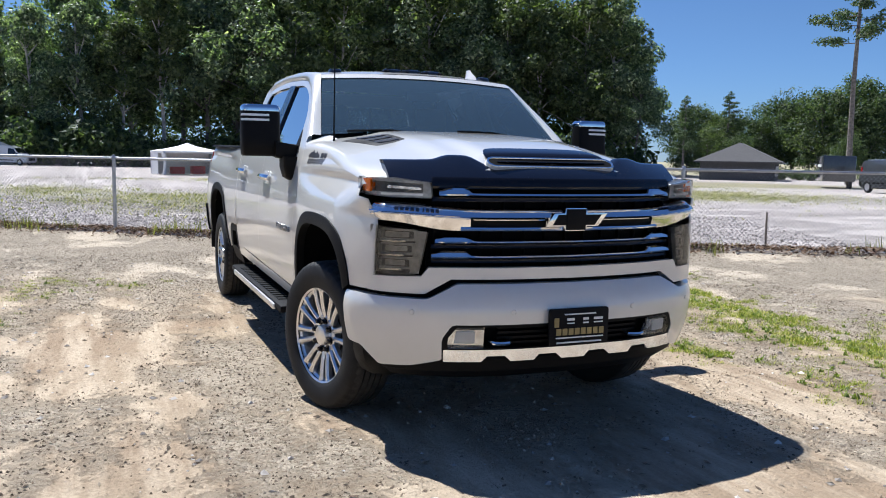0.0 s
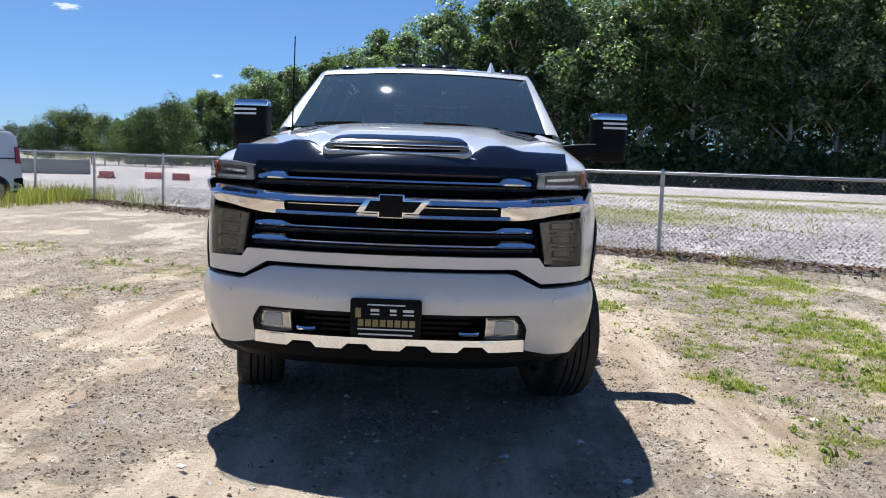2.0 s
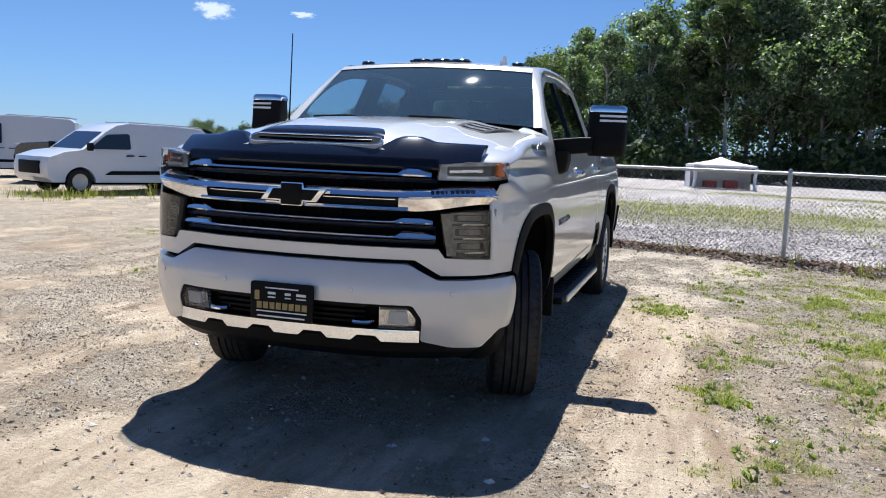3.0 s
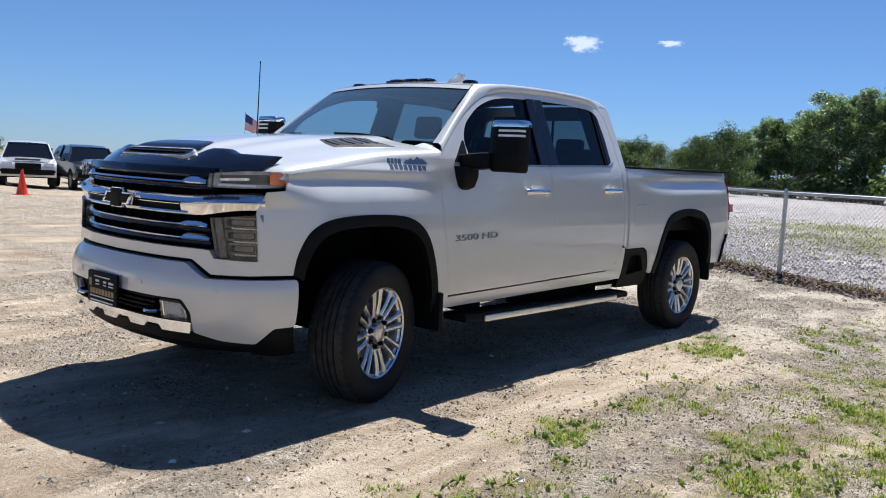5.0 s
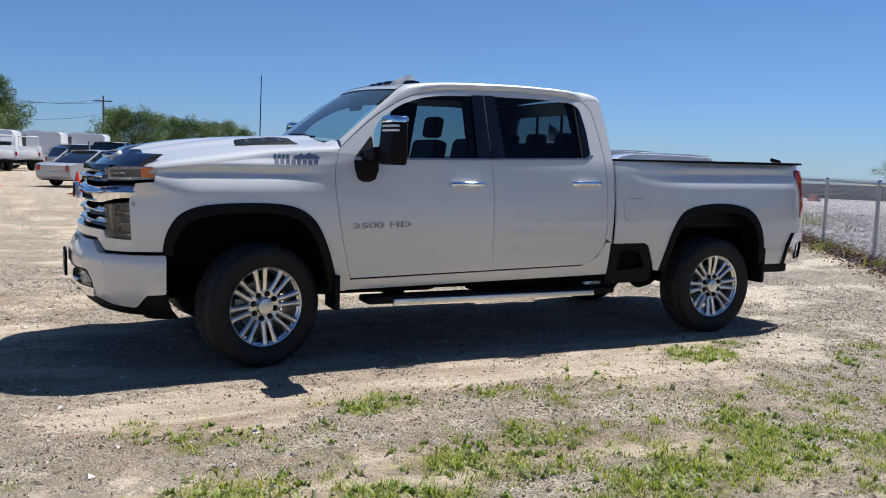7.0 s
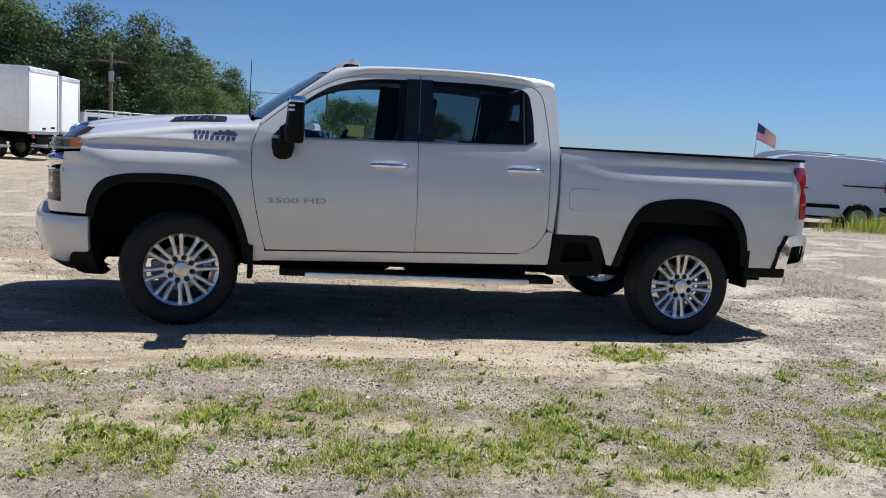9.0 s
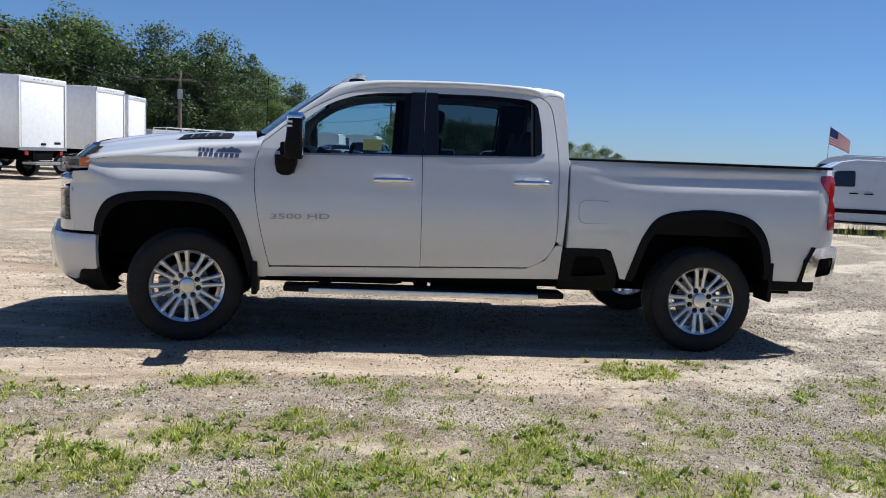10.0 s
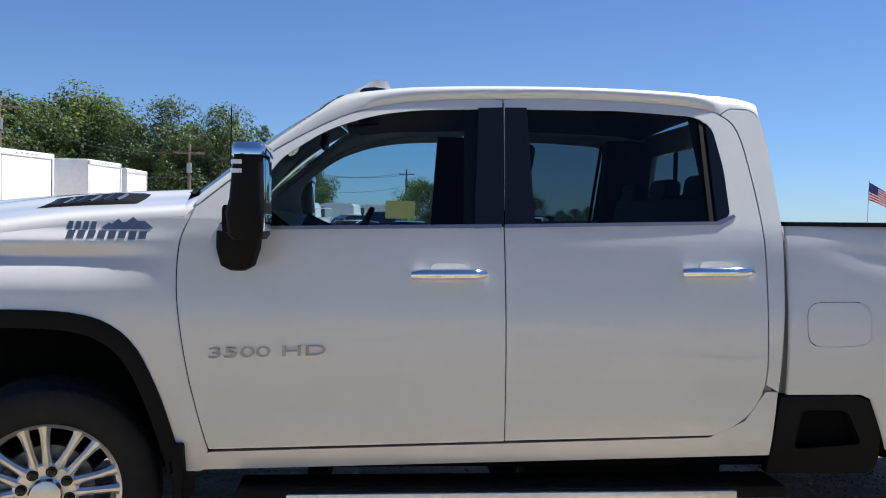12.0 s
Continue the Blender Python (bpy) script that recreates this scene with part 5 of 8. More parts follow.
# smoked deflector along the hood's lip, and the scoop
prof = curve([(0, 1.392), (0.34, 1.394), (0.45, 1.446), (0.52, 1.448), (0.62, 1.424), (0.84, 1.420)])
low_ = curve([(0, 1.302), (0.5, 1.306), (0.84, 1.338)])
ys = [-0.84 + 1.68 * i / 60 for i in range(61)]
def defl(y, z, k):
    lip_x = -0.965 + 0.265 * (abs(y) / 0.962) ** 2.4
    return (lip_x - 0.048 + k + (z - 1.30) * (1.05 + 0.25 * abs(y)), y, z)
rows = []
for y in ys:
    a, b = low_(abs(y)), prof(abs(y))
    rows.append([defl(y, a, 0.03), defl(y, a, 0), defl(y, a * 0.6 + b * 0.4, -0.008), defl(y, b - 0.006, -0.004), defl(y, b + 0.004, 0.004), defl(y, b + 0.002, 0.05), defl(y, a, 0.05)])
part("hood_deflector", loft(rows, True, True), M_SMOKED, truck, "dark smoked hood deflector", sharp=50)
def lozenge(hw, hh, n=10):
    out = []
    for cx, a0 in ((hw - hh, -90), (-(hw - hh), 90)):
        for i in range(n + 1):
            a = radians(a0 + 180 * i / n)
            out.append((cx + hh * math.cos(a), hh * math.sin(a)))
    return out
tilt = Matrix.Translation((-0.874, 0, 1.421)) @ pose(0, 0, 0, 0, 59, 0)
def oval(hw, hh, dx, dz=0):
    return [tilt @ Vector((dx, y, z + dz)) for y, z in lozenge(hw, hh)]
part("scoop_body", loft([oval(0.372, 0.050, 0.040), oval(0.368, 0.048, 0.012), oval(0.364, 0.045, -0.001)], True), M_PAINT, truck)
scoop = part("hood_scoop", loft([oval(0.364, 0.045, 0.000), oval(0.362, 0.0435, -0.004), oval(0.358, 0.0405, -0.005), oval(0.353, 0.036, -0.002), oval(0.352, 0.035, 0.004)], True), M_CHROME, truck, "chrome-framed hood scoop", sharp=60)
part("scoop_mesh", loft([oval(0.354, 0.037, 0.001), oval(0.01, 0.003, 0.010)], True), M_UNDER, scoop)
part("scoop_insert", loft([[(x, y, hood_point((x + 0.965) / 1.40, y / 0.962)[2] + 0.004 * (1 - (abs(y) / w) ** 6)) for y in [w * (-1 + j / 10) for j in range(21)]] for x, w in ((-0.820, 0.345), (-0.80, 0.345), (-0.77, 0.338), (-0.73, 0.322), (-0.70, 0.304), (-0.68, 0.282))]), M_GLOSS, scoop, "gloss black insert behind the scoop")
part("scoop_bar", moved(block((-0.004, -0.31, -0.003), (0.008, 0.31, 0.002), 0.001), tilt), M_DARKCHROME, scoop)

# ---- towing mirrors: deep heads on arms; the passenger's is drawn further in ----
for s in (-1, 1):
    hx, hz, pull = (0.735, 1.402, 0.0) if s < 0 else (0.735, 1.425, 0.105)
    head = [(0.012, 1.165), (0.0, 1.215), (0.018, 1.395), (0.085, 1.408), (0.140, 1.400), (0.140, 1.158), (0.09, 1.152)]
    rings = []
    for z, a, b, fwd in ((0.0, 0.80, 0.90, 0.010), (0.014, 0.94, 0.97, 0.0), (0.09, 1.0, 1.0, -0.006), (0.14, 0.97, 1.0, 0.004), (0.24, 0.93, 1.0, 0.010), (0.286, 0.90, 0.985, 0.014)):
        rings.append([(hx + 0.07 + (x - 0.07) * a + fwd * (x < 0.05), s * (1.28 - pull + (y - 1.28) * b), hz + z) for x, y in rounded(head, 0.03)])
    mir = part("tow_mirror", loft(rings, True, True), M_BLACK, truck, "black towing mirror with chrome cap", sharp=50)
    rings = []
    for z, k in ((0.284, 0.935), (0.300, 0.94), (0.316, 0.90), (0.326, 0.80)):
        rings.append([(hx + 0.078 + (x - 0.07) * k, s * (1.28 - pull + (y - 1.28) * (k + 0.06)), hz + z) for x, y in rounded(head, 0.03)])
    part("mirror_cap", loft(rings, True, True), M_CHROME, mir, "chrome mirror cap", sharp=50)
    ya, yb = sorted((s * (1.18 - pull), s * (1.378 - pull)))
    part("mirror_glass", block((hx + 0.128, ya, hz + 0.10), (hx + 0.1385, yb, hz + 0.275), 0.002), M_CHROME, mir)
    part("spot_glass", block((hx + 0.130, ya, hz + 0.03), (hx + 0.1405, yb, hz + 0.088), 0.002), M_CHROME, mir)
    lens = [(0.012, 1.235), (0.026, 1.376), (0.036, 1.394), (0.066, 1.405), (0.066, 1.36), (0.040, 1.235)]
    for z in (0.252, 0.222):
        part("marker_strip", loft([[(hx + x, s * (y - pull), hz + z + dz) for x, y in lens] for dz in (0, 0.014)], True, True), M_WHITELENS, mir, smooth=False)
    rings = [[(0.775 + dx * k, s * y, z + dz * k) for dx, dz in rounded([(-0.075, -0.05), (0.065, -0.05), (0.065, 0.045), (-0.075, 0.055)], 0.02)] for y, z, k in ((0.93, 1.450, 0.9), (1.02, 1.455, 1.0), (1.12 - pull * 0.4, 1.465, 1.0), (1.20 - pull, 1.470, 0.95))]
    part("mirror_arm", loft(rings, True, True), M_BLACK, mir, sharp=50)
    rings = [[(x, s * y, z) for x, y in rounded([(0.64 + d, 0.94), (0.66 + d, 1.055 - d), (0.80 - d, 1.06 - d), (0.825 - d, 0.94)], 0.02)] for z, d in ((1.275, 0.045), (1.295, 0.015), (1.36, 0.0), (1.425, 0.0))]
    part("mirror_base", loft(rings, True, True), M_BLACK, mir, sharp=50)
    part("sail_panel", sheet([(0.655, 1.45), (0.80, 1.455), (0.80, 1.585), (0.79, 1.60)], side(s, 0.004), 0.05, 0.05, 0.02), M_BLACK, mir)

# ---- roof furniture, aerial, badges ----
def cab_lamp(y, wide):
    z = ze(1.235) + 0.036 * (1 - (y / 0.7) ** 2)
    rings = [[(0.070 * k * math.cos(a) * (0.9 if math.cos(a) < 0 else 1.1), wide * (0.6 + 0.4 * k) * math.copysign(abs(math.sin(a)) ** 0.7, math.sin(a)), h) for a in [i * math.pi / 10 for i in range(20)]] for k, h in ((1, -0.012), (0.96, 0.006), (0.78, 0.016), (0.35, 0.020))]
    return moved(loft(rings, True, True), Matrix.Translation((1.235, y, z)))


for y in (-0.575, 0.575):
    part("cab_lamp", cab_lamp(y, 0.045), M_SMOKED, truck, "dark smoked roof marker lamp")
row = part("cab_lamp_row", moved(block((-0.055, -0.225, -0.01), (0.075, 0.225, 0.004), 0.004), Matrix.Translation((1.235, 0, ze(1.235) + 0.036))), M_BLACK, truck, "three dark smoked roof lamps in a row")
for y in (-0.15, 0.0, 0.15):
    part("lens", cab_lamp(y, 0.070), M_SMOKED, row)
fin = loft([[(x0 + w * t, 0.028 * k * math.sin(math.pi * min(1, t * 1.02)) * sgn, h) for sgn, ts in ((1, [i / 8 for i in range(9)]), (-1, [1 - i / 8 for i in range(1, 8)])) for t in ts] for x0, w, k, h in ((0.0, 0.24, 1.2, -0.015), (0.03, 0.19, 0.95, 0.016), (0.095, 0.11, 0.55, 0.046), (0.125, 0.075, 0.35, 0.070))], True, True)
part("roof_aerial", moved(fin, Matrix.Translation((1.10, -0.47, ze(1.2) + 0.016))), M_PAINT, truck, "white shark-fin roof aerial")
part("aerial_mast", tube([(0.40, 0.80, 1.50), (0.405, 0.80, 1.60), (0.412, 0.793, 2.13)], [0.010, 0.005, 0.0035], 6), M_BLACK, truck, "thin black whip aerial")
for s in (-1, 1):
    # raised number badge on the door
    if s < 0:
        b = lettering("3500 HD", 0.060, 0.004)
        xs = [v.co.x for v in b.verts]
        k = 0.435 / (max(xs) - min(xs))
        bmesh.ops.transform(b, matrix=Matrix.Translation((0.625, -1.034, 0.945)) @ Matrix.Diagonal((k, 1, 0.95, 1)), verts=b.verts)
        for v in b.verts:
            v.co.z += (v.co.x - 0.62) * 0.035
    else:
        b = lettering("3500 HD", 0.060, 0.004)
        xs = [v.co.x for v in b.verts]
        k = 0.435 / (max(xs) - min(xs))
        bmesh.ops.transform(b, matrix=Matrix.Translation((1.06, 1.034, 0.945)) @ pose(0, 0, 0, 0, 0, 180) @ Matrix.Diagonal((k, 1, 0.95, 1)), verts=b.verts)
    first = None
    while b.verts:
        b.verts.ensure_lookup_table()
        seen, todo = {b.verts[0]}, [b.verts[0]]
        while todo:
            for e in todo.pop().link_edges:
                for w_ in e.verts:
                    if w_ not in seen:
                        seen.add(w_)
                        todo.append(w_)
        b.verts.index_update()
        keep = {v.index for v in seen}
        one = b.copy()
        bmesh.ops.delete(one, geom=[v for k_, v in enumerate(one.verts) if k_ not in keep], context='VERTS')
        bmesh.ops.delete(b, geom=list(seen), context='VERTS')
        if first is None:
            first = part("number_badge", one, M_BADGE, truck, "chrome number badge reading 3500 HD", smooth=False)
        else:
            part("badge_character", one, M_BADGE, first, smooth=False)
    b.free()
    # trim badge: blocks in two rows under a jagged ridge
    badge = None

    def plate_on(pts):
        """A thin raised plate with this outline, following the fender."""
        return loft([[(x - 0.012, s * (half_width(x, z - 0.014) + o), z - 0.014) for x, z in pts] for o in (-0.004, 0.0012)], True, True)
    ridge = [(0.225, 1.442), (0.25, 1.462), (0.262, 1.456), (0.285, 1.476), (0.302, 1.462), (0.318, 1.466), (0.340, 1.484), (0.362, 1.468), (0.385, 1.470), (0.418, 1.446), (0.40, 1.438), (0.235, 1.436)]
    shapes = [ridge] + [[(x, 1.434), (x + 0.004, 1.464), (x + 0.022, 1.464), (x + 0.020, 1.434)] for x in (0.095, 0.124, 0.153, 0.182)]
    shapes += [[(x, 1.398 + 0.004 * (k % 2)), (x + 0.003, 1.430), (x + 0.031, 1.430), (x + 0.027, 1.398 + 0.003 * (k % 3))] for k, x in enumerate([0.098 + 0.0385 * j for j in range(8)])]
    for shape in shapes:
        if badge is None:
            badge = part("trim_badge", plate_on(shape), M_BADGE, truck, "dark chrome trim badge on the fender", smooth=False)
        else:
            part("badge_character", plate_on(shape), M_BADGE, badge, smooth=False)

# ---- running boards, mud flaps, underbody ----
for s in (-1, 1):
    a, b = sorted((s * 0.86, s * 1.065))
    sb = part("running_board", block((0.74, a, 0.405), (2.90, b, 0.455), 0.018), M_BLACK, truck, "black running board with chrome edge")
    a, b = sorted((s * 1.050, s * 1.078))
    part("chrome_edge", block((0.93, a, 0.398), (2.69, b, 0.440), 0.010), M_ALLOY, sb)
    a, b = sorted((s * 0.92, s * 1.03))
    for k in range(18):
        part("tread_rib", block((0.98 + k * 0.095, a, 0.455), (1.04 + k * 0.095, b, 0.461), 0.002, 1), M_BLACK, sb)
    for x in (1.0, 1.75, 2.55):
        part("step_bracket", block((x, min(s * 0.6, s * 0.9), 0.42), (x + 0.09, max(s * 0.6, s * 0.9), 0.50), 0.01), M_UNDER, sb)
    for x0, x1, z1 in ((0.50, 0.545, 0.62), (4.575, 4.615, 0.75)):
        a, b = sorted((s * 0.80, s * 1.035))
        part("mud_flap", moved(block((-0.02, a, 0.37 if x0 < 1 else 0.43), (0.02, b, z1), 0.012), Matrix.Translation(((x0 + x1) / 2, 0, 0))), M_BLACK, truck)
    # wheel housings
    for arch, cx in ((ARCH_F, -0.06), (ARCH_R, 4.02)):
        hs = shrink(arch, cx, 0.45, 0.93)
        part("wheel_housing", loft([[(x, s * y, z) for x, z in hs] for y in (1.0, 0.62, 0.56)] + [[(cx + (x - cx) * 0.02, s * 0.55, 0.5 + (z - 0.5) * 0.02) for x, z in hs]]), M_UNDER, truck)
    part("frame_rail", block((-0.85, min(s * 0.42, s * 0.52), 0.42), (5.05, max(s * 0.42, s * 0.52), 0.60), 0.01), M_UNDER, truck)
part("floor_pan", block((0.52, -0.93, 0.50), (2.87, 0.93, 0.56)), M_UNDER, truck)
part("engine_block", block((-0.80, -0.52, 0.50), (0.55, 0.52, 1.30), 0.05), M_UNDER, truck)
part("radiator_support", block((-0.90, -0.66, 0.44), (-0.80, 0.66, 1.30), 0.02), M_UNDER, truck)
part("fuel_tank", block((1.9, -0.80, 0.36), (2.75, -0.50, 0.52), 0.04), M_UNDER, truck)
part("gearbox", block((0.4, -0.20, 0.34), (1.7, 0.20, 0.52), 0.06), M_UNDER, truck)
part("drive_shaft", tube([(1.6, 0, 0.42), (3.9, 0, 0.42)], 0.05, 10), M_UNDER, truck)
part("front_axle", tube([(0, -0.8, 0.40), (0, 0.8, 0.40)], 0.06, 10), M_UNDER, truck)
part("rear_axle", joined(tube([(4.04, -0.8, 0.42), (4.04, 0.8, 0.42)], 0.065, 10), moved(lathe([(0.0, -0.16), (0.13, -0.10), (0.17, 0.0), (0.13, 0.10), (0.0, 0.16)], 16), Matrix.Translation((4.04, 0, 0.42)))), M_UNDER, truck)
part("exhaust_pipe", tube([(1.4, 0.45, 0.42), (2.6, 0.62, 0.40), (3.4, 0.66, 0.45), (4.7, 0.70, 0.52)], 0.05, 10), M_STEEL, truck)
part("spare_wheel", moved(lathe([(0.12, -0.1), (0.39, -0.12), (0.42, 0.0), (0.39, 0.12), (0.12, 0.1)], 24, "z"), Matrix.Translation((4.62, 0, 0.58))), M_RUBBER, truck)

# ---- wheels ----
R, W = 0.422, 0.275
prof_t = [(0.262, -0.105), (0.275, -0.122), (0.30, -0.132), (0.34, -0.138), (0.375, -0.136), (0.400, -0.128), (0.413, -0.116), (0.420, -0.100)]
grooves = [(-0.062, -0.052), (-0.022, -0.012), (0.012, 0.022), (0.052, 0.062)]
line = [(R, -0.100)]
for a, b in grooves:
    line += [(R + 0.002, a), (R - 0.011, a + 0.001), (R - 0.011, b - 0.001), (R + 0.002, b)]
line += [(R, 0.100)]
prof_t = prof_t[:-1] + line + [(r, -y) for r, y in prof_t[:-1][::-1]]


def tread_wave(i, k):
    r, y = prof_t[k]
    if r > 0.405 and abs(y) > 0.08:
        return -0.007 if i % 3 == 0 else 0.0
    return 0.0


tyre_me = lathe(prof_t, 150, "y", tread_wave)
rim_bms = [lathe([(0.262, -0.112), (0.272, -0.120), (0.276, -0.116), (0.270, -0.102), (0.252, -0.090), (0.245, -0.06), (0.235, 0.02), (0.26, 0.11)], 72)]
spoke_bms = []
for k in range(1):
    for off in (-1, 1):
        a0 = k * 45 + 9
        rows = []
        for r, dy, wd, sep in ((0.070, -0.080, 0.020, 14.0), (0.105, -0.090, 0.0180, 12.0), (0.145, -0.098, 0.0150, 10.2), (0.19, -0.105, 0.0148, 8.9), (0.232, -0.110, 0.0172, 8.5), (0.266, -0.114, 0.024, 8.6)):
            a = radians(a0 + off * sep)
            rad, tan = Vector((math.cos(a), 0, math.sin(a))), Vector((-math.sin(a), 0, math.cos(a)))
            c = rad * r
            rows.append([c + tan * w + Vector((0, y, 0)) for w, y in ((-wd, dy + 0.034), (-wd, dy + 0.010), (-wd * 0.35, dy), (wd * 0.35, dy), (wd, dy + 0.010), (wd, dy + 0.034))])
        spoke_bms.append(loft(rows, True, True))
rim_bms.append(lathe([(0.0, -0.076), (0.060, -0.080), (0.108, -0.088), (0.117, -0.082), (0.119, -0.04)], 48))
rim_me = joined(*rim_bms[:1])
hub_me = rim_bms[1]
spoke_l, spoke_r = spoke_bms
cap_me = lathe([(0.0, -0.116), (0.036, -0.115), (0.054, -0.110), (0.060, -0.100), (0.060, -0.07)], 32)
lug_me = joined(lathe([(0.0, -0.112), (0.010, -0.112), (0.0135, -0.107), (0.0145, -0.080)], 6), lathe([(0.0, -0.0895), (0.021, -0.0895), (0.022, -0.080)], 14))
disc_me = joined(lathe([(0.05, -0.02), (0.17, -0.02), (0.175, -0.012), (0.175, 0.01), (0.05, 0.012)], 40), block((-0.20, -0.045, -0.06), (-0.10, 0.03, 0.06), 0.015))
shared = {}
for name, bm, mat in (("tyre", tyre_me, M_RUBBER), ("wheel", rim_me, M_ALLOY), ("wheel_hub", hub_me, M_ALLOY), ("spoke_l", spoke_l, M_ALLOY), ("spoke_r", spoke_r, M_ALLOY), ("hub_cap", cap_me, M_ALLOY), ("lug_nut", lug_me, M_GLOSS), ("brake_disc", disc_me, M_STEEL)):
    me = bpy.data.meshes.new(name)
    bm.to_mesh(me)
    bm.free()
    me.materials.append(mat)
    for p in me.polygons:
        p.use_smooth = True
    me.set_sharp_from_angle(angle=radians(35))
    shared[name] = me
for x, s, steer in ((0, -1, 15), (0, 1, 15), (4.04, -1, 0), (4.04, 1, 0)):
    w = new("wheel", shared["wheel"])
    w.parent = truck
    w["label"] = "polished alloy wheel with eight pairs of spokes"
    w.matrix_basis = pose(x, s * 0.885, 0.415, 0, 0, (0 if s < 0 else 180) + steer) @ pose(0, 0, 0, 0, 13 * x, 0)
    for name in ("tyre", "hub_cap", "brake_disc", "wheel_hub"):
        o = new(name, shared[name])
        o.parent = w
    for k in range(8):
        for which in ("spoke_l", "spoke_r"):
            o = new("spoke", shared[which])
            o.parent = w
            o.rotation_euler = (0, radians(45 * k), 0)
        a = radians(k * 45 + 31)
        o = new("lug_nut", shared["lug_nut"])
        o.parent = w
        o.location = (0.086 * math.cos(a), 0, 0.086 * math.sin(a))

# ---- cabin ----
part("dashboard", loft([[(x, y, z) for x, z in ((0.50, 1.10), (0.52, 1.50), (0.62, 1.53), (0.85, 1.50), (0.95, 1.42), (0.97, 1.25), (0.90, 1.05))] for y in (-0.90, -0.5, 0, 0.5, 0.90)]), M_LEATHER, truck)
sw = part("steering_wheel", moved(lathe([(0.165, -0.012), (0.178, -0.016), (0.192, -0.010), (0.195, 0.0), (0.192, 0.010), (0.178, 0.014), (0.166, 0.010), (0.165, -0.012)], 32, "x"), pose(1.16, -0.42, 1.36, 0, 25, 0)), M_LEATHER, truck)
part("steering_hub", moved(joined(lathe([(0, 0.02), (0.06, 0.02), (0.07, -0.02)], 16, "x"), block((-0.01, -0.17, -0.02), (0.01, 0.17, 0.02)), tube([(0, 0, 0), (-0.25, 0, 0)], 0.04)), pose(1.16, -0.42, 1.36, 0, 25, 0)), M_LEATHER, sw)
def seat(x, y, w, name):
    st = part(name, joined(moved(block((0, -w / 2, -0.09), (0.52, w / 2, 0.09), 0.06, 3), pose(x - 0.52, y, 1.0, 0, -6, 0)),
                           moved(block((-0.07, -w / 2, 0), (0.07, w / 2, 0.62), 0.06, 3), pose(x + 0.03, y, 1.02, 0, 12, 0))), M_LEATHER, truck)
    return st
for y in (-0.42, 0.42):
    st = seat(1.72, y, 0.52, "front_seat")
    part("headrest", moved(block((-0.05, -0.13, 0), (0.05, 0.13, 0.19), 0.045, 3), pose(1.885, y, 1.65, 0, 10, 0)), M_LEATHER, st)
st = seat(2.62, 0, 1.45, "rear_bench")
for y in (-0.48, 0, 0.48):
    part("headrest", moved(block((-0.045, -0.13, 0), (0.045, 0.13, 0.13), 0.04, 3), pose(2.74, y, 1.585, 0, 8, 0)), M_LEATHER, st)
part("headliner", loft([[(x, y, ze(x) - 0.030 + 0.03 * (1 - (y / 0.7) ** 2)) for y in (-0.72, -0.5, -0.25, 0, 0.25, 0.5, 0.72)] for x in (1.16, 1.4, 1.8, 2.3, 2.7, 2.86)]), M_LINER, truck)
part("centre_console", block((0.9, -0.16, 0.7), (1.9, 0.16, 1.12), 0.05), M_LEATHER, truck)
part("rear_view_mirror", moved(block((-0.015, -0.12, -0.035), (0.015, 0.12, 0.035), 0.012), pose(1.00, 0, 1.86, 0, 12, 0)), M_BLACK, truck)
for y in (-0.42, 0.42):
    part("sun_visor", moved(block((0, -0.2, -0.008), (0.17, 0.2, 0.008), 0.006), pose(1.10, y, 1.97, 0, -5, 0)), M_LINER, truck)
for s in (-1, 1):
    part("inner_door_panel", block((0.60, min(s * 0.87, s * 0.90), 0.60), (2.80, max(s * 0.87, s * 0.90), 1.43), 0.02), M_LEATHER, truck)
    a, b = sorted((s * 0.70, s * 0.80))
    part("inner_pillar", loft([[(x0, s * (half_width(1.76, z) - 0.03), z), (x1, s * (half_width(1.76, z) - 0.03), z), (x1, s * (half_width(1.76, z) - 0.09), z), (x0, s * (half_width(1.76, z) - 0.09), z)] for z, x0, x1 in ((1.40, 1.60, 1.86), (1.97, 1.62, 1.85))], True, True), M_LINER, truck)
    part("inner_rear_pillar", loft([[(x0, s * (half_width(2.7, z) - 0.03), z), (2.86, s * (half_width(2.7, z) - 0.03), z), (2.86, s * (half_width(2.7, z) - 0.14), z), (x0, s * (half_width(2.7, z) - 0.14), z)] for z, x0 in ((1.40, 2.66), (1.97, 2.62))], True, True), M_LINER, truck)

# ---- chain-link fence ----
M_GALV = plain("galvanised_steel", (0.42, 0.43, 0.44), 0.42, 0.9, var=0.15, scale=12)
M_WIRE = plain("galvanised_wire", (0.36, 0.37, 0.38), 0.5, 0.8, var=0.15, scale=12)
fence = thing("chain_link_fence", "waist-high galvanised chain-link fence with a top rail", "fence")
FH = 1.17


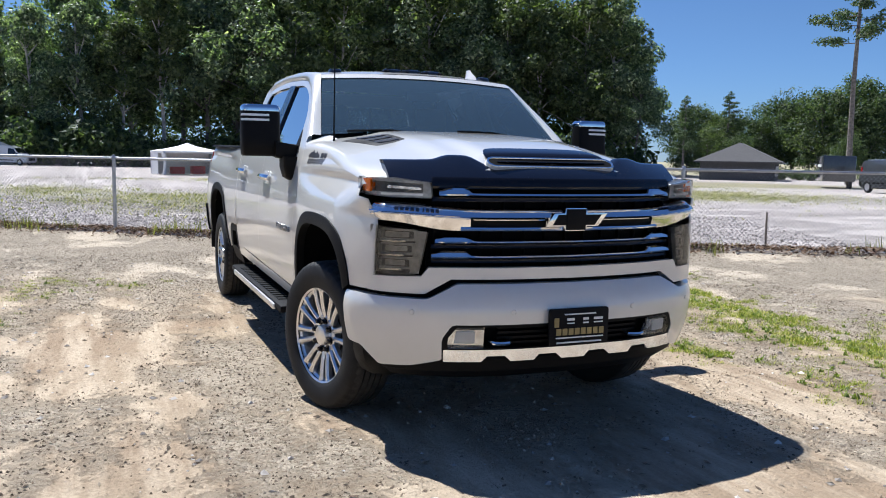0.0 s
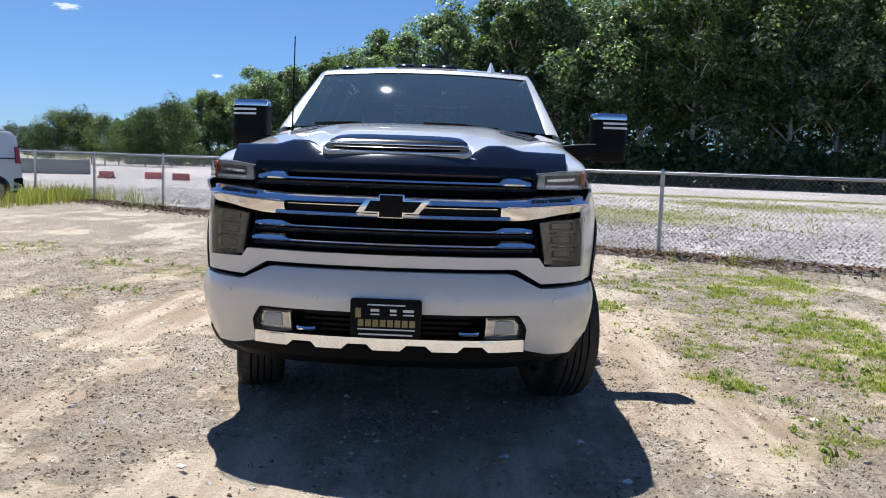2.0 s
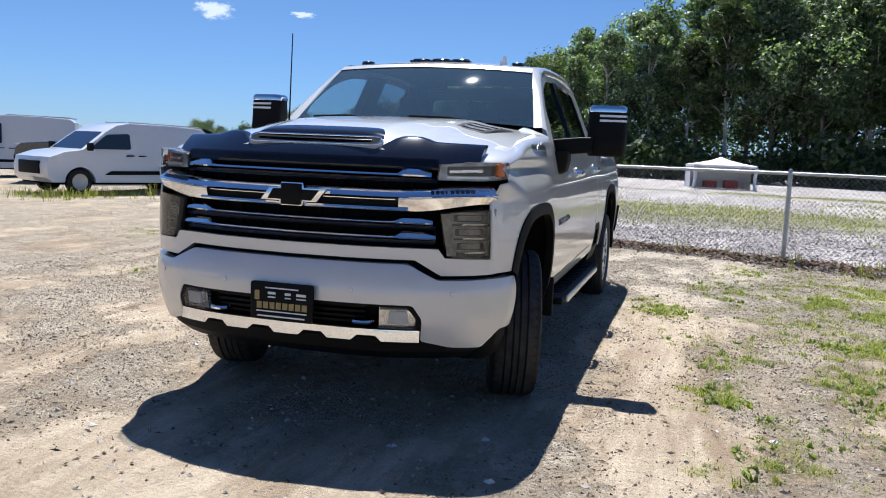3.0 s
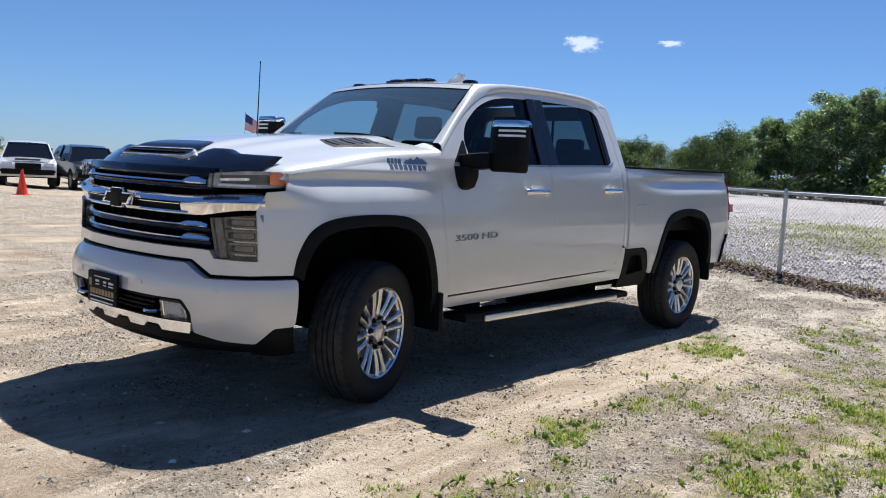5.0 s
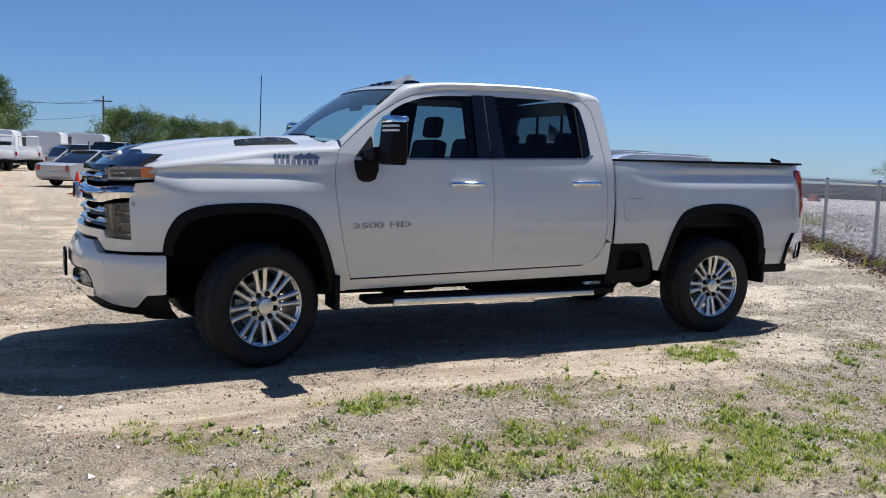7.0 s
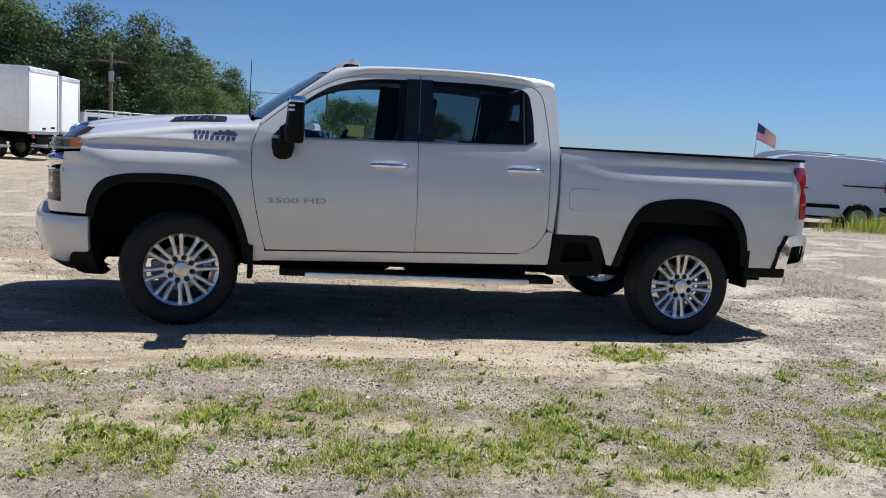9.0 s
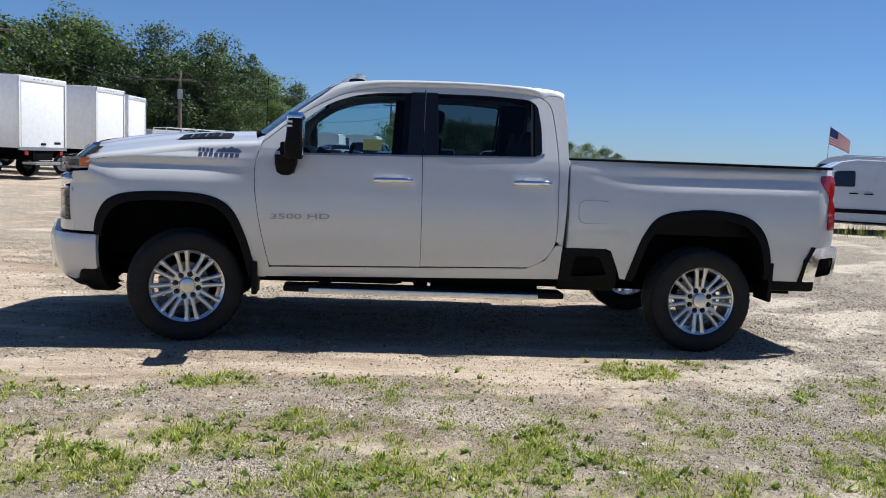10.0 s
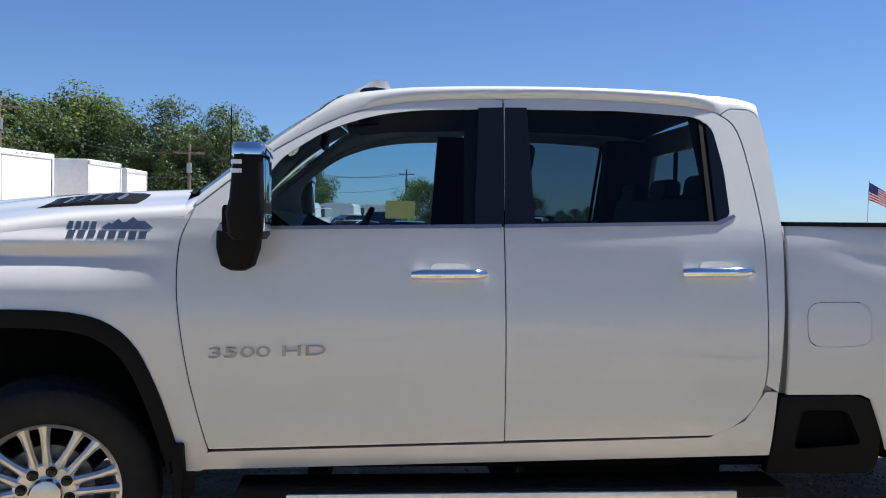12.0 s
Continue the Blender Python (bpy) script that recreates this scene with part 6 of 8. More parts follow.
def fence_bays():
    far = [(-6.0, -31.0), (-3.4, -25.5), (-0.8, -20.0), (1.8, -14.4), (4.3, -9.0)]
    pts = far[:-1] + FENCE
    for i, (x, y) in enumerate(pts):
        z = gz(x, y)
        p = part("post", joined(tube([(x, y, z - 0.3), (x, y, z + FH + 0.02)], 0.030, 10), moved(lathe([(0.034, 0.0), (0.034, 0.03), (0.02, 0.055), (0.0, 0.06)], 10, "z"), Matrix.Translation((x, y, z + FH)))), M_GALV, fence)
    for (ax, ay), (bx, by) in zip(pts, pts[1:]):
        a, b = Vector((ax, ay, gz(ax, ay) + FH)), Vector((bx, by, gz(bx, by) + FH))
        part("top_rail", tube([a, b], 0.021, 8), M_GALV, fence)
        L = (b - a).length
        n = int(L / 0.066)
        v, f = [], []
        steps = int((FH + 0.05) / 0.033)
        nrm = Vector((b.y - a.y, a.x - b.x, 0)).normalized()
        r = 0.0022
        for k in range(n):
            prev = None
            for j in range(steps + 1):
                t = (k + 0.5 * (j % 2) + (0.0)) / n
                base = a.lerp(b, min(1, t))
                p = base + Vector((0, 0, 0.045 - j * 0.033)) + nrm * (0.024 + (0.003 if j % 2 else -0.003))
                q = a.lerp(b, min(1, max(0, (k + 1 - 0.5 * (j % 2)) / n))) + Vector((0, 0, 0.045 - j * 0.033)) + nrm * (0.024 - (0.003 if j % 2 else -0.003))
                m = len(v)
                d = (b - a).normalized() * r
                v += [p - d, p + d, p + nrm * r * 1.7, q - d, q + d, q + nrm * r * 1.7]
                if j:
                    o = m - 6
                    for s_ in (0, 3):
                        f += [(o + s_, o + s_ + 1, m + s_ + 1, m + s_), (o + s_ + 1, o + s_ + 2, m + s_ + 2, m + s_ + 1)]
        me = bpy.data.meshes.new("wire_mesh")
        me.from_pydata([tuple(c) for c in v], [], f)
        me.materials.append(M_WIRE)
        o = new("wire_mesh", me)
        o.parent = fence


fence_bays()
st = thing("wooden_stake", "short weathered wooden stake in the gravel edge", "stake", (5.55, -7.6, gz(5.55, -7.6)))
part("shaft", tube([(0, 0, -0.1), (0.0, 0.01, 0.28), (0.012, 0, 0.55)], [0.018, 0.017, 0.013], 6), plain("grey_wood", (0.20, 0.16, 0.12), 0.9, var=0.4, scale=20), st)

# ---- trees ----
M_BARK = plain("bark", (0.17, 0.15, 0.13), 0.95, var=0.5, scale=5, bmp=0.8)
M_PALEBARK = plain("pale_bark", (0.36, 0.34, 0.31), 0.9, var=0.35, scale=4, bmp=0.6)
# palest broad-leaf tones paint in sun highlights and glare over the wood
M_LEAF = island_material("broad_leaves", [(0.0, (0.052, 0.078, 0.052)), (0.45, (0.130, 0.172, 0.104)), (0.8, (0.26, 0.31, 0.195)), (1.0, (0.54, 0.58, 0.42))], 0.40, 0.5)
M_LEAF3 = island_material("dark_leaves", [(0.0, (0.028, 0.046, 0.024)), (0.5, (0.066, 0.096, 0.044)), (1.0, (0.145, 0.180, 0.082))], 0.55, 0.42)
M_LEAF2 = island_material("olive_leaves", [(0.0, (0.038, 0.055, 0.028)), (0.5, (0.090, 0.120, 0.055)), (1.0, (0.20, 0.230, 0.110))], 0.5, 0.50)
M_NEEDLE = island_material("pine_needles", [(0.0, (0.030, 0.050, 0.026)), (0.6, (0.070, 0.105, 0.048)), (1.0, (0.135, 0.17, 0.08))], 0.5, 0.3)


def leaf_cloud(rs, centres, n, size, up=0.3, flat=1.0):
    """Folded leaf sprays scattered over blobs; returns verts and faces."""
    cs = np.array([c[:3] for c in centres])
    rr = np.array([c[3] for c in centres])
    w = rr ** 2
    idx = rs.choice(len(cs), n, p=w / w.sum())
    d = rs.normal(size=(n, 3))
    d /= np.linalg.norm(d, axis=1)[:, None]
    rad = rr[idx] * (rs.uniform(0.35, 1.0, n) ** 0.5) * rs.uniform(0.85, 1.2, n)
    p = cs[idx] + d * rad[:, None] * np.array([1, 1, flat])
    nrm = d + rs.normal(scale=0.6, size=(n, 3)) + np.array([0, 0, up])
    nrm /= np.linalg.norm(nrm, axis=1)[:, None]
    t = np.cross(nrm, rs.normal(size=(n, 3)))
    t /= np.linalg.norm(t, axis=1)[:, None] + 1e-9
    b = np.cross(nrm, t)
    s = size * rs.uniform(0.55, 1.3, n)[:, None]
    v = np.stack([p - t * s, p + t * s * 0.7 - b * s * 0.62, p + t * s * 0.55 + b * s * 0.66], 1).reshape(-1, 3)
    f = np.arange(n * 3).reshape(-1, 3)
    return v, f


def broad_tree(seed, h, r, n=9000, leaf=0.20, low=0.22, mat=None, bark=None, tiers=16):
    """A leafy tree at the origin: forking trunk with limbs, crown of many small sprays in clumps."""
    rs, rn = np.random.RandomState(seed), random.Random(seed)
    tr = thing("tree", "tall leafy green tree at the wood's edge", "tree", group="trees of the wood")
    lean = (rn.uniform(-0.06, 0.06) * h, rn.uniform(-0.06, 0.06) * h)
    top = (lean[0], lean[1], h * 0.86)
    bms = [tube(spline([(0, 0, -0.3), (lean[0] * 0.2 + 0.1, 0, h * 0.2), (lean[0] * 0.5 - 0.1, lean[1] * 0.6, h * 0.5), top], 3), [0.17 * h / 12 * (1 - 0.085 * k) for k in range(10)], 7)]
    blobs = []
    for k in range(tiers):
        a = k * 2.4 + rn.uniform(-0.5, 0.5)
        q = k / (tiers - 1)
        z0 = h * (low + (0.72 - low) * q)
        env = math.sin(math.pi * min(1, 0.26 + 0.66 * q)) ** 0.8
        l = r * env * rn.uniform(0.50, 1.15)
        ex, ey, ez = math.cos(a) * l, math.sin(a) * l, z0 + h * rn.uniform(0.07, 0.19)
        bms.append(tube(spline([(lean[0] * z0 / h, lean[1] * z0 / h, z0), (ex * 0.5, ey * 0.5, (z0 + ez) / 2 + 0.2), (ex, ey, ez)], 3), [0.060 * h / 12 * (1 - 0.13 * j) for j in range(7)], 4, False))
        for j in range(3):
            f = (1.0, 0.75, 0.5)[j]
            blobs.append((ex * f + rn.gauss(0, 0.12) * r, ey * f + rn.gauss(0, 0.12) * r, ez + h * rn.uniform(-0.03, 0.07), r * rn.uniform(0.17, 0.34)))
    for k in range(8):
        a = rn.uniform(0, 6.28)
        d = rn.uniform(0.05, 0.36) * r
        blobs.append((top[0] + math.cos(a) * d, top[1] + math.sin(a) * d, h * rn.uniform(0.80, 0.97) - d * 0.3, r * rn.uniform(0.15, 0.30)))
    part("trunk", joined(*bms), bark or M_BARK, tr)
    v, f = leaf_cloud(rs, blobs, n, leaf, 0.6, 0.85)
    o = from_arrays("crown", v.tolist(), f.tolist(), mat or M_LEAF)
    o.parent = tr
    return tr


def pine_tree(seed, h, n=7000, bare=0.30, limbs=34):
    rs, rn = np.random.RandomState(seed), random.Random(seed)
    tr = thing("pine_tree", "tall ragged pine tree with a bare lower trunk", "tree", group="pines")
    bms = [tube([(0, 0, -0.3), (0.1, 0, h * 0.4), (0.0, 0.1, h * 0.75), (0.05, 0, h * 0.98)], [0.26, 0.2, 0.13, 0.03], 8)]
    blobs = []
    for k in range(limbs):
        f = k / (limbs - 1)
        z = h * (bare + (0.98 - bare) * f)
        l = h * (0.30 if bare < 0.5 else 0.17) * (1 - f) ** 0.75 * rn.uniform(0.35, 1.15) + 0.25
        a = k * 2.4 + rn.uniform(-0.6, 0.6)
        e = (math.cos(a) * l, math.sin(a) * l, z + 0.16 * l)
        bms.append(tube([(0, 0, z), (e[0] * 0.6, e[1] * 0.6, z + 0.02 * l), e], [0.05, 0.035, 0.015], 5, False))
        for q in (0.45, 0.65, 0.85, 1.0):
            blobs.append((e[0] * q + rn.gauss(0, 0.18), e[1] * q + rn.gauss(0, 0.18), z + 0.16 * l * q * q + rn.gauss(0, 0.1), 0.19 * l + 0.32))
    part("trunk", joined(*bms), M_BARK, tr)
    v, f = leaf_cloud(rs, blobs, n, 0.13, 0.5, 0.45)
    o = from_arrays("crown", v.tolist(), f.tolist(), M_NEEDLE)
    o.parent = tr
    return tr


def bush(seed, r, n=1500):
    rs, rn = np.random.RandomState(seed), random.Random(seed)
    tr = thing("bush", "dense green bush at the edge of the trees", "bush", group="bushes")
    blobs = [(rn.uniform(-1, 1) * r, rn.uniform(-1, 1) * r, rn.uniform(0.25, 1.0) * r, r * rn.uniform(0.4, 0.65)) for _ in range(9)]
    part("stem_cluster", joined(*[tube([(0, 0, -0.1), (b[0] * 0.5, b[1] * 0.5, b[2] * 0.6), b[:3]], [0.05, 0.035, 0.015], 5, False) for b in blobs]), M_BARK, tr)
    v, f = leaf_cloud(rs, blobs, n, 0.17)
    o = from_arrays("leaves", v.tolist(), f.tolist(), M_LEAF3 if seed != 2 else M_LEAF2)
    o.parent = tr
    return tr


PLANTED = set()


def plant(proto, x, y, k, turn):
    m = pose(x, y, gz(x, y), 0, 0, turn) @ Matrix.Scale(k, 4)
    if proto.name not in PLANTED:
        PLANTED.add(proto.name)
        proto.matrix_basis = m
        return proto
    o = copy_thing(proto, pose(x, y, gz(x, y), 0, 0, turn))
    o.scale = (k, k, k)
    return o


def grow_wood():
    rn = random.Random(31)
    unit = [broad_tree(40 + k, 14.0, rr, 11500, 0.162, low, m, b) for k, (rr, low, m, b) in enumerate(((3.4, 0.10, M_LEAF, M_BARK), (4.0, 0.20, M_LEAF2, M_PALEBARK), (3.0, 0.08, M_LEAF, M_PALEBARK), (4.3, 0.26, M_LEAF, M_BARK), (2.8, 0.32, M_LEAF2, M_PALEBARK), (3.6, 0.15, M_LEAF, M_PALEBARK)))]
    wide = [broad_tree(60 + k, 10.0, rr, 8500, 0.148, 0.06, m, None, 20) for k, (rr, m) in enumerate(((4.4, M_LEAF3), (5.0, M_LEAF2), (3.9, M_LEAF3)))]
    pines = [pine_tree(7, 15.0, 9000), pine_tree(8, 14.0, 9000), pine_tree(9, 20.0, 6000, 0.60, 17)]
    broad_pine = broad_tree(71, 10.0, 3.6, 12000, 0.115, 0.04, M_NEEDLE, None, 24)
    bushes = [bush(k, 1.6) for k in (1, 2, 3)]
    el = curve([(-34.6, 6.2), (-33.4, 9.6), (-31.6, 12.6), (-20, 13.0), (-8, 12.6), (-2, 11.6), (3, 10.6), (8, 9.4), (11, 8.0), (15, 6.0), (19, 4.3), (22, 3.2), (24.5, 2.2)])
    eye = (-4.2, -1.0)
    for row, dist in enumerate((108, 115)):
        az = -34.0 + row * 0.6
        while az < 24.5:
            far = dist + max(0, az - 4) * 1.6 + rn.uniform(-2.0, 2.0)
            x, y = eye[0] + far * math.cos(radians(az)), eye[1] + far * math.sin(radians(az))
            h = 1.4 + far * math.tan(radians(el(az))) - gz(x, y)
            k = h / 14.0 * rn.uniform(0.80, 1.06) / (1.0 if az < 3 else 1.05)
            plant(rn.choice(unit), x, y, k, rn.uniform(0, 360))
            az += math.degrees((2.9, 3.2)[row] * max(0.55, k) / far) * rn.uniform(0.85, 1.2)
    rs = np.random.RandomState(77)
    mass = []
    az = -33.8
    while az < 23:
        far = 127.0 + max(0, az - 4) * 1.6
        x, y = eye[0] + far * math.cos(radians(az)), eye[1] + far * math.sin(radians(az))
        top = far * math.tan(radians(el(az))) * 0.86
        for q in range(7):
            mass.append((x + rn.uniform(-3, 3), y + rn.uniform(-3, 3), gz(x, y) + top * (q + 0.4) / 7, 0.8 + top * 0.12))
        az += 1.15
    v, f = leaf_cloud(rs, mass, 90000, 0.36, 0.4, 0.9)
    tagged(from_arrays("far_woods", v.tolist(), f.tolist(), M_LEAF3), "dark green depth of the wood behind its edge", "woods", kind="stuff")
    az = -33.5
    while az < 23:
        far = 104.0 + max(0, az - 4) * 1.6 + rn.uniform(-1.5, 1.5)
        plant(rn.choice(bushes), eye[0] + far * math.cos(radians(az)), eye[1] + far * math.sin(radians(az)), rn.uniform(1.0, 2.6), rn.uniform(0, 360))
        az += math.degrees(2.6 / far)

    def clump(a0, a1, step, dist, prof, ey=(-2.0, -4.5), protos=None, jitter=6):
        a = a0
        while a <= a1:
            far = dist + rn.uniform(-jitter, jitter)
            x, y = ey[0] + far * math.cos(radians(a)), ey[1] + far * math.sin(radians(a))
            h = 1.4 + far * math.tan(radians(prof(a))) - gz(x, y)
            p = rn.choice(protos or wide)
            plant(p, x, y, max(0.12, h / (14.0 if p in unit else 10.0) * rn.uniform(0.82, 1.10)), rn.uniform(0, 360))
            a += step * rn.uniform(0.8, 1.2)

    clump(-50.5, -37.6, 0.95, 125, curve([(-50, 5.2), (-46, 4.9), (-44, 4.4), (-42.8, 3.3), (-40, 3.6), (-38, 4.2)]), (-4.6, 2.1))
    clump(-50.5, -38.0, 1.1, 105, lambda a: 2.3, (-4.6, 2.1), bushes + wide)
    plant(pines[2], -4.6 + 80 * math.cos(radians(-48.3)), 2.1 + 80 * math.sin(radians(-48.3)), 1.0, 40)
    for a, d, h in ((-41.1, 120, 11.5), (-38.4, 100, 9.4)):
        plant(pines[0], -4.6 + d * math.cos(radians(a)), 2.1 + d * math.sin(radians(a)), h / 15.0, a * 7)
    clump(20.5, 28.4, 0.75, 110, curve([(20.5, 4.0), (22.4, 2.8), (24.4, 2.2), (26.5, 2.8), (27.5, 2.9), (28.4, 2.0)]), (-4.95, -0.7))
    clump(28.0, 33.0, 0.8, 150, lambda a: 1.5, (-4.95, -0.7))
    clump(71.0, 76.8, 1.1, 130, curve([(64, 0.5), (70, 0.8), (73, 1.1), (77, 1.0)]), (-1.0, -7.0))
    clump(77.5, 86.4, 0.9, 112, curve([(77.5, 1.9), (80, 2.3), (85, 2.9), (88, 2.3)]), (-1.3, -6.5))
    clump(92.6, 97.0, 0.9, 95, curve([(92.6, 2.7), (94, 3.3), (97, 4.0)]), (0.2, -7.0))
    clump(96.5, 122.0, 1.15, 88, curve([(96.5, 4.8), (99, 5.3), (103, 5.4), (107, 6.9), (112, 7.8), (122, 8.5)]), (1.1, -7.2))
    clump(95.0, 120.0, 1.3, 78, lambda a: 3.2, (1.1, -7.2), bushes + wide)
    for a, d, h in ((98.6, 94, 11.8), (96.6, 78, 9.6)):
        plant(pines[1], 1.1 + d * math.cos(radians(a)), -7.2 + d * math.sin(radians(a)), h / 14.0, a * 11)

    for a, d, h in ((102.3, 80, 11.6), (99.2, 78, 11.0), (100.7, 82, 9.8), (104.5, 80, 9.6), (93.8, 82, 7.4)):
        plant(broad_pine, 1.1 + d * math.cos(radians(a)), -7.2 + d * math.sin(radians(a)), h / 10.0, a * 13)


grow_wood()

# ---- parked vehicles ----
M_VANWHITE = car_paint("fleet_white_paint", (0.70, 0.70, 0.69))
M_NAVY = car_paint("black_paint", (0.012, 0.013, 0.017))
M_SLATE = car_paint("dark_grey_paint", (0.035, 0.038, 0.042))
M_HUBPAINT = car_paint("silver_paint", (0.42, 0.42, 0.43))
M_BOX = plain("white_box_panel", (0.80, 0.80, 0.79), 0.45, var=0.06)
M_CARGLASS = plain("dark_car_glass", (0.010, 0.012, 0.015), 0.06, coat=0.5)
M_HUB = plain("silver_hubcap", (0.45, 0.45, 0.46), 0.35, 0.6)


def slab(outline, half, belt=9.0, tum=0.0, edge=0.05):
    """A body with the outline as its side view, half wide, its edges rounded and its top drawn in."""
    cx = sum(p[0] for p in outline) / len(outline)
    cz = sum(p[1] for p in outline) / len(outline)
    rings = []
    for k, q in ((-1, 0.975), (-0.985, 0.99), (-0.93, 1.0), (0.93, 1.0), (0.985, 0.99), (1, 0.975)):
        rings.append([(cx + (x - cx) * (1 - (1 - q) * 0.35), k * (half - tum * max(0, z - belt)), cz + (z - cz) * q) for x, z in outline])
    return loft(rings, True, True)


def side_patch(pts, y, belt=9.0, tum=0.0, s=-1, thick=0.012):
    rings = [[(x, s * (y - tum * max(0, z - belt) + o), z) for x, z in pts] for o in (-0.02, thick)]
    return loft(rings, True, True)


car_wheel = {}
for nm, bm, mat in (("tyre", lathe([(0.20, -0.09), (0.29, -0.105), (0.325, -0.085), (0.335, 0.0), (0.325, 0.085), (0.29, 0.1), (0.2, 0.09)], 28), M_RUBBER),
                    ("rim", lathe([(0.0, -0.075), (0.05, -0.085), (0.08, -0.07), (0.17, -0.085), (0.205, -0.10), (0.21, -0.08)], 28, "y", lambda i, k: -0.012 if k == 3 and i % 4 < 2 else 0), M_HUB)):
    me = bpy.data.meshes.new(nm)
    bm.to_mesh(me)
    bm.free()
    me.materials.append(mat)
    for p_ in me.polygons:
        p_.use_smooth = True
    me.set_sharp_from_angle(angle=radians(40))
    car_wheel[nm] = me


def add_wheels(car, xs, half, r=0.335):
    for x in xs:
        for s in (-1, 1):
            w = new("wheel", car_wheel["rim"])
            w.parent = car
            w.matrix_basis = pose(x, s * (half - 0.10), r, 0, 0, 0 if s < 0 else 180) @ Matrix.Scale(r / 0.335, 4)
            t = new("tyre", car_wheel["tyre"])
            t.parent = w


def arch_cut(x, r, n=10):
    return [(x + r * math.cos(math.pi * i / n), 0.30 + r * 0.98 * math.sin(math.pi * i / n)) for i in range(n + 1)]


def cargo_van(label, tall=0.0):
    """A small panel van, nose to -x, middle at the origin."""
    v = thing("cargo_van", label, "van", group="parked vans")
    H = 1.84 + tall
    low = [(-2.38, 0.42), (-2.40, 0.72), (-2.34, 0.92), (-1.95, 1.06), (-1.50, 1.12), (-0.86, H - 0.24), (-0.55, H - 0.07), (-0.2, H), (1.0, H), (1.98, H - 0.04), (2.13, H - 0.16), (2.21, 1.0), (2.23, 0.45)]
    under = arch_cut(1.50, 0.40) + arch_cut(-1.56, 0.40)
    part("body", slab(low + [(2.12, 0.30)] + under + [(-2.25, 0.30)], 0.90, 1.05, 0.13), M_VANWHITE, v)
    for s in (-1, 1):
        part("front_door_glass", side_patch(rounded([(-1.32, 1.14), (-0.84, H - 0.32), (-0.22, H - 0.28), (-0.20, 1.16)], 0.06), 0.90, 1.05, 0.13, s), M_CARGLASS, v)
        part("lower_trim", side_patch(rounded([(-0.92, 0.50), (-0.75, 0.60), (1.0, 0.62), (1.05, 0.52)], 0.03), 0.90, 9, 0, s, 0.02), M_BLACK, v)
        part("slide_rail", side_patch([(1.05, 1.10), (1.05, 1.13), (2.05, 1.14), (2.05, 1.11)], 0.90, 1.05, 0.13, s, 0.01), M_BLACK, v)
        for x in (-0.32, 0.02):
            part("door_handle", side_patch(rounded([(x, 0.98), (x, 1.01), (x + 0.20, 1.015), (x + 0.20, 0.985)], 0.01), 0.90, 9, 0, s, 0.02), M_BLACK, v)
        part("mirror", block((-1.42, s * 1.02 - 0.08, 1.10), (-1.30, s * 1.02 + 0.08, 1.30), 0.03), M_BLACK, v)
        part("tail_lamp", side_patch([(2.05, 1.0), (2.05, 1.42), (2.15, 1.42), (2.18, 1.0)], 0.885, 1.05, 0.13, s, 0.02), M_RED, v)
        part("headlamp", side_patch(rounded([(-2.30, 0.82), (-2.28, 0.93), (-1.90, 1.06), (-1.95, 0.96)], 0.02), 0.895, 9, 0, s, 0.01), M_WHITELENS, v)
        part("bumper_end", side_patch(rounded([(1.97, 0.36), (1.97, 0.62), (2.23, 0.64), (2.25, 0.40)], 0.03), 0.88, 9, 0, s, 0.02), M_BLACK, v)
    part("windshield", loft([[(-1.47, y, 1.15), (-1.17, y * 0.95, 1.15 + (H - 1.39) * 0.5), (-0.88, y * 0.9, H - 0.25)] for y in (-0.78, -0.4, 0, 0.4, 0.78)]), M_CARGLASS, v)
    part("grille", block((-2.43, -0.55, 0.50), (-2.36, 0.55, 0.82), 0.03), M_BLACK, v)
    part("rear_bumper", block((2.11, -0.86, 0.38), (2.27, 0.86, 0.60), 0.04), M_BLACK, v)
    for y in (-0.6, 0.6):
        part("roof_rail", tube([(-0.1, y, H + 0.02), (2.0, y, H + 0.0)], 0.018, 6), M_GALV, v)
    part("floor", block((-2.2, -0.84, 0.26), (2.1, 0.84, 0.34)), M_UNDER, v)
    add_wheels(v, (-1.56, 1.50), 0.90, 0.325)
    return v


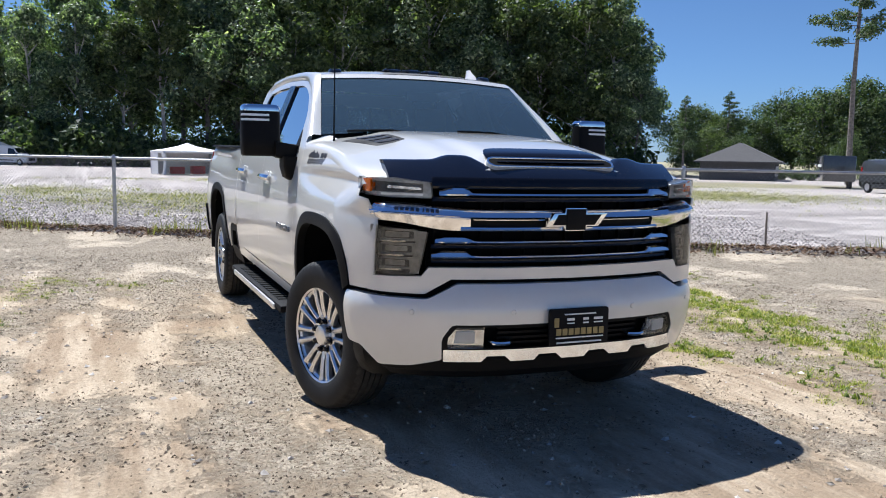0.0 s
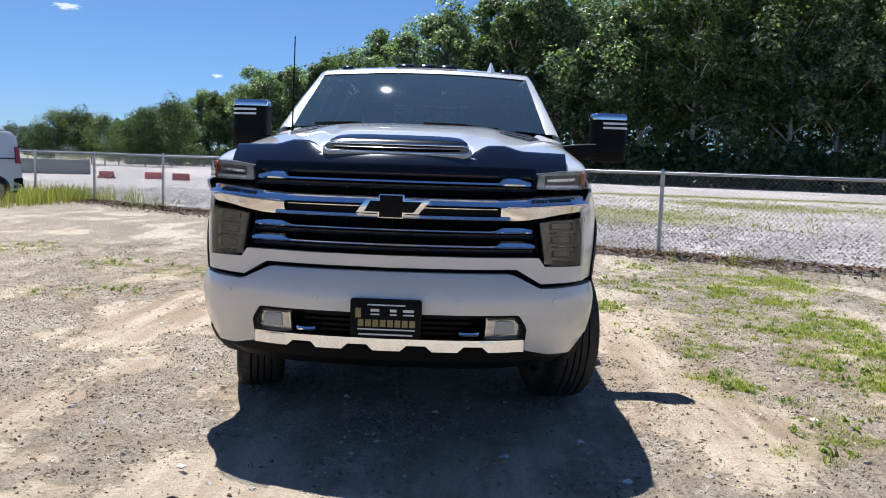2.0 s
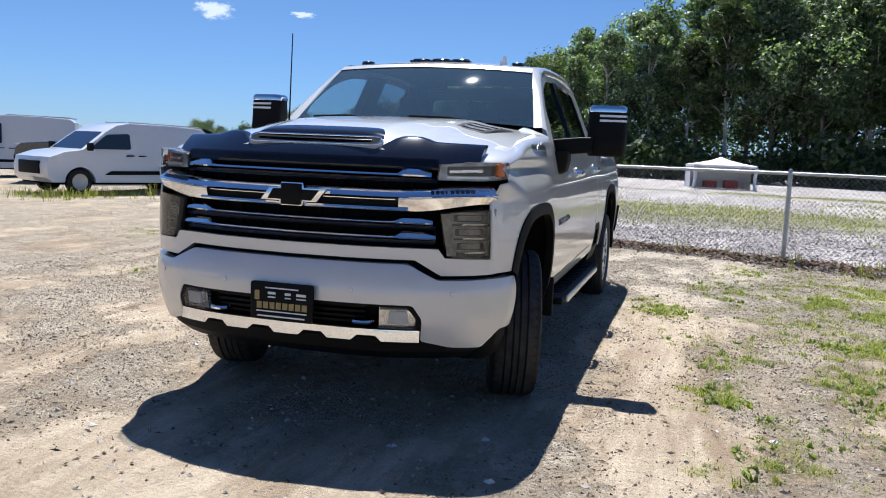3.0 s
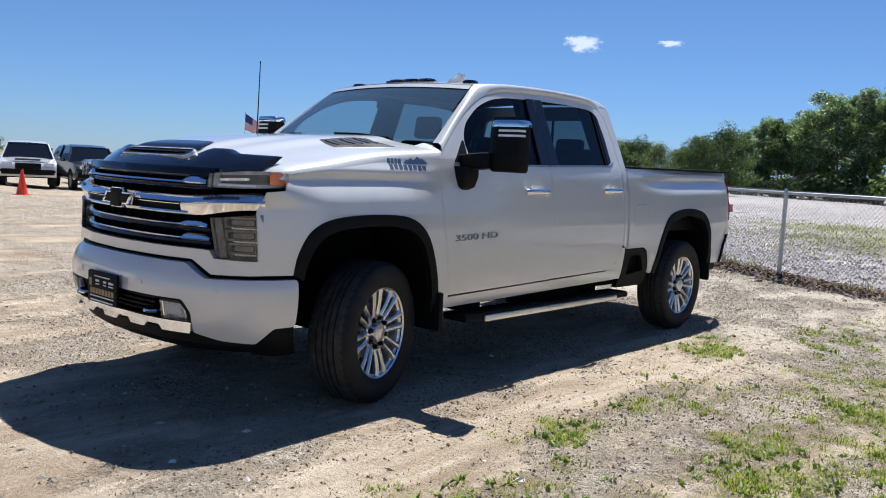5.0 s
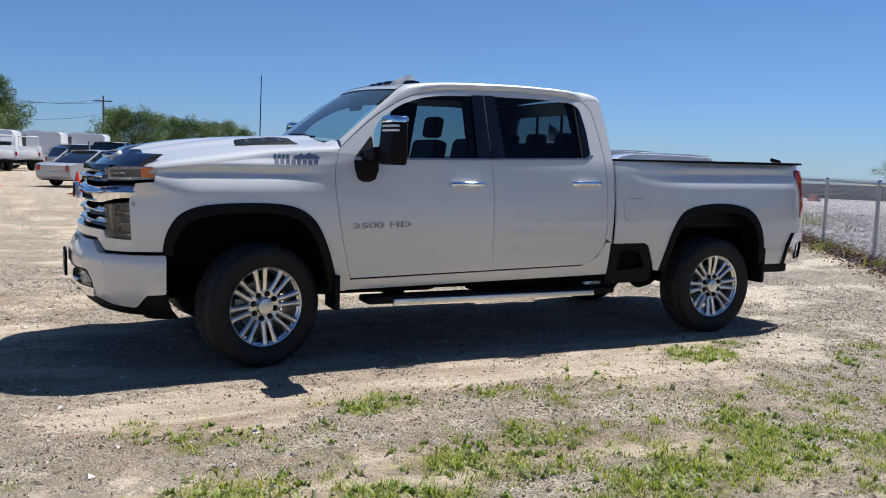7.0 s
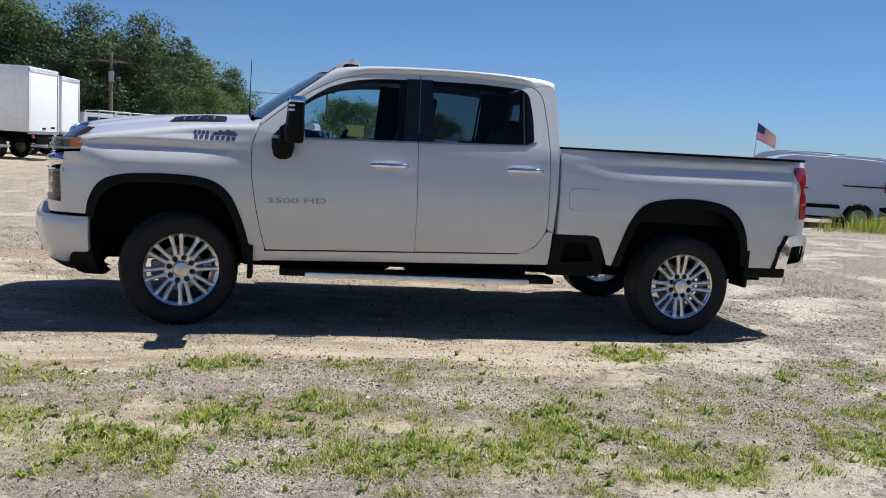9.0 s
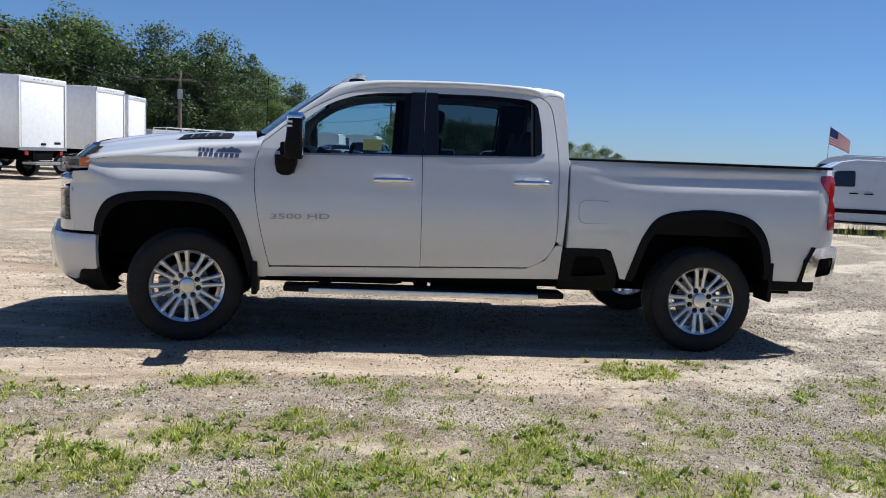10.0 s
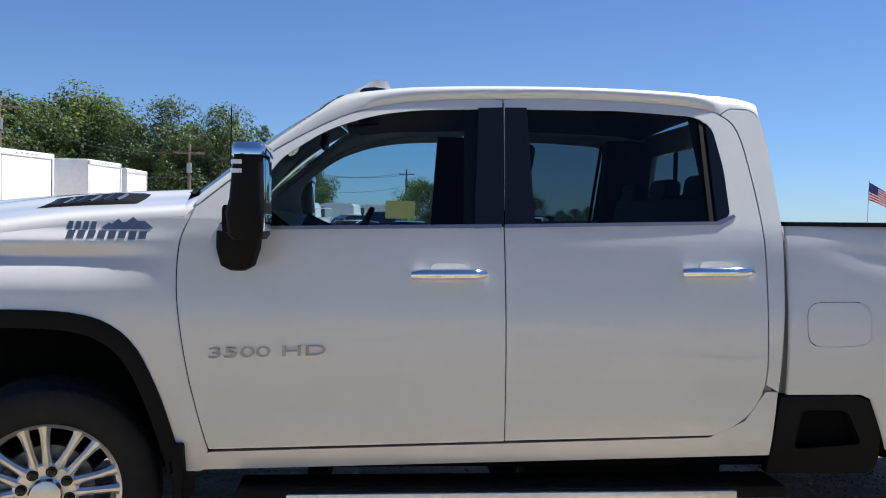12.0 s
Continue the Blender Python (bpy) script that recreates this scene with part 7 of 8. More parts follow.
def saloon(label, paint, kind="car"):
    """A saloon, an estate-like suv or a pickup, nose to -x."""
    name, cat = {"car": ("saloon_car", "car"), "suv": ("suv", "suv"), "pickup": ("parked_pickup", "pickup truck")}[kind]
    v = thing(name, label, cat, group="cars parked across the lot")
    up = {"car": 0.0, "suv": 0.16, "pickup": 0.26}[kind]
    hood = {"car": 0.88, "suv": 1.06, "pickup": 1.22}[kind]
    top = {"car": 1.44, "suv": 1.74, "pickup": 1.90}[kind]
    L = {"car": 2.35, "suv": 2.35, "pickup": 2.85}[kind]
    W = {"car": 0.90, "suv": 0.94, "pickup": 1.0}[kind]
    wx = L - 0.92
    r = {"car": 0.32, "suv": 0.36, "pickup": 0.40}[kind]
    back = {"car": hood + 0.04, "suv": hood + 0.06, "pickup": hood + 0.06}[kind]
    low = [(-L + 0.05, 0.40 + up), (-L - 0.02, 0.55 + up), (-L + 0.02, hood - 0.20), (-L + 0.16, hood - 0.07), (-L * 0.70, hood), (-L * 0.42, hood + 0.04), (L - 0.2, back), (L, back - 0.1), (L, 0.45 + up), (L - 0.12, 0.28 + up)]
    under = [(x, z + up * 0.8) for x, z in arch_cut(wx, r + 0.07)] + [(x, z + up * 0.8) for x, z in arch_cut(-wx, r + 0.07)]
    part("body", slab(low + under + [(-L + 0.12, 0.28 + up)], W), paint, v)
    if kind == "car":
        cab = [(-L * 0.42, hood), (-0.35, top - 0.06), (0.1, top), (0.8, top - 0.03), (1.55, hood + 0.06)]
    elif kind == "suv":
        cab = [(-L * 0.40, hood), (-0.45, top - 0.08), (0.0, top), (1.7, top - 0.03), (2.05, top - 0.2), (2.25, hood)]
    else:
        cab = [(-L * 0.38, hood), (-0.50, top - 0.08), (0.0, top), (0.95, top - 0.02), (1.05, hood)]
    part("glasshouse", slab([(x, z - 0.02) for x, z in cab], W - 0.05, hood, 0.36), M_CARGLASS, v)
    rf = [p for p in cab if p[1] > top - 0.1]
    part("roof", loft([[(x, k * (W - 0.03 - 0.36 * (z - hood)), z + 0.015 + d) for x, z in rf] for k, d in ((-1, -0.02), (-0.9, 0.0), (0, 0.015), (0.9, 0.0), (1, -0.02))]), paint, v)
    for s in (-1, 1):
        for (ax, az), (bx, bz) in ((cab[0], cab[1]), (cab[-2], cab[-1])):
            part("pillar", tube([(ax, s * (W - 0.035), az), (bx, s * (W - 0.03 - 0.36 * (bz - hood)), bz)], 0.032, 6), paint, v)
        mx = (cab[1][0] + cab[-2][0]) / 2
        part("pillar", tube([(mx, s * (W - 0.03), hood), (mx, s * (W - 0.025 - 0.36 * (top - hood)), top - 0.02)], 0.03, 6), paint, v)
        part("headlamp", block((-L - 0.015, s * W * 0.72 - 0.17, hood - 0.22), (-L + 0.12, s * W * 0.72 + 0.14, hood - 0.10), 0.03), M_WHITELENS, v)
        part("tail_lamp", block((L - 0.08, s * W * 0.82 - 0.10, back - 0.30), (L + 0.012, s * W * 0.82 + 0.10, back - 0.08), 0.02), M_RED, v)
        part("mirror", block((cab[0][0] + 0.35, s * (W + 0.08) - 0.09, hood + 0.02), (cab[0][0] + 0.48, s * (W + 0.08) + 0.09, hood + 0.17), 0.03), paint, v)
        part("side_trim", side_patch([(-wx + r + 0.1, 0.34 + up), (-wx + r + 0.1, 0.42 + up), (wx - r - 0.1, 0.42 + up), (wx - r - 0.1, 0.34 + up)], W, 9, 0, s, 0.015), M_BLACK, v)
    part("hood_panel", loft([[(x, y, z - 0.10 * (abs(y) / W) ** 4) for y in [W * 0.88 * k / 4 for k in range(-4, 5)]] for x, z in ((-L + 0.14, hood - 0.05), (-L * 0.70, hood + 0.035), (-L * 0.42, hood + 0.07))]), paint, v)
    part("lower_grille", block((-L - 0.045, -W * 0.6, 0.42 + up), (-L + 0.06, W * 0.6, 0.54 + up), 0.02), M_UNDER, v)
    part("grille", block((-L - 0.02, -W * 0.45, hood - 0.36), (-L + 0.05, W * 0.45, hood - 0.12), 0.02), M_BLACK, v)
    part("front_bumper", block((-L - 0.05, -W * 0.93, 0.36 + up), (-L + 0.15, W * 0.93, 0.56 + up), 0.05), M_BLACK if kind != "car" else paint, v)
    part("rear_bumper", block((L - 0.12, -W * 0.93, 0.40 + up), (L + 0.05, W * 0.93, 0.60 + up), 0.04), M_BLACK if kind != "car" else paint, v)
    if "stripe" in label:
        part("hood_stripe", loft([[(x, y, z) for y in (-0.42, 0, 0.42)] for x, z in ((-L * 0.88, hood + 0.012), (-L * 0.65, hood + 0.035), (-L * 0.42, hood + 0.065))]), M_BLACK, v)
        part("front_skirt", block((-L - 0.03, -W * 0.97, 0.44 + up), (-L + 0.10, W * 0.97, hood - 0.36), 0.04), M_BLACK, v)
    part("floor", block((-L + 0.2, -W * 0.9, 0.24 + up), (L - 0.2, W * 0.9, 0.36 + up)), M_UNDER, v)
    add_wheels(v, (-wx, wx), W, r)
    return v


def box_truck(label, length=5.0, h=3.35):
    """A box lorry seen from behind: rear to -y, middle of the rear at the origin."""
    t = thing("box_truck", label, "truck", group="white box trucks")
    b = part("cargo_box", block((-1.22, 0.0, 1.02), (1.22, length, h), 0.02), M_BOX, t)
    for x in (-1.20, 1.12):
        part("rear_post", block((x, -0.03, 1.0), (x + 0.09, 0.02, h - 0.02), 0.008), M_VANWHITE, t)
    part("header", block((-1.2, -0.03, h - 0.18), (1.2, 0.02, h - 0.02), 0.008), M_VANWHITE, t)
    part("sill", block((-1.2, -0.05, 0.95), (1.2, 0.03, 1.06), 0.01), M_GALV, t)
    door = part("roller_door", block((-1.11, -0.012, 1.06), (1.11, 0.01, h - 0.18), 0.004), M_BOX, t)
    for x in (-1.105, 1.085):
        part("door_channel", block((x, -0.022, 1.06), (x + 0.02, -0.008, h - 0.18)), M_STEEL, door)
    part("print_bar", block((0.55, -0.016, 1.16), (0.90, -0.011, 1.24)), M_BLACK, door)
    part("latch", block((-0.12, -0.04, 1.12), (0.12, -0.01, 1.20), 0.01), M_BLACK, door)
    for k in range(5):
        part("marker_lamp", block((-0.5 + k * 0.22, -0.040, h - 0.10), (-0.45 + k * 0.22, -0.028, h - 0.075), 0.004), M_DARKCHROME, t)
    for x in (-0.95, 0.80):
        part("tail_lamp", block((x, -0.06, 0.80), (x + 0.15, -0.01, 0.92), 0.01), M_RED, t)
    part("tail_lift", block((-1.1, -0.55, 0.50), (1.1, -0.05, 0.58), 0.01), M_GALV, t)
    part("under_bumper", block((-1.05, -0.1, 0.45), (1.05, 0.02, 0.60), 0.02), M_UNDER, t)
    part("chassis", block((-0.5, 0.0, 0.62), (0.5, length + 1.6, 1.0), 0.02), M_UNDER, t)
    part("cab", moved(slab([(0, 0.55), (0.0, 2.35), (0.9, 2.35), (1.45, 1.45), (2.2, 1.25), (2.25, 0.55)], 1.0, 1.4, 0.12), pose(0, length + 0.1, 0, 0, 0, 90)), M_VANWHITE, t)
    for y in (1.3, length + 1.2):
        for s in (-1, 1):
            w = new("wheel", car_wheel["rim"])
            w.parent = t
            w.matrix_basis = pose(s * 0.95, y, 0.42, 0, 0, 90 if s > 0 else -90) @ Matrix.Scale(1.25, 4)
            o = new("tyre", car_wheel["tyre"])
            o.parent = w
    return t


def service_truck(label):
    """A white pickup with a utility body, rear to -y."""
    t = thing("service_truck", label, "truck", group="white service trucks")
    part("utility_body", block((-1.0, 0.0, 0.75), (1.0, 2.6, 1.50), 0.04), M_VANWHITE, t)
    part("tailgate", block((-0.72, -0.04, 0.80), (0.72, 0.02, 1.30), 0.02), M_BOX, t)
    for s in (-1, 1):
        part("side_cabinet", block((min(s * 0.72, s * 1.02), -0.02, 0.72), (max(s * 0.72, s * 1.02), 2.62, 1.58), 0.03), M_BOX, t)
        part("tail_lamp", block((s * 0.87 - 0.06, -0.04, 0.95), (s * 0.87 + 0.06, -0.01, 1.20), 0.01), M_RED, t)
    part("rack", joined(*[tube([(x, y, 1.5), (x, y, 2.20)], 0.03, 6) for x in (-0.85, 0.85) for y in (0.1, 2.4)], tube([(-0.85, 0.1, 2.20), (0.85, 0.1, 2.20)], 0.03, 6), tube([(-0.85, 0.1, 2.20), (-0.85, 2.4, 2.20)], 0.03, 6), tube([(0.85, 0.1, 2.20), (0.85, 2.4, 2.20)], 0.03, 6)), M_VANWHITE, t)
    part("cab", moved(slab([(0, 0.55), (0.0, 2.10), (1.2, 2.12), (1.75, 1.42), (3.0, 1.25), (3.05, 0.55)], 0.98, 1.3, 0.2), pose(0, 2.7, 0, 0, 0, 90)), M_VANWHITE, t)
    part("rear_window", block((-0.62, 2.66, 1.45), (0.62, 2.71, 1.85), 0.02), M_CARGLASS, t)
    part("bumper", block((-1.0, -0.15, 0.52), (1.0, 0.0, 0.72), 0.03), M_UNDER, t)
    for y in (0.9, 4.9):
        for s in (-1, 1):
            w = new("wheel", car_wheel["rim"])
            w.parent = t
            w.matrix_basis = pose(s * 0.86, y, 0.40, 0, 0, 90 if s > 0 else -90) @ Matrix.Scale(1.2, 4)
            o = new("tyre", car_wheel["tyre"])
            o.parent = w
    return t


def put(ob, x, y, turn):
    ob.matrix_basis = pose(x, y, gz(x, y), 0, 0, turn)
    return ob


put(cargo_van("white compact panel van parked on the grassy edge"), 14.22, 12.90, -23)
put(cargo_van("white high-roofed panel van behind the compact van", 0.30), 19.5, 21.5, -58)
put(saloon("black pickup truck parked beside the white van", M_NAVY, "pickup"), 18.0, 15.9, -57)
row = [("silver saloon car parked across the row's end", M_HUBPAINT, "car", 0.9, 30.2, 222), ("black saloon car with silver lamps", M_NAVY, "car", 5.4, 30.8, 79), ("black saloon car beside the silver car", M_NAVY, "car", 3.1, 33.0, 84),
       ("black pickup truck behind the saloon cars", M_NAVY, "pickup", 2.2, 39.5, 250), ("dark grey suv with a roof box", M_SLATE, "suv", 6.0, 37.4, 79), ("white suv with a black grille and hood stripe", M_VANWHITE, "suv", 10.3, 29.0, 68),
       ("white suv with a black grille and hood stripe", M_VANWHITE, "suv", 7.8, 29.9, 70), ("black pickup truck behind the white suvs", M_NAVY, "pickup", 9.8, 36.6, 70), ("black suv at the row's near end", M_NAVY, "suv", 12.3, 28.3, 78),
       ("white pickup truck in the far row", M_VANWHITE, "pickup", 25.0, 50.0, 68), ("dark grey saloon car in the far row", M_SLATE, "car", 33.0, 60.5, 66), ("black suv in the far row", M_NAVY, "suv", 16.6, 36.4, 76), ("dark grey pickup truck in the far row", M_SLATE, "pickup", 40.0, 67.5, 66),
       ("silver suv parked near the white vans", M_HUBPAINT, "suv", 1.5, 41.5, 205)]
for lab, paint, kind, x, y, turn in row:
    put(saloon(lab, paint, kind), x, y, turn)
bt = box_truck("white box truck with a closed roller door")
put(bt, -9.07, 22.0, 73)
for x, y, turn in ((-8.04, 26.1, 80), (-8.32, 31.2, 86), (-10.2, 18.5, 72), (-11.2, 14.9, 71)):
    copy_thing(bt, pose(x, y, gz(x, y), 0, 0, turn))
stk = service_truck("white utility service truck parked in a row")
put(stk, -8.5, 42.0, 30)
for k in range(1, 6):
    x, y = -8.5 + 1.3 * k, 42.0 + 2.2 * k
    copy_thing(stk, pose(x, y, gz(x, y), 0, 0, 30))
for x, y in ((-4.6, 59.3), (-1.6, 60.5), (1.4, 62.0)):
    put(cargo_van("white high-roofed cargo van parked in a row", 0.85), x, y, -20)

# dark van and trailer across the stone field, white truck by the shed
put(cargo_van("dark panel van parked on the field"), 0, 0, 0)
dv = [o for o in scene.objects if o.name.startswith("cargo_van") and o.get("label", "").startswith("dark")][0]
for o in dv.children:
    if o.name.startswith("body"):
        o.data = o.data.copy()
        o.data.materials[0] = M_SLATE
put(dv, 27.9, -38.2, -15)
t2 = thing("enclosed_trailer", "dark enclosed trailer near the far trees", "trailer", (38.5, -45.0, gz(38.5, -45.0)), -42)
part("box", block((-2.6, -1.0, 0.5), (2.6, 1.0, 2.2), 0.06), M_SLATE, t2)
for y in (-1.01, 1.01):
    part("print_bar", block((-1.6, y - 0.01, 1.45), (1.2, y + 0.01, 1.62)), M_PRINT, t2)
for x in (-0.4, 0.5):
    part("wheel", moved(lathe([(0.0, -0.1), (0.34, -0.1), (0.36, 0.0), (0.34, 0.1), (0.0, 0.1)], 16), Matrix.Translation((x, -0.95, 0.36))), M_RUBBER, t2)
wt2 = put(cargo_van("white cargo truck parked beside the grey shed", 0.25), 97.0, 11.0, 60)

# ---- shelters, house ----
M_CANVAS = plain("white_canvas", (0.75, 0.75, 0.74), 0.8, var=0.06, scale=3)
M_SHED = plain("grey_corrugated", (0.42, 0.44, 0.46), 0.6, var=0.1, scale=3)
M_SHINGLE = plain("dark_shingles", (0.075, 0.072, 0.072), 0.9, var=0.35, scale=9, bmp=0.6)


def canopy(x, y, turn):
    t = thing("party_tent", "white peaked canvas tent with open front", "tent", (x, y, gz(x, y)), turn)
    w = 2.05
    ring = lambda k, z: [(k * w, -k * w, z), (k * w, k * w, z), (-k * w, k * w, z), (-k * w, -k * w, z)]
    part("roof", loft([ring(1.02, 1.52), ring(1.03, 1.66), ring(0.6, 1.83), ring(0.25, 2.02), ring(0.01, 2.24)], True), M_CANVAS, t, sharp=20)
    for a in (-1, 1):
        for b in (-1, 1):
            part("leg", tube([(a * w, b * w, 0), (a * w, b * w, 1.6)], 0.03, 6), M_CANVAS, t)
    part("back_wall", block((w - 0.02, -w, 0.02), (w + 0.01, w, 1.55)), M_CANVAS, t)
    for b in (-1, 1):
        part("side_curtain", loft([[(x_, b * (w + 0.05 * math.sin(i * 1.7)), z) for i, x_ in enumerate([-w * 0.15 + w * 1.15 * j / 8 for j in range(9)])] for z in (0.02, 0.8, 1.55)]), M_CANVAS, t)
        part("tied_curtain", tube([(-w, b * w, 1.5), (-w, b * (w - 0.12), 0.8), (-w, b * (w - 0.02), 0.05)], [0.16, 0.08, 0.14], 8), M_CANVAS, t)
    red = plain("red_cloth", (0.35, 0.03, 0.03), 0.8)
    part("red_bin", block((0.0, -1.3, 0.05), (0.9, -0.4, 0.62), 0.05), red, t)
    part("red_bin", block((0.2, 0.1, 0.05), (1.0, 1.0, 0.55), 0.05), red, t)


canopy(57.0, -3.6, 8)
sh = thing("storage_shed", "grey gabled storage shed near the wood", "shed", (100.0, 14.6, gz(100.0, 14.6)), 8)
gable = [(-3.3, 0.0), (-3.3, 2.0), (0.0, 3.3), (3.3, 2.0), (3.3, 0.0)]
part("wall", prism(gable, -3.0, 3.0, "x"), M_SHED, sh)
for s in (-1, 1):
    part("roof_panel", loft([[(x, s * 3.6, 1.90), (x, 0, 3.42), (x, 0, 3.36), (x, s * 3.6, 1.84)] for x in (-3.2, 3.2)], True, True), M_SHED, sh)
part("door", block((-3.04, -1.0, 0.0), (-2.99, 1.0, 1.8)), M_UNDER, sh)


def house(x, y, turn):
    h = thing("house", "low house with a dark shingled hip roof among trees", "house", (x, y, gz(x, y) - 0.4), turn)
    part("wall", block((-5.6, -3.6, 0), (5.6, 3.6, 2.3)), plain("grey_siding", (0.06, 0.06, 0.06), 0.8, var=0.2), h)
    part("roof", loft([[(-6.2, -4.2, 2.2), (6.2, -4.2, 2.2), (6.2, 4.2, 2.2), (-6.2, 4.2, 2.2)], [(-6.2, -4.2, 2.35), (6.2, -4.2, 2.35), (6.2, 4.2, 2.35), (-6.2, 4.2, 2.35)], [(-2.8, -0.05, 4.3), (5.0, -0.05, 4.3), (5.0, 0.05, 4.3), (-2.8, 0.05, 4.3)]], True, True), M_SHINGLE, h, sharp=10)
    for k in (-3.2, 0.2, 3.0):
        w = part("window", block((k, -3.66, 0.9), (k + 1.0, -3.58, 1.9), 0.02), M_BOX, h)
        part("pane", block((k + 0.08, -3.68, 0.98), (k + 0.92, -3.655, 1.82)), M_CARGLASS, w)


house(66.0, -61.5, -46)

# ---- cones, barriers, light tower, poles, wires, flag ----
M_CONE = plain("orange_cone", (0.75, 0.06, 0.02), 0.5, var=0.1)


def cone(x, y):
    c = thing("traffic_cone", "plain bright orange traffic cone standing on dirt", "cone", (x, y, gz(x, y)), 20, group="traffic cones")
    part("cone", lathe([(0.0, 0.74), (0.028, 0.735), (0.035, 0.70), (0.155, 0.05), (0.16, 0.03)], 24, "z"), M_CONE, c)
    part("base", block((-0.20, -0.20, 0.0), (0.20, 0.20, 0.035), 0.012), M_CONE, c)
    return c


c0 = cone(7.4, 16.4)
for x, y in ((6.7, 20.6), (4.5, 22.7), (1.9, 22.6), (-0.2, 23.0), (-2.8, 28.2)):
    copy_thing(c0, pose(x, y, gz(x, y), 0, 0, 40))
M_BARRIER = plain("red_plastic", (0.55, 0.06, 0.05), 0.5, var=0.15)


def barrier(x, y, turn):
    b = thing("road_barrier", "low red plastic road barrier on the stone field", "barrier", (x, y, gz(x, y)), turn, group="red road barriers")
    part("body", loft([[(-0.42, k * w, z), (0.42, k * w, z)] for k, w, z in ((-1, 0.20, 0), (-1, 0.18, 0.08), (-1, 0.08, 0.18), (-1, 0.06, 0.36), (1, 0.06, 0.36), (1, 0.08, 0.18), (1, 0.18, 0.08), (1, 0.20, 0))]), M_BARRIER, b)
    return b


b0 = barrier(36.1, 11.9, 100)
for x, y, tn in ((38.2, 15.1, 100), (39.0, 16.9, 115), (36.7, 18.4, 70), (26.2, 19.4, 130), (34.2, 23.3, 60)):
    copy_thing(b0, pose(x, y, gz(x, y), 0, 0, tn))

lt = thing("light_tower", "mobile floodlight tower with dark lamp heads", "light tower", (23.6, 16.3, gz(23.6, 16.3)), 30)
part("mast", block((-0.09, -0.10, 0.5), (0.09, 0.10, 1.45), 0.02), M_BOX, lt)
part("engine_box", block((-0.5, -0.35, 0.25), (0.5, 0.35, 0.75), 0.05), M_BOX, lt)
part("cross_bar", tube([(0, -0.16, 1.42), (0, 0.02, 1.62), (0, 0.08, 1.76)], 0.035, 8), M_BLACK, lt)
for y, z, w, tip in ((-0.03, 1.775, 0.19, 16), (-0.13, 1.66, 0.10, -8), (-0.17, 1.45, 0.07, 20), (0.13, 1.40, 0.075, -15)):
    part("floodlight", moved(block((-0.07, -w, -0.055), (0.07, w, 0.055), 0.02), pose(0, y, z, tip, 12, 15)), M_BLACK, lt)
for y in (-0.4, 0.4):
    part("wheel", moved(lathe([(0.0, -0.08), (0.24, -0.08), (0.26, 0.0), (0.24, 0.08), (0.0, 0.08)], 16), Matrix.Translation((0, y, 0.26))), M_RUBBER, lt)
M_POLE = plain("weathered_pole", (0.16, 0.13, 0.10), 0.95, var=0.3)
poles = [(-58.0, 40.0, 9.0), (-21.6, 49.7, 8.7), (-11.7, 57.4, 6.7), (6.5, 112.0, 8.6)]
for x, y, h in poles:
    p_ = thing("utility_pole", "weathered wooden utility pole with a crossarm", "utility pole", (x, y, gz(x, y)), math.degrees(math.atan2(y, x)), group="utility poles")
    part("shaft", tube([(0, 0, -0.5), (0, 0, h)], [0.16, 0.10], 8), M_POLE, p_)
    part("crossarm", block((-0.06, -1.1, h - 0.75), (0.06, 1.1, h - 0.60), 0.01), M_POLE, p_)
    part("transformer", lathe([(0.0, h - 2.1), (0.2, h - 2.1), (0.2, h - 1.4), (0.0, h - 1.35)], 10, "z"), M_GALV, p_)
for (ax, ay, ah), (bx, by, bh) in zip(poles, poles[1:]):
    for k, dz in ((-1.0, -0.6), (1.0, -0.6), (0, -2.3)):
        u = Vector((ay - by, bx - ax, 0)).normalized() * k
        ln = []
        for i in range(13):
            f = i / 12
            ln.append((ax + (bx - ax) * f + u.x, ay + (by - ay) * f + u.y, (ah + dz) * (1 - f) + (bh + dz) * f - 1.1 * 4 * f * (1 - f)))
        tagged(part("power_line", tube(ln, 0.018, 4), M_BLACK), "black overhead power line between poles", "wire", group="power lines")

fl = thing("flag", "small striped flag on a thin pole", "flag", (37.6, 53.5, gz(37.6, 53.5)), -35)
part("pole", tube([(0, 0, 0), (0.05, 0, 5.95)], [0.03, 0.02], 6), M_GALV, fl)
M_FLAGR, M_FLAGW, M_FLAGB = plain("flag_red", (0.45, 0.03, 0.05), 0.8), plain("flag_white", (0.75, 0.75, 0.75), 0.8), plain("flag_blue", (0.03, 0.05, 0.18), 0.8)


def cloth(u, v):
    """Cloth hanging in a light wind; u along, v down."""
    return (0.06 + u * 1.45, 0.22 * math.sin(u * 6.5 + v * 2) * u, 5.8 - v * 1.3 * (1 - 0.25 * u) - 1.0 * u ** 1.1)


for k in range(13):
    v0, v1 = k / 13, (k + 1) / 13
    u0 = 0.40 if k < 7 else 0.0
    part("stripe", loft([[cloth(u0 + (1 - u0) * i / 10, v) for i in range(11)] for v in (v0, v1)]), M_FLAGR if k % 2 == 0 else M_FLAGW, fl)
part("canton", loft([[cloth(0.40 * i / 5, v) for i in range(6)] for v in (0, 0.25, 7 / 13)]), M_FLAGB, fl)
bern = thing("concrete_wall", "long low grey concrete wall across the lot", "wall", (42.0, 24.5, gz(42.0, 24.5)), 118)
part("wall", block((-2.5, -0.2, 0), (16, 0.2, 0.85), 0.05), plain("grey_concrete", (0.17, 0.175, 0.18), 0.9, var=0.2, scale=2), bern)

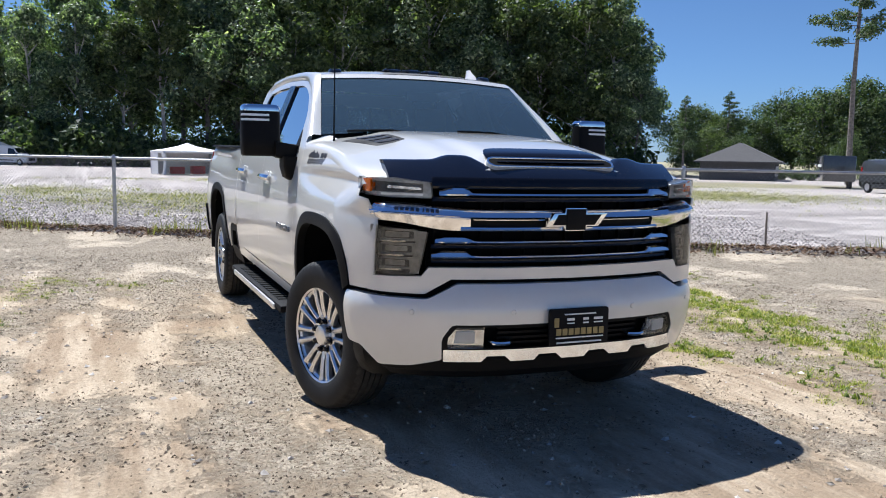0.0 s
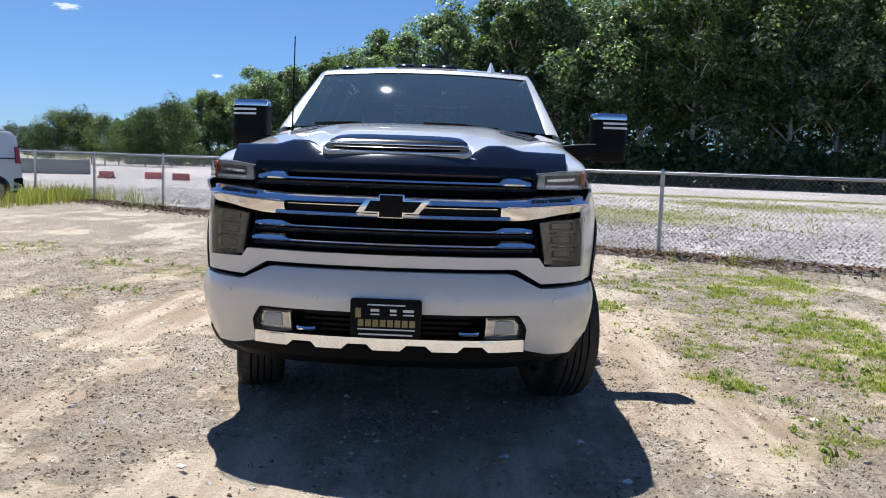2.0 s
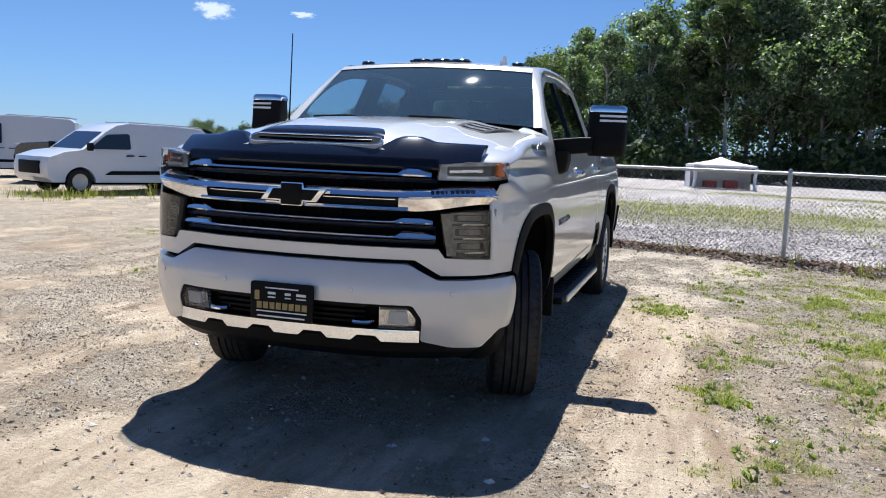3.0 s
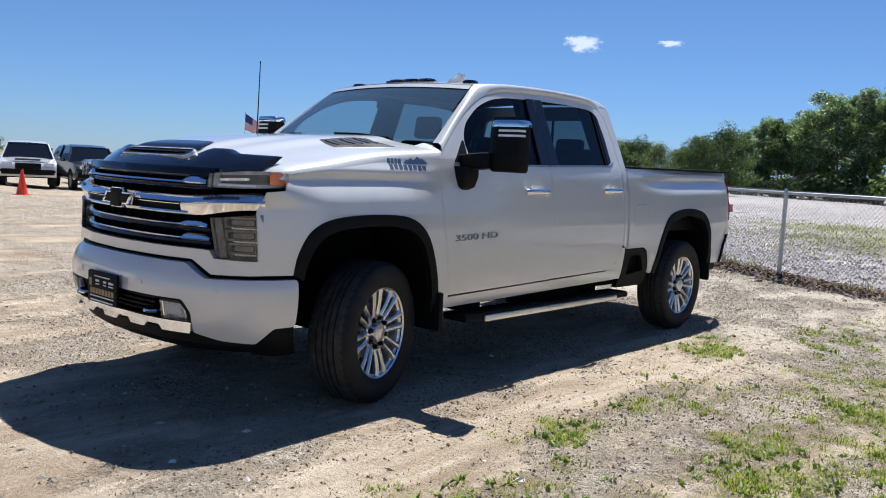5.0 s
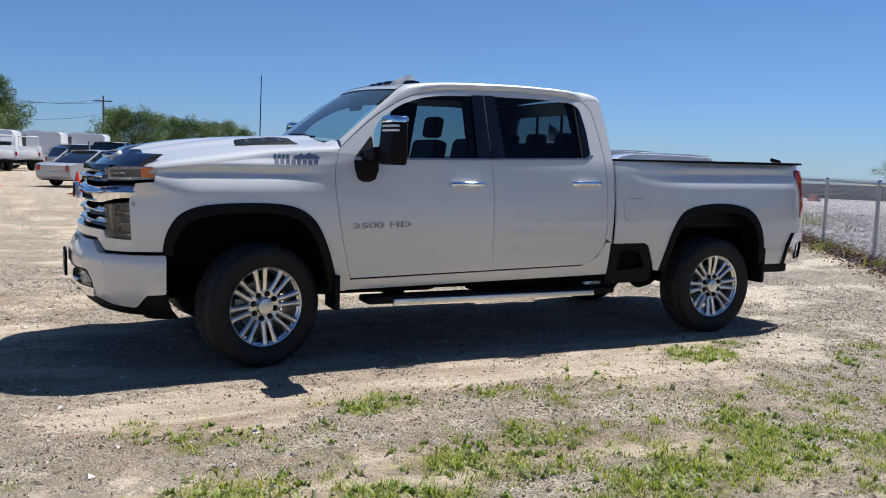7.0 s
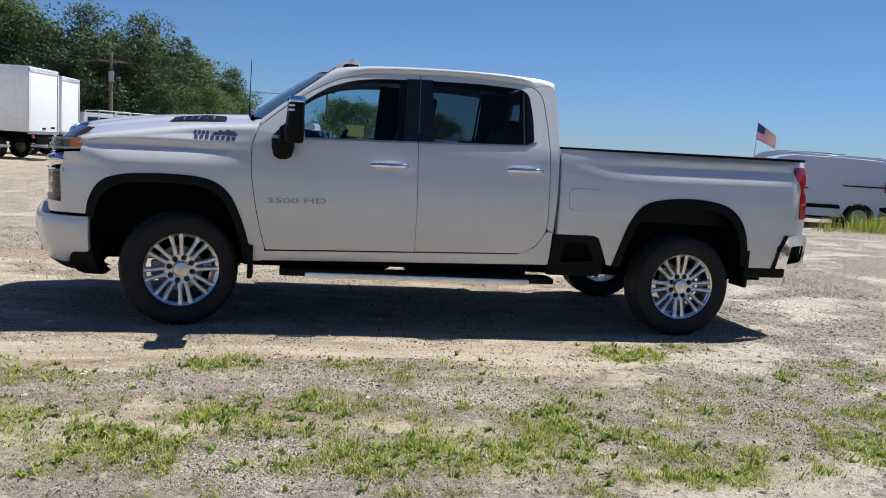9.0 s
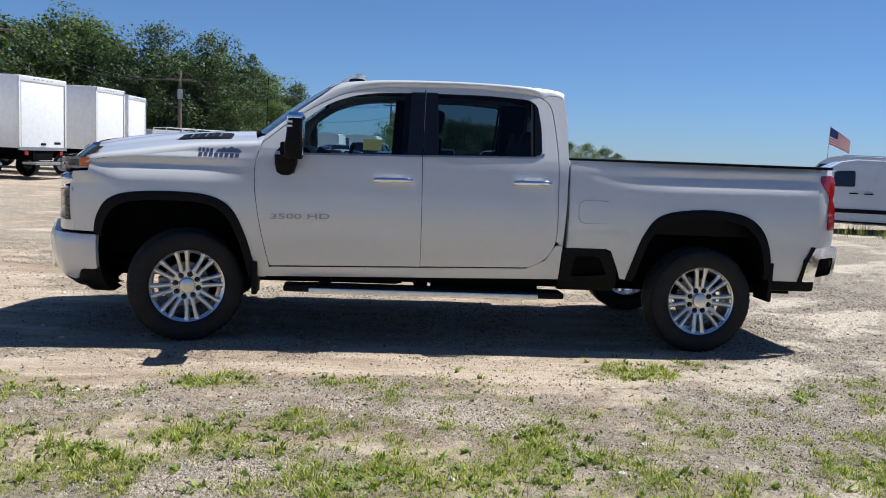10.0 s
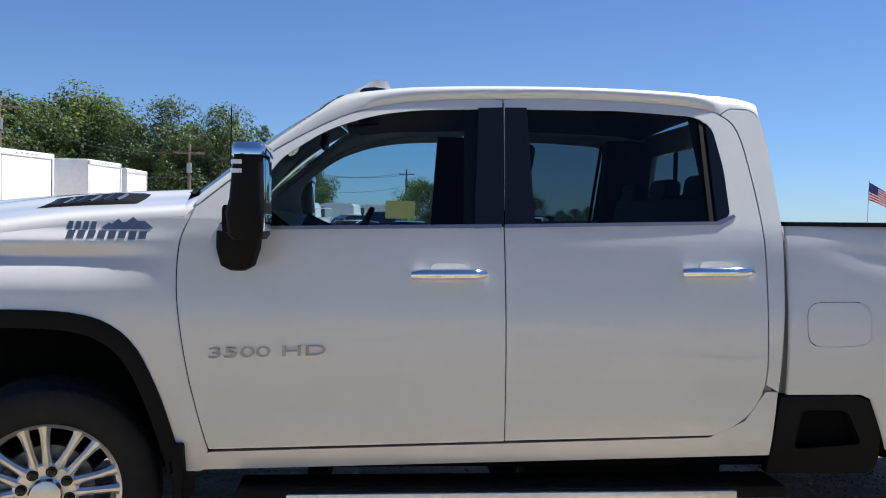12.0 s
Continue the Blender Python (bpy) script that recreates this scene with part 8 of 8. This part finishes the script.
# ---- small clouds, far behind everything ----
M_CLOUD, cnt, cb_ = nodes_of("cloud_glow")
cnt.nodes.remove(cb_)
ctex = cnt.nodes.new("ShaderNodeTexCoord")
cmap = cnt.nodes.new("ShaderNodeVectorMath")
cmap.operation = 'LENGTH'
cnt.links.new(ctex.outputs["Object"], cmap.inputs[0])
cno = tex(cnt, "ShaderNodeTexNoise", 2.6, 8, 0.62)
csum = cnt.nodes.new("ShaderNodeMath")
csum.operation = 'MULTIPLY_ADD'
cnt.links.new(cno.outputs[0], csum.inputs[0])
csum.inputs[1].default_value = -1.35
cnt.links.new(cmap.outputs["Value"], csum.inputs[2])
cmr = cnt.nodes.new("ShaderNodeMapRange")
cmr.interpolation_type = 'SMOOTHSTEP'
cnt.links.new(csum.outputs[0], cmr.inputs[0])
cmr.inputs[1].default_value, cmr.inputs[2].default_value, cmr.inputs[3].default_value, cmr.inputs[4].default_value = -0.40, 0.05, 0.9, 0.0
# the cards glow by themselves; emission replaces sunlight on the cloud
cem = cnt.nodes.new("ShaderNodeEmission")
cem.inputs[0].default_value, cem.inputs[1].default_value = (0.92, 0.96, 1.0, 1), 0.62
ctr = cnt.nodes.new("ShaderNodeBsdfTransparent")
cmx = cnt.nodes.new("ShaderNodeMixShader")
cnt.links.new(cmr.outputs[0], cmx.inputs[0])
cnt.links.new(ctr.outputs[0], cmx.inputs[1])
cnt.links.new(cem.outputs[0], cmx.inputs[2])
cnt.links.new(cmx.outputs[0], cnt.nodes["Material Output"].inputs[0])


def cloud(az, el, wide_, high):
    d = 1600
    me = bpy.data.meshes.new("cloud")
    me.from_pydata([(0, -1, -1), (0, 1, -1), (0, 1, 1), (0, -1, 1)], [], [(0, 1, 2, 3)])
    me.materials.append(M_CLOUD)
    ob = tagged(new("cloud", me), "small soft white cumulus cloud in clear sky", "cloud", group="small clouds", kind="structure")
    ob.matrix_basis = pose(d * math.cos(radians(az)), d * math.sin(radians(az)), d * math.tan(radians(el)), 0, 0, az) @ Matrix.Diagonal((1, wide_, high, 1))


cloud(32.2, 8.8, 52, 27)
cloud(26.5, 8.9, 34, 10)
cloud(17.5, 5.3, 16, 6)
